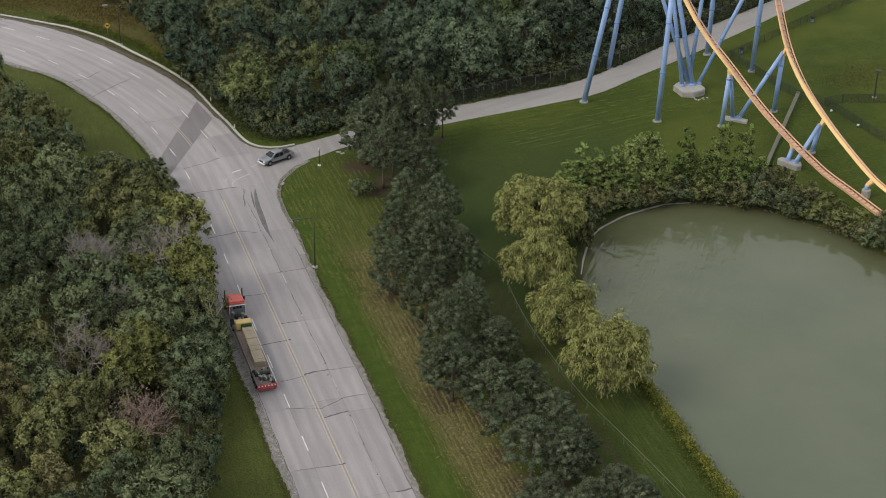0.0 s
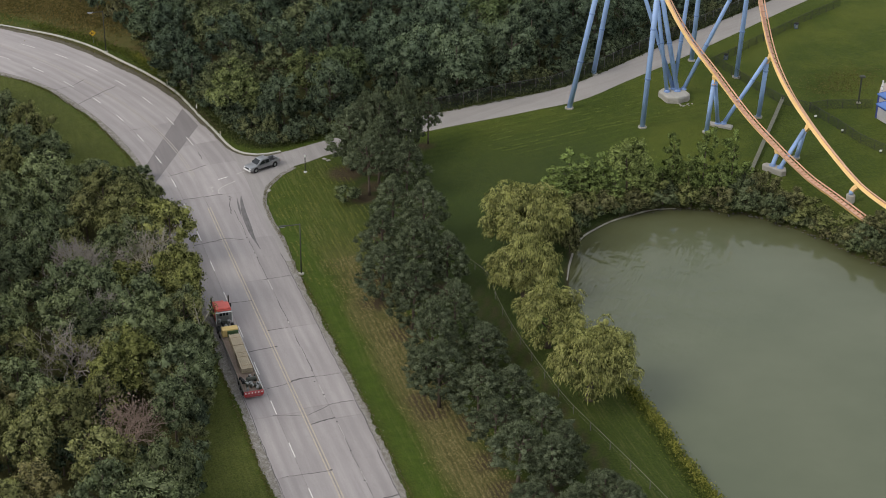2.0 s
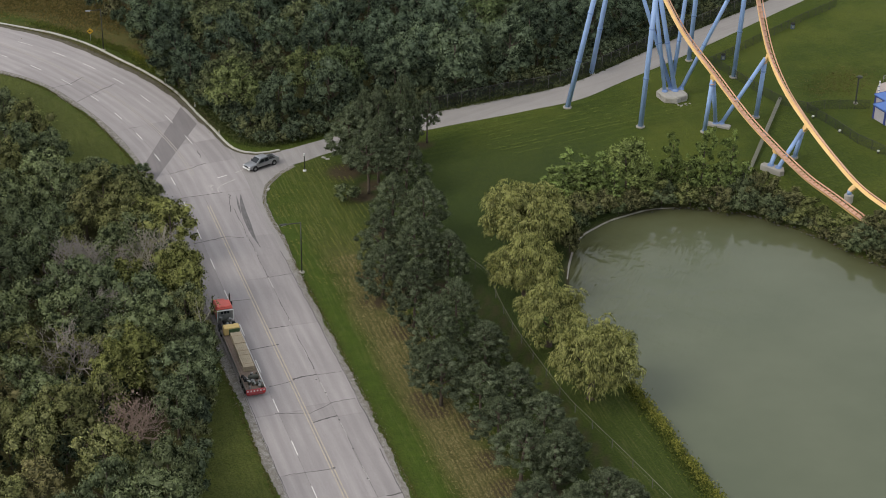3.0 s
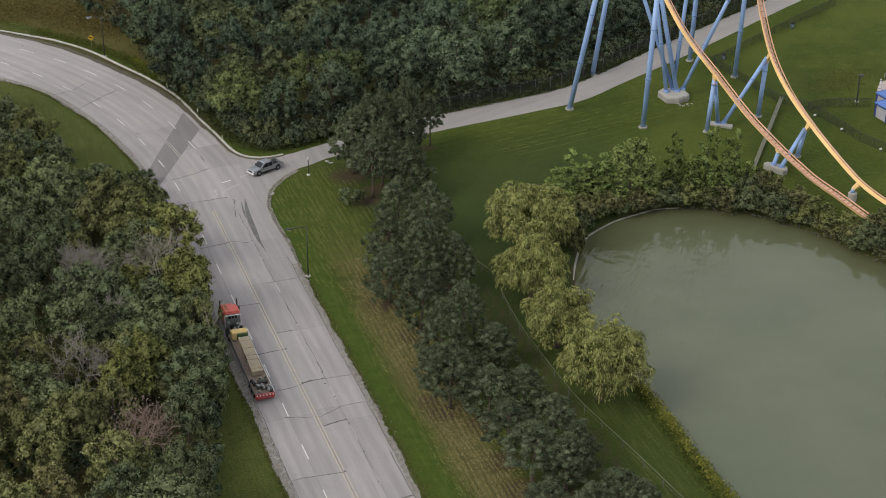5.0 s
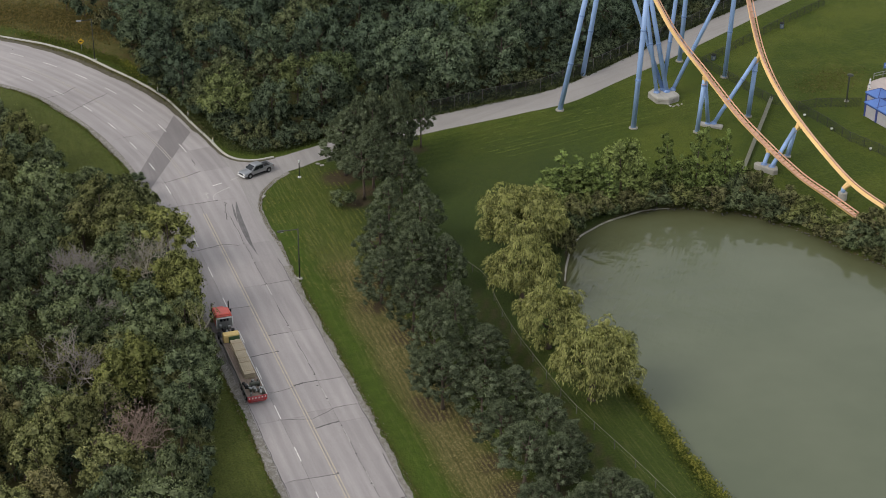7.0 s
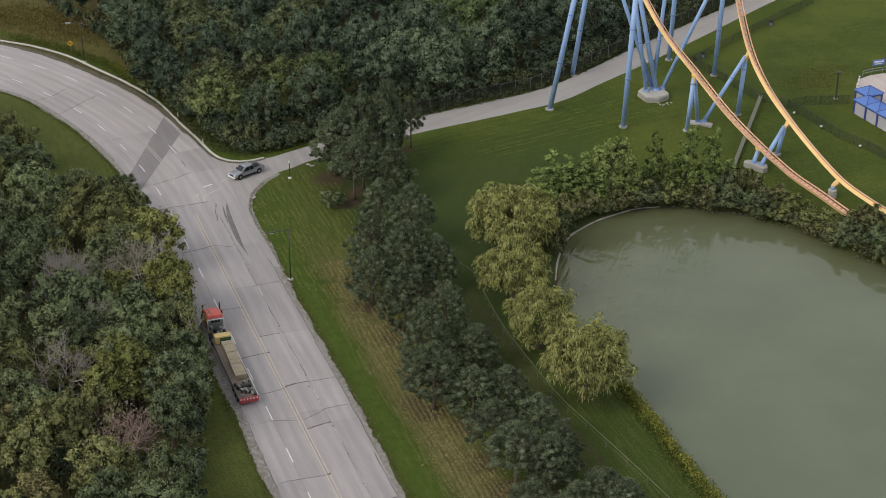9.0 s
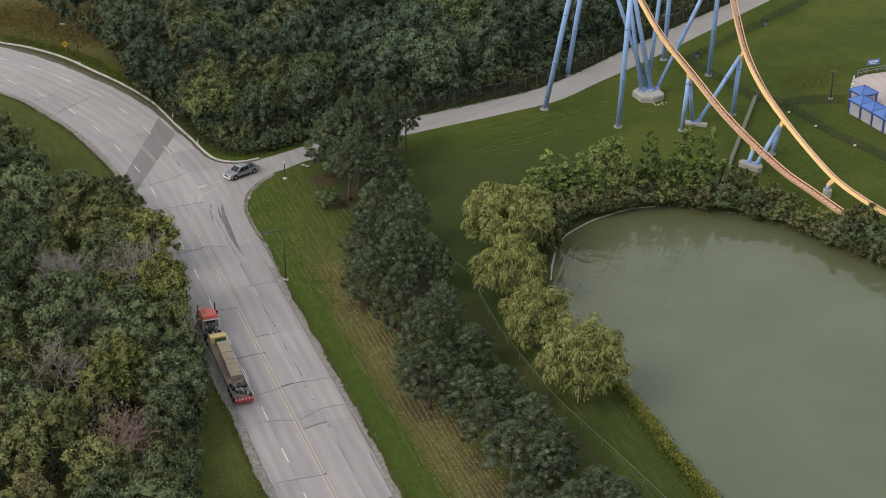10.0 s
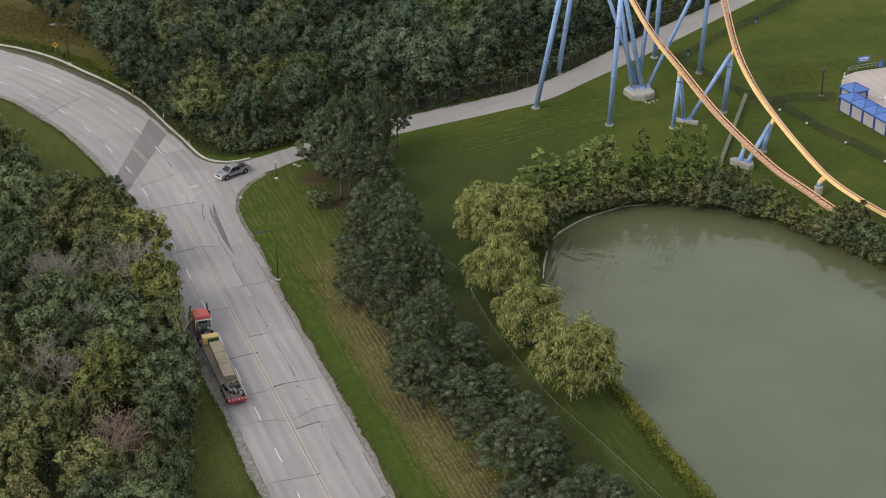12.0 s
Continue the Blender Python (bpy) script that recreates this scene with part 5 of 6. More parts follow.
for i, (x, y, clear) in enumerate(BARE_SPOTS):
    for k in range(3):
        a = 2.1 * k + i
        understory.plant((i + k) % 5, x + 0.62 * clear * math.cos(a), y + 0.62 * clear * math.sin(a) - 0.6, 3.2 + 0.5 * k, 2.4, DEEP, "dark green bush at the roadside wood", 50 * i + 90 * k)
for i in range(20):
    x, y = rng.uniform(-62, -30), rng.uniform(150, 236)
    if inside(x + 2.5, y, WOOD_WEST):
        understory.plant(i % 5, x, y, rng.uniform(4, 6.5), rng.uniform(2.4, 3.2), DEEP, "dark green bush at the roadside wood", rng.uniform(0, 360))


# ---- low weeds, straw and stones, too many to count ----
def weeds(name, label, pts, wide, high, count, mat, seed, leaf=0.16, step=0.5):
    """A ragged bank of leafy weeds along a plan line."""
    rs = np.random.RandomState(seed)
    l = smooth_line([(x, y, 0) for x, y in pts], step)
    t = rs.randint(0, len(l) - 1, count)
    f = rs.uniform(0, 1, count)
    base = np.array([l[i].lerp(l[i + 1], u)[:] for i, u in zip(t, f)])
    clump = np.array([noise.noise((x * 0.6, y * 0.6, seed)) for x, y, z in base])
    p = base + np.column_stack([rs.normal(0, wide / 2, count), rs.normal(0, wide / 2, count), rs.uniform(0.05, 1, count) * high * (0.55 + clump)])
    n = unit(rs.normal(size=(count, 3)) + (0, 0, 0.5))
    L = rs.uniform(0.6, 1.4, count) * leaf
    v, fc = leaf_cards(rs, p, n, L, L * 0.6)
    return tagged(part(name, (v.tolist(), fc.tolist()), mat), label, "weeds", kind="stuff")


YELLOW_WEED = leaf_mat("yellow_flowering_weeds", (0.11, 0.13, 0.03), (0.36, 0.35, 0.085), 0.7)
GREEN_WEED = leaf_mat("green_weeds", (0.06, 0.085, 0.02), (0.17, 0.19, 0.05), 0.7)
STRAW = leaf_mat("dry_straw", (0.13, 0.12, 0.045), (0.36, 0.31, 0.15), 0.7, 0.1)
VERGE_WEED = leaf_mat("brownish_verge_weeds", (0.07, 0.072, 0.022), (0.2, 0.175, 0.075), 0.7, 0.1)
HAY = leaf_mat("pale_hay_wisps", (0.09, 0.12, 0.03), (0.18, 0.21, 0.065), 0.7, 0.1)
YELLOW_HAY = leaf_mat("yellowish_hay_wisps", (0.11, 0.125, 0.032), (0.22, 0.22, 0.07), 0.7, 0.1)
weeds("bank_weeds", "yellow flowering weeds along the pond bank", [(25.8, 189.6), (28.4, 181.6), (30.4, 174.2), (33.5, 164.9), (36.5, 156)], 0.8, 1.0, 6000, YELLOW_WEED, 3)
weeds("bank_weeds", "green reeds and weeds along the pond bank", [(25.2, 190.0), (28.0, 181.2), (30.0, 173.4), (33.1, 164), (36, 156)], 1.3, 0.6, 4000, GREEN_WEED, 4)
DARK_WEED = leaf_mat("dark_edge_weeds", (0.045, 0.06, 0.022), (0.15, 0.17, 0.07), 0.6)
weeds("kerb_weeds", "tall yellowish weeds behind the kerb", [(-78, 322), (-66, 314), (-57.3, 306), (-51.5, 298.5), (-46.5, 292)], 1.6, 0.8, 4500, GREEN_WEED, 5)
weeds("kerb_weeds", "clump of yellow weeds at the wood's edge", [(-56.5, 306.2), (-52.0, 299.5)], 1.0, 1.2, 700, YELLOW_WEED, 6)
weeds("kerb_weeds", "clump of yellow leaves at the wood's edge", [(-47.6, 292.5), (-46.4, 290.6)], 0.6, 0.9, 300, YELLOW_WEED, 7)
weeds("edge_weeds", "green weeds and brambles between kerb and wood", [(-44.9, 289.6), (-39.0, 279), (-34.6, 270.6), (-31.2, 266.2), (-27, 265.2), (-21.5, 268.3), (-14, 273.6), (-6, 278)], 2.0, 0.8, 9500, DARK_WEED, 9)
weeds("verge_weeds", "low brownish weeds along the gravel shoulder", [road_at(-34, 7.5), road_at(0, 7.95), road_at(30, 8.25), road_at(46, 8.35), (-20.4, 223.8), (-21.9, 229.6), (-24.0, 235.5), (-26.0, 242.4), (-26.2, 245.4), (-26.0, 249.0), (-24.4, 253.5)], 0.35, 0.14, 3800, VERGE_WEED, 21, 0.085)
weeds("verge_weeds", "low brownish weeds along the inner road edge", [road_at(s, LEFT_EDGE(s) - 1.3) for s in range(-30, 160, 10)], 0.35, 0.14, 7000, VERGE_WEED, 22, 0.085)
weeds("fence_weeds", "dark weeds growing through the lane fence", [(-8, 276.4), (-3, 278.4), (3.0, 281.9), (13.2, 287.7), (21.5, 291.6), (30.3, 299.7), (45, 315.8), (58, 329.7), (70, 342)], 0.9, 1.5, 14000, leaf_mat("dark_fence_weeds", (0.04, 0.052, 0.028), (0.15, 0.17, 0.09), 0.6), 23, 0.2)
weeds("lane_weeds", "ragged dark weeds along the lane edge", [(-16, 269.3), (-4.9, 277.1), (4.0, 281.3), (21.4, 290.9), (30.2, 298.8), (44.6, 314.6), (57.5, 328.3), (67.0, 338.1)], 0.5, 0.45, 9000, DARK_WEED, 25, 0.13)
weeds("kerb_weeds", "low dirty weeds between road and kerb", [road_at(s, RIGHT_EDGE(s) + 1.1) for s in range(104, 176, 6)], 0.4, 0.15, 2600, VERGE_WEED, 24, 0.1)
weeds("lawn_tufts", "dull brownish tufts of coarse grass in the lawn", [(71, 291), (75, 295), (80, 301)], 6.0, 0.22, 1500, VERGE_WEED, 27, 0.15)
weeds("meadow_weeds", "rough brownish meadow grass and seed heads", [(-104, 333), (-92, 334), (-80, 334), (-70, 329), (-63, 322)], 9.0, 0.7, 16000, leaf_mat("meadow_seed_heads", (0.11, 0.1, 0.035), (0.26, 0.2, 0.09), 0.7), 8, 0.2)


def wisps(name, label, area, count, mat, seed, turn, pitch=1.3):
    """Loose straw lying in mower rows over a plan rectangle in road coordinates or metres."""
    rs = np.random.RandomState(seed)
    p = area(rs, count)
    count = len(p)
    n = unit(rs.normal(size=(count, 3)) * 0.25 + (0, 0, 1))
    L = rs.uniform(0.05, 0.13, count)
    ang = turn + rs.normal(0, 1.0, count)
    a = np.stack([-np.sin(ang), np.cos(ang), 0 * L], -1)
    b = np.cross(n, a)
    L, W = L[:, None] * 1.3, L[:, None] * 0.5
    v = np.stack([p + a * L, p - a * L + b * W, p - a * L - b * W], 1).reshape(-1, 3)
    tagged(part(name, (v.tolist(), np.arange(3 * count).reshape(-1, 3).tolist()), mat), label, "straw", kind="stuff")


def verge_rows(rs, k):
    """Rows every metre or so along the road, thick in the dry strip."""
    grid = np.arange(11.6, 22.0, 0.62)
    wt = np.exp(-((grid - 16.6) / 3.0) ** 2)
    row = rs.choice(grid, k, p=wt / wt.sum())
    s = rs.uniform(-32, 52, k)
    off = row + rs.normal(0, 0.1, k) + 0.15 * np.sin(s * 0.35 + row)
    q = np.array([road_at(a, b) for a, b in zip(s, off)])
    keep = np.array([noise.noise((x * 0.35, y * 0.35, 7)) for x, y in q]) + np.where(s > 40, 0.0, 0.15) > -0.28
    q = q[keep]
    return np.column_stack([q + rs.normal(0, 0.05, q.shape), rs.uniform(0.0, 0.05, len(q))])


def lawn_rows(rs, k):
    """Long wisps of hay that run with the service lane."""
    d, nrm = np.array([0.875, 0.485]), np.array([0.485, -0.875])
    row = rs.choice([1.8, 3.6, 5.2, 6.4, 8.3, 10.0, 11.8, 12.9, 15.0], k, p=[0.06, 0.1, 0.12, 0.16, 0.12, 0.08, 0.16, 0.16, 0.04])
    s = rs.uniform(2, 48, k)
    q = np.array([3.0, 273.5]) + s[:, None] * d + (row + 0.12 * np.sin(s * 0.2) + rs.normal(0, 0.09, k))[:, None] * nrm
    keep = np.array([noise.noise((x * 0.5, y * 0.5, 2)) for x, y in q]) > np.where(row > 11, -0.2, 0.05)
    q = q[keep]
    return np.column_stack([q, rs.uniform(0.0, 0.04, len(q))])


wisps("straw_rows", "dry straw lying in mower rows", verge_rows, 30000, STRAW, 31, 0.31)
def corner_rows(rs, k):
    """Rows of hay in the grass corner by the junction."""
    s, off = rs.uniform(44, 88, k), rs.choice(np.arange(9.5, 24.0, 0.85), k) + rs.normal(0, 0.08, k)
    q = np.array([road_at(a, b) for a, b in zip(s, off)])
    keep = (np.array([noise.noise((x * 0.4, y * 0.4, 5)) for x, y in q]) > -0.02) & (q[:, 1] < 258)
    keep &= np.array([not inside(x - 0.5, y + 0.5, apron_line) and not inside(x, y, apron_line) for x, y in q])
    q = q[keep]
    return np.column_stack([q, rs.uniform(0.0, 0.05, len(q))])


wisps("hay_rows", "pale hay wisps in rows by the junction", corner_rows, 15000, YELLOW_HAY, 33, 0.31)
wisps("hay_rows", "pale hay wisps lying in rows on the lawn", lawn_rows, 15000, HAY, 32, -1.065)


def pebbles(name, label, spots, lo, hi, mat, seed):
    rs = np.random.RandomState(seed)
    out = []
    for x, y, z in spots:
        s = rs.uniform(lo, hi)
        out.append((ICO_V * rs.uniform(0.6, 1.1, (12, 1)) * (s, s * rs.uniform(0.6, 1.1), s * 0.6) + (x, y, z), ICO_F))
    v, f = joined(out)
    return tagged(part(name, (v, f), mat), label, "stones", kind="stuff")


ROCK = plain("shore_rock", (0.13, 0.125, 0.105), 0.9, 0, 0.45, 1.5)
rs = np.random.RandomState(17)
shore = smooth_line([(x, y, 0) for x, y in POND[13:25]], 0.5)
spots = [(q.x + rs.normal(0, 0.35), q.y + rs.normal(0, 0.35), -0.42 + rs.uniform(0, 0.25)) for q in shore]
pebbles("shore_rocks", "wet grey rocks along the pond shore", spots, 0.1, 0.3, ROCK, 18)
spots = [(*road_at(s, RIGHT_EDGE(s) + 0.6 + rs.normal(0, 0.36)), 0.02) for s in rs.uniform(-40, 62, 1100)]
spots += [(*road_at(s, LEFT_EDGE(s) - 0.8 + rs.normal(0, 0.4)), 0.02) for s in rs.uniform(-30, 160, 900)]
pebbles("loose_gravel", "loose pale stones along the road's edge", spots, 0.03, 0.08, plain("pale_gravel_stone", (0.38, 0.36, 0.33), 0.9, 0, 0.4, 3), 19)

rim = smooth_line([(x, y, 0) for x, y in [(19.7, 219), (20.4, 223.7), (21.6, 229.1), (23.1, 233.0), (25.5, 235.9), (28.0, 238.4), (31.3, 240.6), (34.6, 242.4), (38.5, 243.1)]], 0.8)
tagged(part("pond_edging", Geo().ribbon(sided(rim, 0.16), sided(rim, -0.14), -0.9, -0.33), plain("dull_stone_edging", (0.4, 0.38, 0.32), 0.9, 0, 0.5, 0.8)), "dull stone edging along the pond shore", "edging", kind="structure")

# ---- sealed cracks, marks and stop lines ----
rng = random.Random(23)


def crack(p0, p1, width, mat=TAR, name="sealed_crack", wob=0.1):
    """A thin, wavering sealed crack between two plan points."""
    a, b = Vector((*p0, 0)), Vector((*p1, 0))
    k = max(3, round((b - a).length / 0.5))
    d = (b - a).normalized()
    side = Vector((-d.y, d.x, 0))
    w, mid = 0.0, []
    for i in range(k + 1):
        w = w * 0.8 + rng.uniform(-wob, wob)
        mid.append(a.lerp(b, i / k) + side * w)
    wid = [width * rng.uniform(0.4, 1.2) for _ in mid]
    left = [(q.x + side.x * u / 2, q.y + side.y * u / 2) for q, u in zip(mid, wid)]
    right = [(q.x - side.x * u / 2, q.y - side.y * u / 2) for q, u in zip(mid, wid)]
    part(name, Geo().ribbon(left, right, 0.03, 0.0485), mat, road)


# station and offset of both ends, and the width
CRACKS = [(-0.4, -5.8, -0.4, 0.28, 0.08), (13.2, -3.8, 12.0, 0.6, 0.09), (12.0, 0.6, 13.6, 3.7, 0.1), (13.6, 3.7, 13.8, 6.8, 0.06), (20.5, 0.45, 20.9, 3.6, 0.26), (20.6, 3.6, 20.5, 7.0, 0.05), (9.9, 0.3, 10.5, 3.6, 0.24), (34.1, 0.3, 34.2, 3.1, 0.15), (29.3, -3.8, 29.6, 0.45, 0.15)]
CRACKS += [(43.1, -3.2, 42.9, 0.0, 0.15), (19.6, -3.0, 20.2, 0.3, 0.08), (61.9, -4.6, 62.8, 0.3, 0.16), (62.8, 0.3, 61.8, 2.9, 0.1), (77.5, -5.8, 78.1, 3.0, 0.14), (87.2, -3.8, 89.4, 3.1, 0.14), (-7.7, 4.6, -7.6, 6.6, 0.24), (48.4, 2.8, 48.6, 7.1, 0.06)]
CRACKS += [(133.7, -6.2, 133.1, -3.2, 0.14), (133.1, -3.2, 134.5, 0.9, 0.15), (124.6, -6.2, 126.1, -2.7, 0.13), (126.1, -2.7, 127.5, 1.6, 0.16), (127.5, 1.6, 128.4, 3.3, 0.15), (108.5, -3.6, 108.3, -1.9, 0.08), (-22, 0.4, -21.6, 6.2, 0.15), (-30, -6.0, -29.6, -0.4, 0.12)]
for s0, o0, s1, o1, w in CRACKS:
    crack(road_at(s0, o0), road_at(s1, o1), w)
for s0, s1, o, w in ((22.4, 31.4, 3.6, 0.09), (36, 42, 3.58, 0.08), (49, 61, 3.55, 0.08), (63, 72, 3.5, 0.08), (-20, 9, 3.52, 0.035), (-40, 2, 6.6, 0.11), (2, 15, 7.02, 0.12), (15, 56, 7.16, 0.12), (-28, 22, -6.4, 0.1), (58, 70, 4.6, 0.08)):
    crack(road_at(s0, o), road_at(s1, o), w, wob=0.05)
for s, o in ((20.4, 0.4), (-0.4, 0.25), (29.6, 0.45), (19.5, 3.2), (16.1, 3.53), (9.5, 3.56), (2.9, 3.52), (-3.7, 3.46), (-10.4, 3.5), (35.9, 3.53), (48.7, 3.6), (55.4, 3.58), (62.2, 3.46), (22.3, 3.58)):
    x, y = road_at(s, o)
    part("tar_spot", Geo().tube([(x, y, 0.03), (x, y, 0.049)], 0.17 if o < 1 else 0.13, 9), TAR, road)
crack((-32.2, 245.1), (-30.3, 239.2), 0.16, wob=0.35)
crack((-38.8, 262.0), (-37.9, 259.1), 0.14, wob=0.25)
for pts, w in (([(-30.0, 245.2), (-29.8, 243.8), (-29.5, 242.0), (-28.8, 238.6), (-27.9, 235.2), (-26.9, 231.6), (-25.8, 228.4)], 0.85), ([(-30.6, 244.6), (-30.0, 241.6), (-29.2, 238.0)], 0.3)):
    l = smooth_line([(x, y, 0) for x, y in pts], 0.8)
    k = len(l) - 1
    wide = [w * (0.15 + 0.85 * math.sin(math.pi * i / k)) for i in range(k + 1)]
    nrm = sided(l, 1.0)
    left = [(q.x + (a - q.x) * u / 2, q.y + (b - q.y) * u / 2) for q, (a, b), u in zip(l, nrm, wide)]
    right = [(q.x - (a - q.x) * u / 2, q.y - (b - q.y) * u / 2) for q, (a, b), u in zip(l, nrm, wide)]
    part("skid_mark", Geo().ribbon(left, right, 0.03, 0.0465 if len(pts) > 4 else 0.0458), SKID, road, "dark tyre skid mark")
for pts in ([(-34.3, 251.3), (-32.9, 252.4)], [(-33.5, 245.9), (-33.8, 247.4), (-33.1, 248.9), (-31.4, 250.9)], [(-31.6, 253.4), (-30.5, 254.6)]):
    l = smooth_line([(x, y, 0) for x, y in pts], 0.5)
    part("stop_line", Geo().ribbon(sided(l, 0.11), sided(l, -0.11), 0.03, 0.047), WHITE_PAINT if pts[0][0] < -34 else FAINT_PAINT, road, "worn white stop line")
part("turn_arrow", Geo().prism([(-34.6, 246.5), (-34.4, 246.6), (-34.9, 248.2), (-34.5, 248.5), (-35.1, 249.2), (-35.5, 248.1), (-35.2, 248.1)], 0.03, 0.047), FAINT_PAINT, road, "worn white turn arrow")


# ---- street furniture ----
def road_lamp(x, y, h, turn, arm, label):
    ob = thing("street_lamp", label, "street lamp", "street lamps", (x, y, 0), turn)
    part("base", Geo().tube([(0, 0, -0.1), (0, 0, 0.12), (0, 0, 0.16)], [0.42, 0.42, 0.3], 12), FOOTING, ob, "round pale concrete base")
    part("pole", Geo().tube([(0, 0, 0.1), (0, 0, h)], [0.11, 0.075], 8), DARK_STEEL, ob, smooth=True)
    part("arm", Geo().tube([(0, 0, h - 0.1), (-arm, 0, h - 0.05)], 0.075, 6), DARK_STEEL, ob)
    head = part("lamp_head", Geo().box((-arm - 0.45, 0, h - 0.05), (1.0, 0.42, 0.2), 0, 0.06), DARK_STEEL if y < 250 else STEEL, ob)
    part("lens", Geo().box((-arm - 0.45, 0, h - 0.165), (0.7, 0.3, 0.05)), WHITE, head)


road_lamp(-18.7, 219.6, 8.1, 17, 2.1, "dark bronze street lamp with one long arm")
road_lamp(-62.0, 308.0, 8.1, 20, 1.9, "dark bronze street lamp behind the kerb")
ob = thing("yard_lamp", "dark lamp post in the lawn with a round hood", "street lamp", "", (76.4, 285.9, 0))
part("base", Geo().tube([(0, 0, -0.1), (0, 0, 0.2)], 0.45, 10), FOOTING, ob)
part("pole", Geo().tube([(0, 0, 0.1), (0, 0, 5.0)], [0.17, 0.14], 8), DARK_STEEL, ob)
part("lamp_head", Geo().tube([(0.15, 0, 4.85), (0.15, 0, 5.0), (0.15, 0, 5.2), (0.15, 0, 5.25)], [0.3, 0.58, 0.52, 0.2], 12), DARK_STEEL, ob, "round dark lamp hood")
ob = thing("marker_post", "slim dark post with a white cap on a pale base", "post", "", (-20.5, 254.5, 0))
part("base", Geo().tube([(0, 0, -0.1), (0, 0, 0.12), (0, 0, 0.18)], [0.3, 0.3, 0.22], 10), WHITE, ob, "pale round base")
part("post", Geo().tube([(0, 0, 0.1), (0, 0, 2.75)], 0.075, 8), DARK_STEEL, ob)
part("cap", Geo().tube([(0, 0, 2.7), (0, 0, 3.05), (0, 0, 3.1)], [0.15, 0.15, 0.08], 10), WHITE, ob, "white lamp cap")

SIGN_YELLOW = plain("yellow_sign_face", (0.72, 0.44, 0.03), 0.5, 0, 0.1, 1)
ob = thing("road_sign", "yellow diamond warning sign with a black arrow", "road sign", "", (-65.2, 312.6, 0), 12)
part("post", Geo().box((0, 0.04, 1.2), (0.08, 0.05, 2.4)), STEEL, ob)
d = 0.62
face = part("sign_face", Geo().add([(x, yy, z) for yy in (0.0, -0.03) for x, z in ((-d, 2.0), (0, 2.0 - d), (d, 2.0), (0, 2.0 + d))], [(0, 1, 2, 3), (7, 6, 5, 4)] + [(i, i + 4, (i + 1) % 4 + 4, (i + 1) % 4) for i in range(4)]), SIGN_YELLOW, ob)
part("arrow", Geo().add([(x, -0.036, z) for x, z in ((-0.36, 2.02), (-0.1, 2.28), (-0.1, 2.1), (0.3, 2.1), (0.3, 1.94), (-0.1, 1.94), (-0.1, 1.76))], [(0, 6, 5, 4, 3, 2, 1)]), BLACK, face, "black arrow")

for x, y, h in ((-35.9, 268.7, 0.9), (-41.4, 280.6, 0.9), (-48.2, 292.2, 0.8)):
    ob = thing("marker_stake", "short pale stake behind the kerb", "stake", "stakes behind the kerb", (x, y, 0))
    part("stake", Geo().box((0, 0, h / 2), (0.13, 0.1, h), 0, 0.02), WHITE, ob)
    part("reflector", Geo().box((0, -0.06, h - 0.15), (0.1, 0.02, 0.14)), SIGN_YELLOW, ob)
for x, y in ((-17.7, 259.6), (-17.0, 259.0), (-25.8, 247.2)):
    g = Geo().box((0, 0, 0.1), (0.7, 0.45, 0.22), rng.uniform(0, 3), 0.07)
    ob = part("concrete_lump", g, FOOTING)
    ob.location = (x, y, 0)
    tagged(ob, "small pale lump of concrete in the grass", "block", "lumps of concrete")

# ---- fences ----
def mesh_panel(length, height, gap=0.22, wire=0.016):
    """Woven wire between two posts, along +x."""
    g = Geo()
    k = int((length + height) / gap)
    for sgn in (1, -1):
        for i in range(k):
            x0 = i * gap - height
            a, b = max(0.0, x0), min(length, x0 + height)
            if b - a < 0.05:
                continue
            z0, z1 = (a - x0, b - x0)
            if sgn < 0:
                z0, z1 = height - z0, height - z1
            w = wire * 0.7
            yy = 0.006 * sgn
            g.add([(a - w, yy, z0 + w * sgn), (a + w, yy, z0 - w * sgn), (b + w, yy, z1 - w * sgn), (b - w, yy, z1 + w * sgn)], [(0, 1, 2, 3)])
    return g


FENCE_WIRE = plain("dark_coated_fence_wire", (0.028, 0.034, 0.026), 0.8, 0, 0.3, 2)
DARK_POST = plain("dark_coated_fence_post", (0.05, 0.052, 0.042), 0.7, 0, 0.3, 2)
FENCE_POST = plain("weathered_fence_post", (0.16, 0.155, 0.135), 0.7, 0.2, 0.3, 2)


def fence(label, pts, height, spacing, gap=0.22, paint=None):
    paint = paint or DARK_POST
    ob = thing("chain_link_fence", label, "fence", "chain-link fences")
    post = mesh_of("post", Geo().tube([(0, 0, -0.2), (0, 0, height + 0.06), (0, 0, height + 0.1)], [0.055, 0.055, 0.02], 6), paint)
    net = mesh_of("wire_mesh", mesh_panel(spacing, height, gap), FENCE_WIRE)
    rail = mesh_of("top_rail", Geo().tube([(0, 0, height), (spacing, 0, height)], 0.035, 5), paint)
    for (x0, y0), (x1, y1) in zip(pts, pts[1:]):
        d = Vector((x1 - x0, y1 - y0))
        k = max(1, round(d.length / spacing))
        a = math.atan2(d.y, d.x)
        for i in range(k):
            m = Matrix.Translation((x0 + d.x * i / k, y0 + d.y * i / k, 0)) @ Matrix.Rotation(a, 4, "Z")
            stretch = d.length / k / spacing
            for name, me in (("post", post), ("wire_mesh", net), ("top_rail", rail)):
                part(name, me, None, ob).matrix_basis = m @ (Matrix.Diagonal((stretch, 1, 1, 1)) if me != post else Matrix())


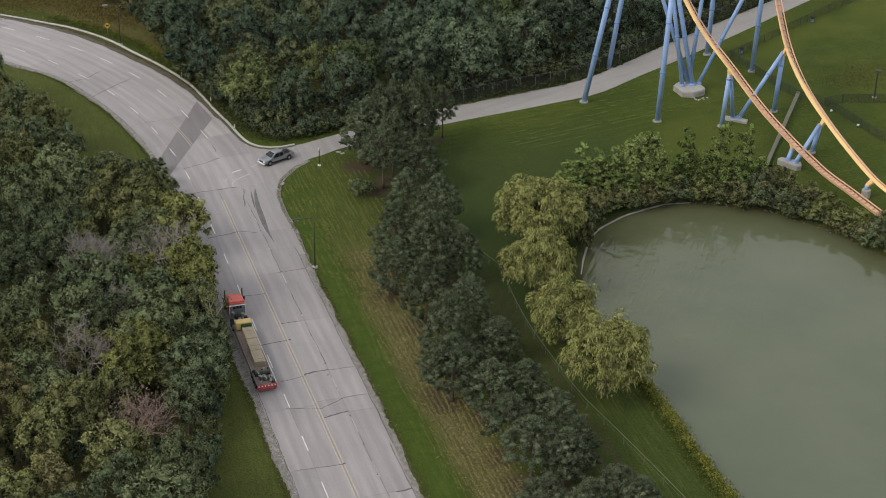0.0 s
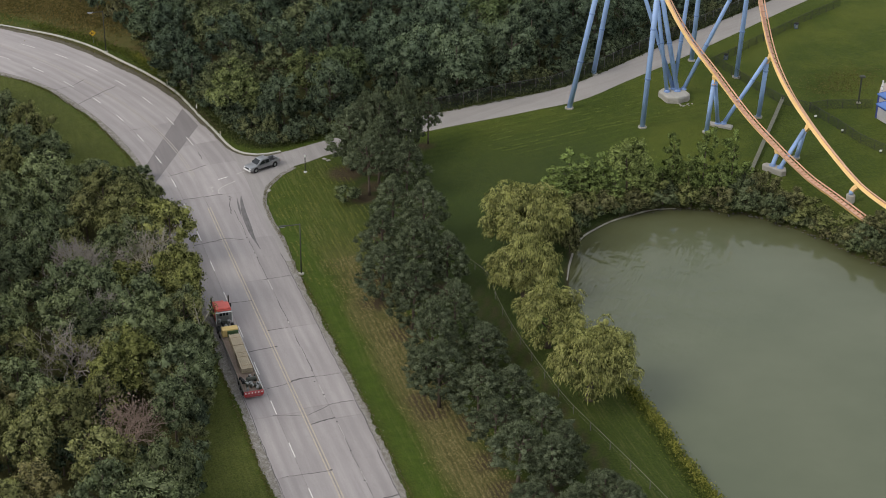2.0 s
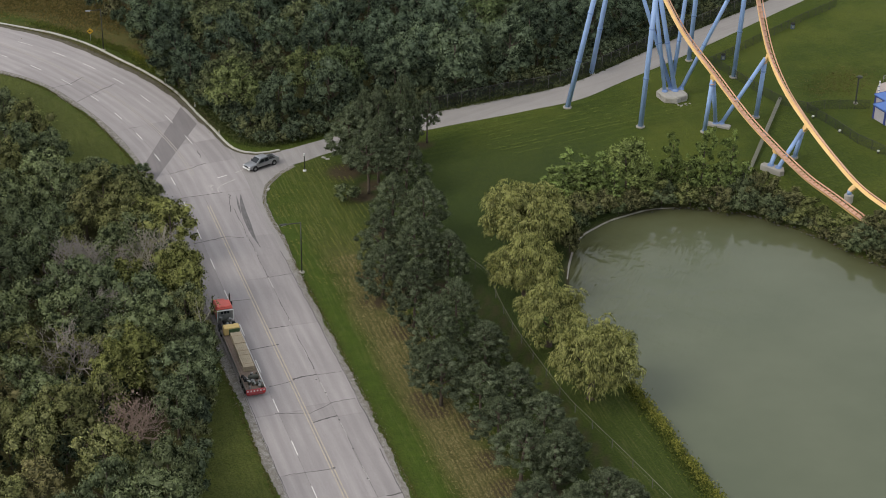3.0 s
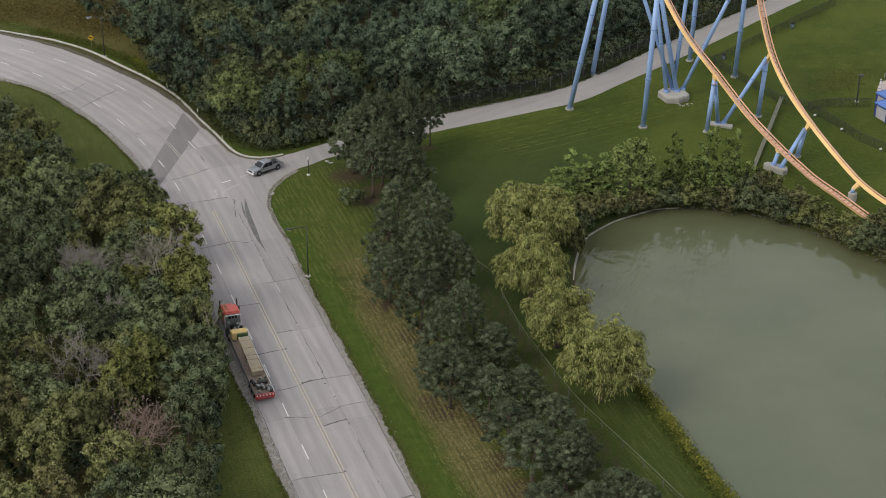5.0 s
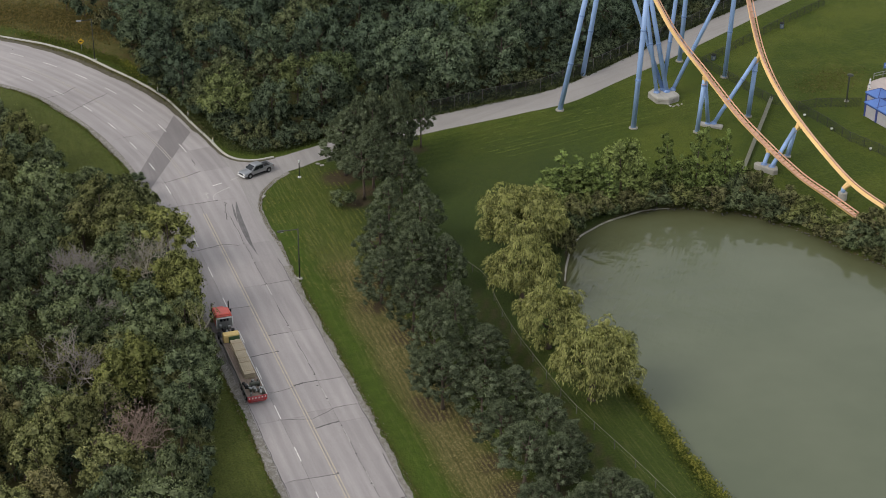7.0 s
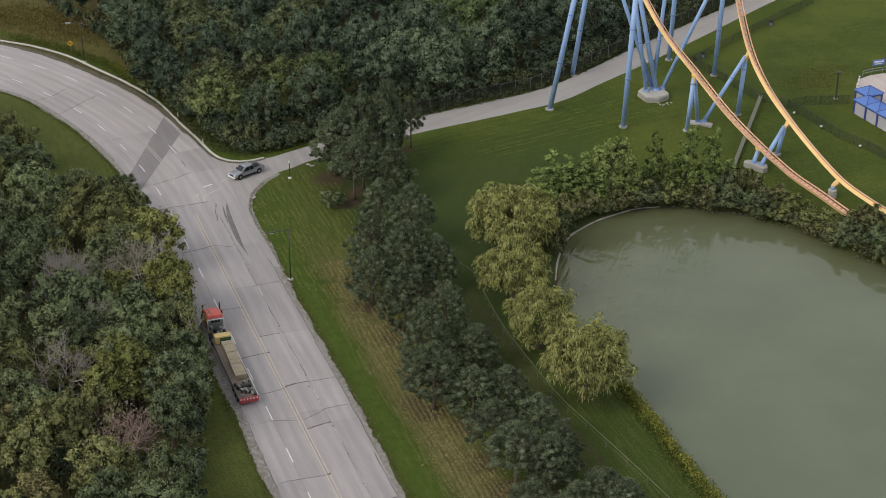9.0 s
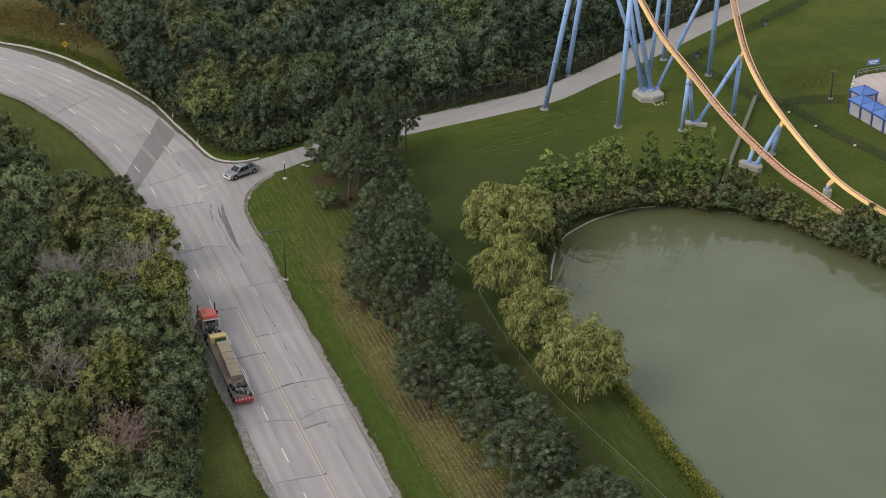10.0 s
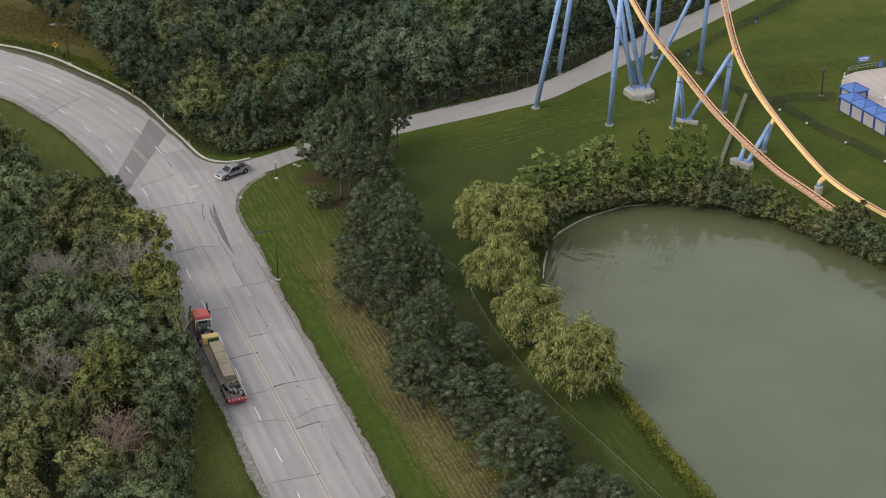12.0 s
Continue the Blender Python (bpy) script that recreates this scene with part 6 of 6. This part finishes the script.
fence("tall chain-link fence between the lane and the wood", [(-3, 278.2), (3.0, 281.6), (13.2, 287.4), (21.5, 291.2), (30.3, 299.3), (45, 315.4), (58, 329.3), (70, 341.5)], 2.5, 2.9, paint=FENCE_POST)
fence("dark chain-link fence across the coaster lawn", [(52.0, 303.0), (56.2, 307.3), (61.0, 312.9), (68.0, 320.7), (74.7, 328.3), (84, 338)], 1.7, 2.6)
fence("dark chain-link fence below the coaster track", [(53.3, 303.8), (60.2, 289.2), (62.5, 285.1), (66.8, 281.8), (70.2, 283.2), (78.4, 283.4)], 1.7, 2.6)
fence("dark chain-link fence running down to the pond", [(66.8, 281.5), (70.3, 274.4), (72.8, 268.1), (76.5, 263.1), (80.2, 256.1), (88, 242)], 1.7, 2.6)

TAN_WIRE = plain("pale_rope_rail", (0.27, 0.255, 0.19), 0.8, 0, 0.2, 2)
ob = thing("rope_fence", "low fence with dark posts and a pale top rope", "fence", "", (0, 0, 0))
rope = smooth_line([(3.6, 225.5, 1.15), (8.0, 218.6, 1.15), (9.4, 211.1, 1.15), (11.1, 203.7, 1.15), (13.1, 197.1, 1.15), (16.9, 186.0, 1.15), (19.4, 180.5, 1.15), (23.5, 172.2, 1.15), (27.9, 162.9, 1.15), (32, 154, 1.15)], 1.5)
part("rope", Geo().tube(rope, 0.03, 5), TAN_WIRE, ob)
part("lower_wire", Geo().tube([q - Vector((0, 0, 0.55)) for q in rope], 0.01, 4), TAN_WIRE, ob)
post = mesh_of("post", Geo().tube([(0, 0, -0.2), (0, 0, 1.2)], [0.06, 0.05], 6), FENCE_POST)
for q in rope[::3]:
    part("post", post, None, ob).location = (q.x, q.y, 0)

# ---- coaster lawn: bins, floodlights, old beam ----
BIN_BLUE = plain("blue_grey_bin_paint", (0.1, 0.14, 0.2), 0.6, 0, 0.25, 2)
for x, y in ((55.7, 306.9), (72.3, 324.4)):
    ob = thing("litter_bin", "dark blue-grey litter bin on the lawn", "bin", "litter bins", (x, y, 0))
    part("body", Geo().tube([(0, 0, 0), (0, 0, 0.95)], [0.4, 0.43], 10), BIN_BLUE, ob, smooth=False)
    part("lid", Geo().tube([(0, 0, 0.95), (0, 0, 1.15), (0, 0, 1.25)], [0.47, 0.42, 0.2], 10), BLACK, ob, "dark domed lid")
    part("panel", Geo().box((0, -0.43, 0.5), (0.4, 0.05, 0.5)), STEEL, ob, "pale notice panel")
for x, y in ((67.3, 278.8), (70.7, 272.6), (75.4, 264.1), (80.0, 256.1)):
    ob = thing("floodlight", "small white box floodlight on the grass", "floodlight", "floodlights on the grass", (x, y, 0), 20)
    part("housing", Geo().box((0, 0, 0.42), (0.45, 0.32, 0.3), 0.3, 0.05), WHITE, ob)
    part("stand", Geo().box((0, 0, 0.12), (0.2, 0.2, 0.28)), DARK_STEEL, ob)
WOOD = plain("weathered_grey_timber", (0.25, 0.25, 0.19), 0.9, 0, 0.35, 3)
ob = thing("timber_beam", "long weathered grey timber chute lying on the bank", "beam", "", (0, 0, 0))
a, b = Vector((62.8, 286.0, 0.9)), Vector((51.5, 253.6, 0.35))
d = (b - a).normalized()
sd = Vector((-d.y, d.x, 0))
for off in (-0.2, 0.0, 0.2):
    part("plank", Geo().tube([a + sd * off, b + sd * off], 0.135, 4), WOOD, ob)
for i in range(5):
    q = a.lerp(b, (i + 0.5) / 5)
    part("prop", Geo().box((q.x, q.y, q.z / 2 - 0.1), (0.14, 0.14, q.z + 0.1)), WOOD, ob)

# ---- booths and terrace ----
ROOF_BLUE = plain("bright_blue_roof", (0.1, 0.2, 0.52), 0.45, 0, 0.15, 0.7)
TRIM_BLUE = plain("deep_blue_trim", (0.035, 0.06, 0.24), 0.5, 0, 0.2, 1)
SHUTTER = plain("pale_grey_shutter", (0.43, 0.42, 0.44), 0.6, 0, 0.15, 0.8)
TERRACE = concrete_mat("pinkish_terrace_paving", (0.5, 0.43, 0.4), 0.4)
tagged(part("terrace", Geo().prism([(81.3, 291.0), (80.9, 287), (82, 280), (86, 270), (90, 258), (125, 262), (125, 306), (98, 301), (92, 299.3), (88.5, 298.2), (85.6, 297.2), (83.4, 295.6), (82.0, 293.3)], -0.2, 0.06), TERRACE), "pinkish paved terrace behind the booths", "terrace", kind="structure")


def booth(at, turn, label):
    """A game booth: blue corner posts, pale roller shutters, a pyramid roof."""
    ob = thing("booth", label, "booth", "blue-roofed booths", at, turn)
    w, h = 3.15, 2.5
    for x in (0, w):
        for y in (0, w):
            part("corner_post", Geo().box((x, y, h / 2), (0.34, 0.34, h)), TRIM_BLUE, ob)
    for x, y, sx, sy in ((w / 2, 0, w - 0.34, 0.12), (w / 2, w, w - 0.34, 0.12), (0, w / 2, 0.12, w - 0.34), (w, w / 2, 0.12, w - 0.34)):
        sh = part("shutter", Geo().box((x, y, 1.1), (sx, sy, 2.2)), SHUTTER, ob, "pale grey roller shutter")
        for k in range(5):
            part("slat", Geo().box((x, y, 0.3 + k * 0.42), (sx + (0.03 if sx < sy else 0), sy + (0.03 if sy < sx else 0), 0.05)), SHUTTER, sh)
        part("fascia", Geo().box((x, y, 2.36), (sx, 0.2 if sy < sx else sy, 0.3) if sy < sx else (0.2, sy, 0.3)), TRIM_BLUE, ob)
    e = 0.3
    g = Geo().add([(-e, -e, h), (w + e, -e, h), (w + e, w + e, h), (-e, w + e, h), (-e, -e, h + 0.18), (w + e, -e, h + 0.18), (w + e, w + e, h + 0.18), (-e, w + e, h + 0.18), (w / 2, w / 2, h + 1.25)],
                  [(3, 2, 1, 0), (0, 1, 5, 4), (1, 2, 6, 5), (2, 3, 7, 6), (3, 0, 4, 7), (4, 5, 8), (5, 6, 8), (6, 7, 8), (7, 4, 8)])
    roof = part("roof", g, ROOF_BLUE, ob, "bright blue pyramid roof")
    for cx, cy in ((-e, -e), (w + e, -e), (w + e, w + e), (-e, w + e)):
        part("hip", Geo().tube([(cx, cy, h + 0.19), (w / 2, w / 2, h + 1.27)], 0.06, 5), TRIM_BLUE, roof)
    return ob


first = booth((78.1, 279.2, 0), math.degrees(math.atan2(-2.95, 1.25)), "blue-roofed game booth with pale shutters")
for i in range(1, 6):
    copy_thing(first, pose(78.1 + 1.27 * i, 279.2 - 2.98 * i, 0, 0, 0, math.degrees(math.atan2(-2.95, 1.25))))
copy_thing(first, pose(79.4, 283.8, 0, 0, 0, math.degrees(math.atan2(-2.95, 1.25))))

ob = thing("notice_board", "blue notice board on two posts by the terrace", "sign", "", (87.4, 299.0, 0), 18)
board = part("board", Geo().box((0, 0, 1.9), (2.6, 0.12, 1.1), 0, 0.03), ROOF_BLUE, ob)
part("lettering_bar", Geo().box((0, -0.07, 2.05), (2.0, 0.02, 0.28)), WHITE, board, "pale unreadable lettering bar")
part("lettering_bar", Geo().box((0, -0.07, 1.65), (1.5, 0.02, 0.16)), WHITE, board, "pale unreadable lettering bar")
for x in (-1.0, 1.0):
    part("post", Geo().box((x, 0.06, 0.75), (0.12, 0.12, 1.5)), DARK_STEEL, ob)
ob = thing("terrace_rail", "grey metal rail at the terrace's edge", "railing", "", (0, 0, 0))
rail = [(84.0, 296.8), (86.0, 297.9), (88.2, 298.7), (90.0, 299.3)]
for z in (0.55, 1.05):
    part("bar", Geo().tube([(x, y, z) for x, y in rail], 0.06, 6), STEEL, ob)
for x, y in rail:
    part("post", Geo().tube([(x, y, 0), (x, y, 1.1)], 0.07, 6), STEEL, ob)
for x, y in ((82.0, 292.2), (81.6, 290.3), (82.7, 294.3)):
    ob = thing("bollard", "white round bollard at the terrace's edge", "bollard", "white bollards", (x, y, 0))
    part("post", Geo().tube([(0, 0, 0), (0, 0, 0.95), (0, 0, 1.08)], [0.16, 0.16, 0.08], 10), WHITE, ob)
    part("band", Geo().tube([(0, 0, 0.75), (0, 0, 0.85)], 0.17, 10), TRIM_BLUE, ob)
ob = thing("litter_bin", "blue litter bin beside the terrace", "bin", "litter bins", (91.0, 299.9, 0))
part("body", Geo().tube([(0, 0, 0), (0, 0, 1.0)], [0.42, 0.45], 10), ROOF_BLUE, ob)
part("lid", Geo().tube([(0, 0, 1.0), (0, 0, 1.2)], [0.48, 0.25], 10), TRIM_BLUE, ob)


def chair(at, turn):
    ob = thing("patio_chair", "white metal chair on the terrace", "chair", "white chairs on the terrace", at, turn)
    part("seat", Geo().box((0, 0, 0.46), (0.5, 0.5, 0.06), 0, 0.02), WHITE, ob)
    part("backrest", Geo().box((0, 0.24, 0.75), (0.5, 0.05, 0.5), 0, 0.02), WHITE, ob)
    for x in (-0.21, 0.21):
        for y in (-0.21, 0.21):
            part("leg", Geo().box((x, y, 0.22), (0.05, 0.05, 0.44)), WHITE, ob)
    return ob


seat = chair((86.5, 283.4, 0.06), 20)
for x, y, a in ((87.6, 283.0, 90), (88.4, 281.8, 200), (87.0, 281.6, 310), (89.8, 283.9, 60), (90.6, 282.5, 150), (91.6, 280.0, 0), (89.9, 279.4, 250)):
    copy_thing(seat, pose(x, y, 0.06, 0, 0, a))
for x, y in ((87.4, 282.4), (90.4, 280.8)):
    ob = thing("patio_table", "round white table on the terrace", "table", "white tables on the terrace", (x, y, 0.06))
    part("tabletop", Geo().tube([(0, 0, 0.7), (0, 0, 0.75)], 0.6, 16), WHITE, ob)
    part("column", Geo().tube([(0, 0, 0), (0, 0, 0.04), (0, 0, 0.08), (0, 0, 0.7)], [0.35, 0.35, 0.07, 0.06], 8), WHITE, ob)

# ---- vehicles ----
RED = plain("red_cab_paint", (0.68, 0.12, 0.09), 0.4, 0, 0.15, 1)
RED_WHITE = plain("red_bumper_paint", (0.42, 0.075, 0.08), 0.5, 0, 0.25, 3)
TIMBER = plain("sawn_pale_timber", (0.37, 0.315, 0.225), 0.85, 0, 0.2, 1.2)
TIMBER_EDGE = plain("timber_gap_brown", (0.27, 0.2, 0.12), 0.9, 0, 0.2, 1.2)
DECK = plain("brown_deck_boards", (0.2, 0.155, 0.125), 0.9, 0, 0.35, 1.5)
CRATE = plain("faded_yellow_tarp", (0.66, 0.49, 0.2), 0.8, 0, 0.2, 1)
GREEN_TARP = plain("dark_green_tarp", (0.055, 0.1, 0.04), 0.7, 0, 0.25, 1)
SILVER = plain("silver_car_paint", (0.4, 0.41, 0.43), 0.34, 0.7, 0.08, 1)
GLASS = plain("dark_car_glass", (0.02, 0.024, 0.028), 0.08, 0, 0.1, 1)
LAMP_RED = plain("red_lamp_lens", (0.5, 0.02, 0.02), 0.3, 0, 0.1, 1)


def wheel(name, x, y, r, w, parent):
    """A wheel whose axle lies across the vehicle's length."""
    hub = part(name, Geo().tube([(x, y - w / 2 - 0.01, r), (x, y + w / 2 + 0.01, r)], r * 0.55, 12), STEEL, parent)
    part("tyre", Geo().tube([(x, y - w / 2, r), (x, y - w / 2 + 0.05, r), (x, y + w / 2 - 0.05, r), (x, y + w / 2, r)], [r * 0.86, r, r, r * 0.86], 14), BLACK, hub)
    return hub


tail = road_at(17.6, -5.2)
truck = thing("flatbed_truck", "flatbed truck with a red cab, loaded with sawn timber", "truck", "", (*tail, 0.04), math.degrees(math.atan2(0.953, -0.305)))
part("deck_frame", Geo().box((8.0, 0.85, 0.95), (15.8, 0.22, 0.4)).box((8.0, -0.85, 0.95), (15.8, 0.22, 0.4)), DARK_STEEL, truck)
for k in range(9):
    part("deck_board", Geo().box((8.0, -1.12 + k * 0.28, 1.2), (15.8, 0.262, 0.07)), DECK, truck)
for y in (-1.27, 1.27):
    part("side_rail", Geo().box((8.0, y, 1.19), (15.8, 0.09, 0.16)), WHITE if y < 0 else DARK_STEEL, truck)
bump = part("rear_bumper", Geo().box((-0.06, 0, 0.98), (0.16, 2.55, 0.62), 0, 0.04), RED_WHITE, truck, "red and white striped rear bumper")
for k in range(6):
    part("stripe", Geo().box((-0.15, -1.05 + k * 0.42, 1.08), (0.02, 0.16, 0.2)), WHITE, bump)
for y in (-1.05, 1.05):
    part("tail_lamp", Geo().box((-0.16, y, 0.8), (0.04, 0.3, 0.16)), LAMP_RED, bump)
part("under_guard", Geo().box((-0.02, 0, 0.5), (0.1, 2.3, 0.14)), RED_WHITE, truck)
for x in (1.4, 2.7, 4.0):
    for y in (-1.0, 1.0):
        wheel("wheel", x, y, 0.5, 0.5, truck)
for x in (16.4, 17.7, 22.6):
    for y in (-1.0, 1.0):
        wheel("wheel", x, y, 0.52, 0.45, truck)
# loading ramps and chains folded at the tail
rng = random.Random(3)
for k in range(3):
    part("folded_ramp", Geo().box((1.1 + 0.5 * k, -0.75 + 0.75 * k * 0.9, 1.36 + 0.08 * k), (1.5, 0.34, 0.1), 0.25 * k - 0.2), STEEL, truck, "grey folded loading ramp")
for k in range(22):
    x, y = rng.uniform(0.2, 3.7), rng.uniform(-1.05, 1.05)
    part("chain_box", Geo().box((x, y, 1.4), (rng.uniform(0.2, 0.5), rng.uniform(0.15, 0.4), rng.uniform(0.3, 0.6)), rng.uniform(0, 3), 0.04), (DARK_STEEL, STEEL, BLACK)[k % 3], truck)
part("winch", Geo().tube([(2.4, -0.9, 1.6), (2.4, 0.4, 1.6)], 0.28, 10), DARK_STEEL, truck)

timber = thing("timber_stack", "long pale stack of sawn boards strapped on the deck", "timber", "", truck.matrix_basis.translation + Vector((0, 0, 1.24)), math.degrees(math.atan2(0.953, -0.305)))
for b in range(3):
    x0, x1 = 4.45 + b * 3.06, 4.45 + b * 3.06 + 3.04
    for layer in range(3):
        for k in range(6):
            y = -0.85 + k * 0.245 - 0.09 * (b - 1)
            part("board", Geo().box(((x0 + x1) / 2 + rng.uniform(-0.05, 0.05), y, 0.14 + layer * 0.24), (x1 - x0, 0.225, 0.2)), TIMBER, timber)
        part("spacer", Geo().box(((x0 + x1) / 2, -0.24, 0.02 + layer * 0.24), (0.1, 1.4, 0.035)), TIMBER_EDGE, timber)
for x in (5.2, 7.5, 8.6, 10.6, 12.6):
    part("strap", Geo().box((x, -0.24, 0.75), (0.05, 1.5, 0.02)).box((x, -1.0, 0.38), (0.05, 0.02, 0.74)).box((x, 0.52, 0.38), (0.05, 0.02, 0.74)), TIMBER_EDGE, timber)
part("front_crate", Geo().box((14.75, 0, 0.57), (1.1, 2.15, 1.1), 0, 0.05), CRATE, timber, "yellow tarpaulin-covered crate")
part("tarp", Geo().box((14.13, -0.3, 0.5), (0.14, 1.5, 0.9), 0, 0.04), GREEN_TARP, timber, "dark green tarpaulin front")

part("chassis", Geo().box((19.4, 0, 0.95), (7.4, 0.9, 0.3)), DARK_STEEL, truck)
part("fifth_wheel", Geo().tube([(17.0, 0, 1.1), (17.0, 0, 1.2)], 0.55, 12), BLACK, truck)
rack = part("cab_guard", Geo().box((18.55, 0, 2.62), (0.1, 2.3, 0.1)).box((18.55, -1.1, 1.8), (0.1, 0.1, 1.7)).box((18.55, 1.1, 1.8), (0.1, 0.1, 1.7)), WHITE, truck, "pale grey metal cab guard")
for y in (-0.66, -0.22, 0.22, 0.66):
    part("guard_bar", Geo().box((18.55, y, 1.8), (0.07, 0.09, 1.6)), STEEL, rack)
part("sleeper_back", Geo().box((18.9, 0, 1.85), (0.12, 2.2, 1.5), 0, 0.04), STEEL, truck, "dull grey back wall of the cab")
for k, (x, y, z) in enumerate(((17.9, -0.5, 1.5), (17.6, 0.35, 1.4), (18.1, 0.75, 1.7), (17.2, -0.8, 1.35))):
    part("air_hose_box", Geo().box((x, y, z), (0.4, 0.4, 0.5), 0.4 * k, 0.05), BLACK if k % 2 else STEEL, truck)
for y in (-0.95, 0.95):
    part("exhaust_stack", Geo().tube([(21.3, y * 1.25, 0.9), (21.3, y * 1.25, 3.5), (21.2, y * 1.25, 3.65)], 0.1, 8), DARK_STEEL, truck)
for k, (x, y) in enumerate(((19.8, -1.0), (19.8, 1.0), (17.2, 0.0))):
    part("fuel_tank", Geo().tube([(x - 0.4, y, 1.1), (x + 0.4, y, 1.1)], 0.27, 10), STEEL if k else DARK_STEEL, truck)
cab = part("cab", Geo().box((20.1, 0, 1.95), (2.2, 2.3, 1.8), 0, 0.18).box((20.0, 0, 2.85), (1.9, 2.1, 0.3), 0, 0.12), RED, truck)
part("rear_window", Geo().box((18.82, 0, 2.2), (0.04, 1.2, 0.4)), GLASS, cab)
part("windscreen", Geo().box((21.21, 0, 2.3), (0.04, 2.0, 0.7)), GLASS, cab)
part("hood", Geo().box((22.2, 0, 1.5), (2.1, 1.8, 1.0), 0, 0.2), RED, truck)
for y in (-1.22, 1.22):
    part("side_window", Geo().box((20.4, y * 0.955, 2.3), (0.9, 0.04, 0.55)), GLASS, cab)
    part("mirror", Geo().box((21.1, y * 1.13, 2.2), (0.1, 0.25, 0.5)), BLACK, cab)


def loft(rings):
    """A closed body through rings of equal count, capped at both ends."""
    k = len(rings[0])
    fs = [(j * k + i, j * k + (i + 1) % k, j * k + k + (i + 1) % k, j * k + k + i) for j in range(len(rings) - 1) for i in range(k)]
    return Geo().add([p for r in rings for p in r], fs + [tuple(range(k - 1, -1, -1)), tuple(range((len(rings) - 1) * k, len(rings) * k))])


def car_ring(x, half, low, top, crown):
    """A cross-section of a car body: straight sides, rounded shoulders."""
    side = [(half * 0.94, low), (half, low + 0.15), (half, top - 0.22), (half * 0.95, top - 0.06), (half * 0.8, top), (0.0, top + crown)]
    return [(x, y, z) for y, z in side] + [(x, -y, z) for y, z in side[-2::-1]]


def pickup(at, turn):
    """A crew-cab pickup, front towards +x."""
    ob = thing("pickup_truck", "silver crew-cab pickup with a dark open bed", "car", "", at, turn)
    body = part("body", loft([car_ring(x, w, lo, z, c) for x, w, lo, z, c in ((-1.12, 0.99, 0.42, 1.12, 0.0), (-0.6, 0.99, 0.4, 1.13, 0.0), (0.9, 0.99, 0.4, 1.13, 0.02), (1.35, 0.99, 0.42, 1.12, 0.03), (2.3, 0.98, 0.42, 1.06, 0.04), (2.75, 0.94, 0.42, 1.0, 0.03), (2.92, 0.86, 0.45, 0.9, 0.0))]), SILVER, ob, smooth=False)
    for y in (-0.9, 0.9):
        part("bed_side", loft([[(x, y + dy, z) for dy, z in ((-0.09, 0.45), (0.09, 0.45), (0.09, 1.12), (0.05, 1.2), (-0.05, 1.2), (-0.09, 1.12))] for x in (-2.95, -1.12)]), SILVER, ob)
    part("bed", Geo().box((-2.02, 0, 0.72), (1.8, 1.62, 0.1)).box((-1.16, 0, 0.95), (0.06, 1.62, 0.4)), BLACK, ob, "black bed liner")
    part("tailgate", Geo().box((-2.93, 0, 0.85), (0.1, 1.66, 0.66), 0, 0.03), SILVER, ob)
    part("toolbox", Geo().box((-1.36, 0, 1.12), (0.45, 1.56, 0.26), 0, 0.03), BLACK, ob)
    part("rear_bumper", Geo().box((-3.02, 0, 0.52), (0.16, 1.8, 0.2), 0, 0.04), STEEL, ob)
    cabin = part("cabin", loft([car_ring(x, w, 1.0, z, c) for x, w, z, c in ((-1.14, 0.9, 1.16, 0.0), (-0.98, 0.84, 1.72, 0.02), (-0.75, 0.8, 1.86, 0.03), (0.35, 0.8, 1.88, 0.03), (0.62, 0.82, 1.8, 0.03), (1.5, 0.92, 1.16, 0.0))]), SILVER, ob)
    part("windscreen", Geo().add([(1.47, -0.78, 1.22), (1.47, 0.78, 1.22), (0.72, 0.66, 1.78), (0.72, -0.66, 1.78)], [(0, 1, 2, 3)]), GLASS, cabin)
    part("rear_window", Geo().add([(-1.15, -0.68, 1.24), (-1.15, 0.68, 1.24), (-1.02, 0.62, 1.66), (-1.02, -0.62, 1.66)], [(3, 2, 1, 0)]), GLASS, cabin)
    for s in (-1, 1):
        for x0, x1, x2, x3 in ((-0.92, -0.12, -0.12, -0.86), (-0.02, 1.12, 0.5, -0.02)):
            pane = [(x, (y + d) * s, z) for d in (0.0, -0.04) for x, y, z in ((x0, 0.96, 1.14), (x1, 0.96, 1.14), (x2, 0.86, 1.68), (x3, 0.86, 1.68))]
            part("side_window", Geo().add(pane, [(0, 1, 2, 3), (7, 6, 5, 4)] + [(i, i + 4, (i + 1) % 4 + 4, (i + 1) % 4) for i in range(4)]), GLASS, cabin)
        part("headlight", Geo().box((2.86, 0.7 * s, 0.84), (0.14, 0.34, 0.2), 0, 0.04), WHITE, body)
        part("tail_light", Geo().box((-2.98, 0.9 * s, 0.9), (0.06, 0.14, 0.4)), LAMP_RED, body)
        part("mirror", Geo().box((1.05, 1.1 * s, 1.22), (0.12, 0.2, 0.16), 0, 0.03), BLACK, cabin)
        part("sill", Geo().box((0.1, 0.98 * s, 0.4), (2.3, 0.1, 0.1)), BLACK, ob)
        for x in (-1.95, 1.85):
            part("wheel_arch", Geo().tube([(x, 0.93 * s, 0.45), (x, 1.0 * s, 0.45)], 0.5, 14), BLACK, ob, "dark wheel arch")
            wheel("wheel", x, 0.9 * s, 0.41, 0.28, ob)
    part("bumper", Geo().box((2.95, 0, 0.5), (0.18, 1.86, 0.24), 0, 0.05), WHITE, ob, "pale front bumper")
    part("grille", Geo().box((2.91, 0, 0.78), (0.06, 0.95, 0.24)), BLACK, ob)
    return ob


pickup((-27.7, 255.95, 0.04), -138.5)
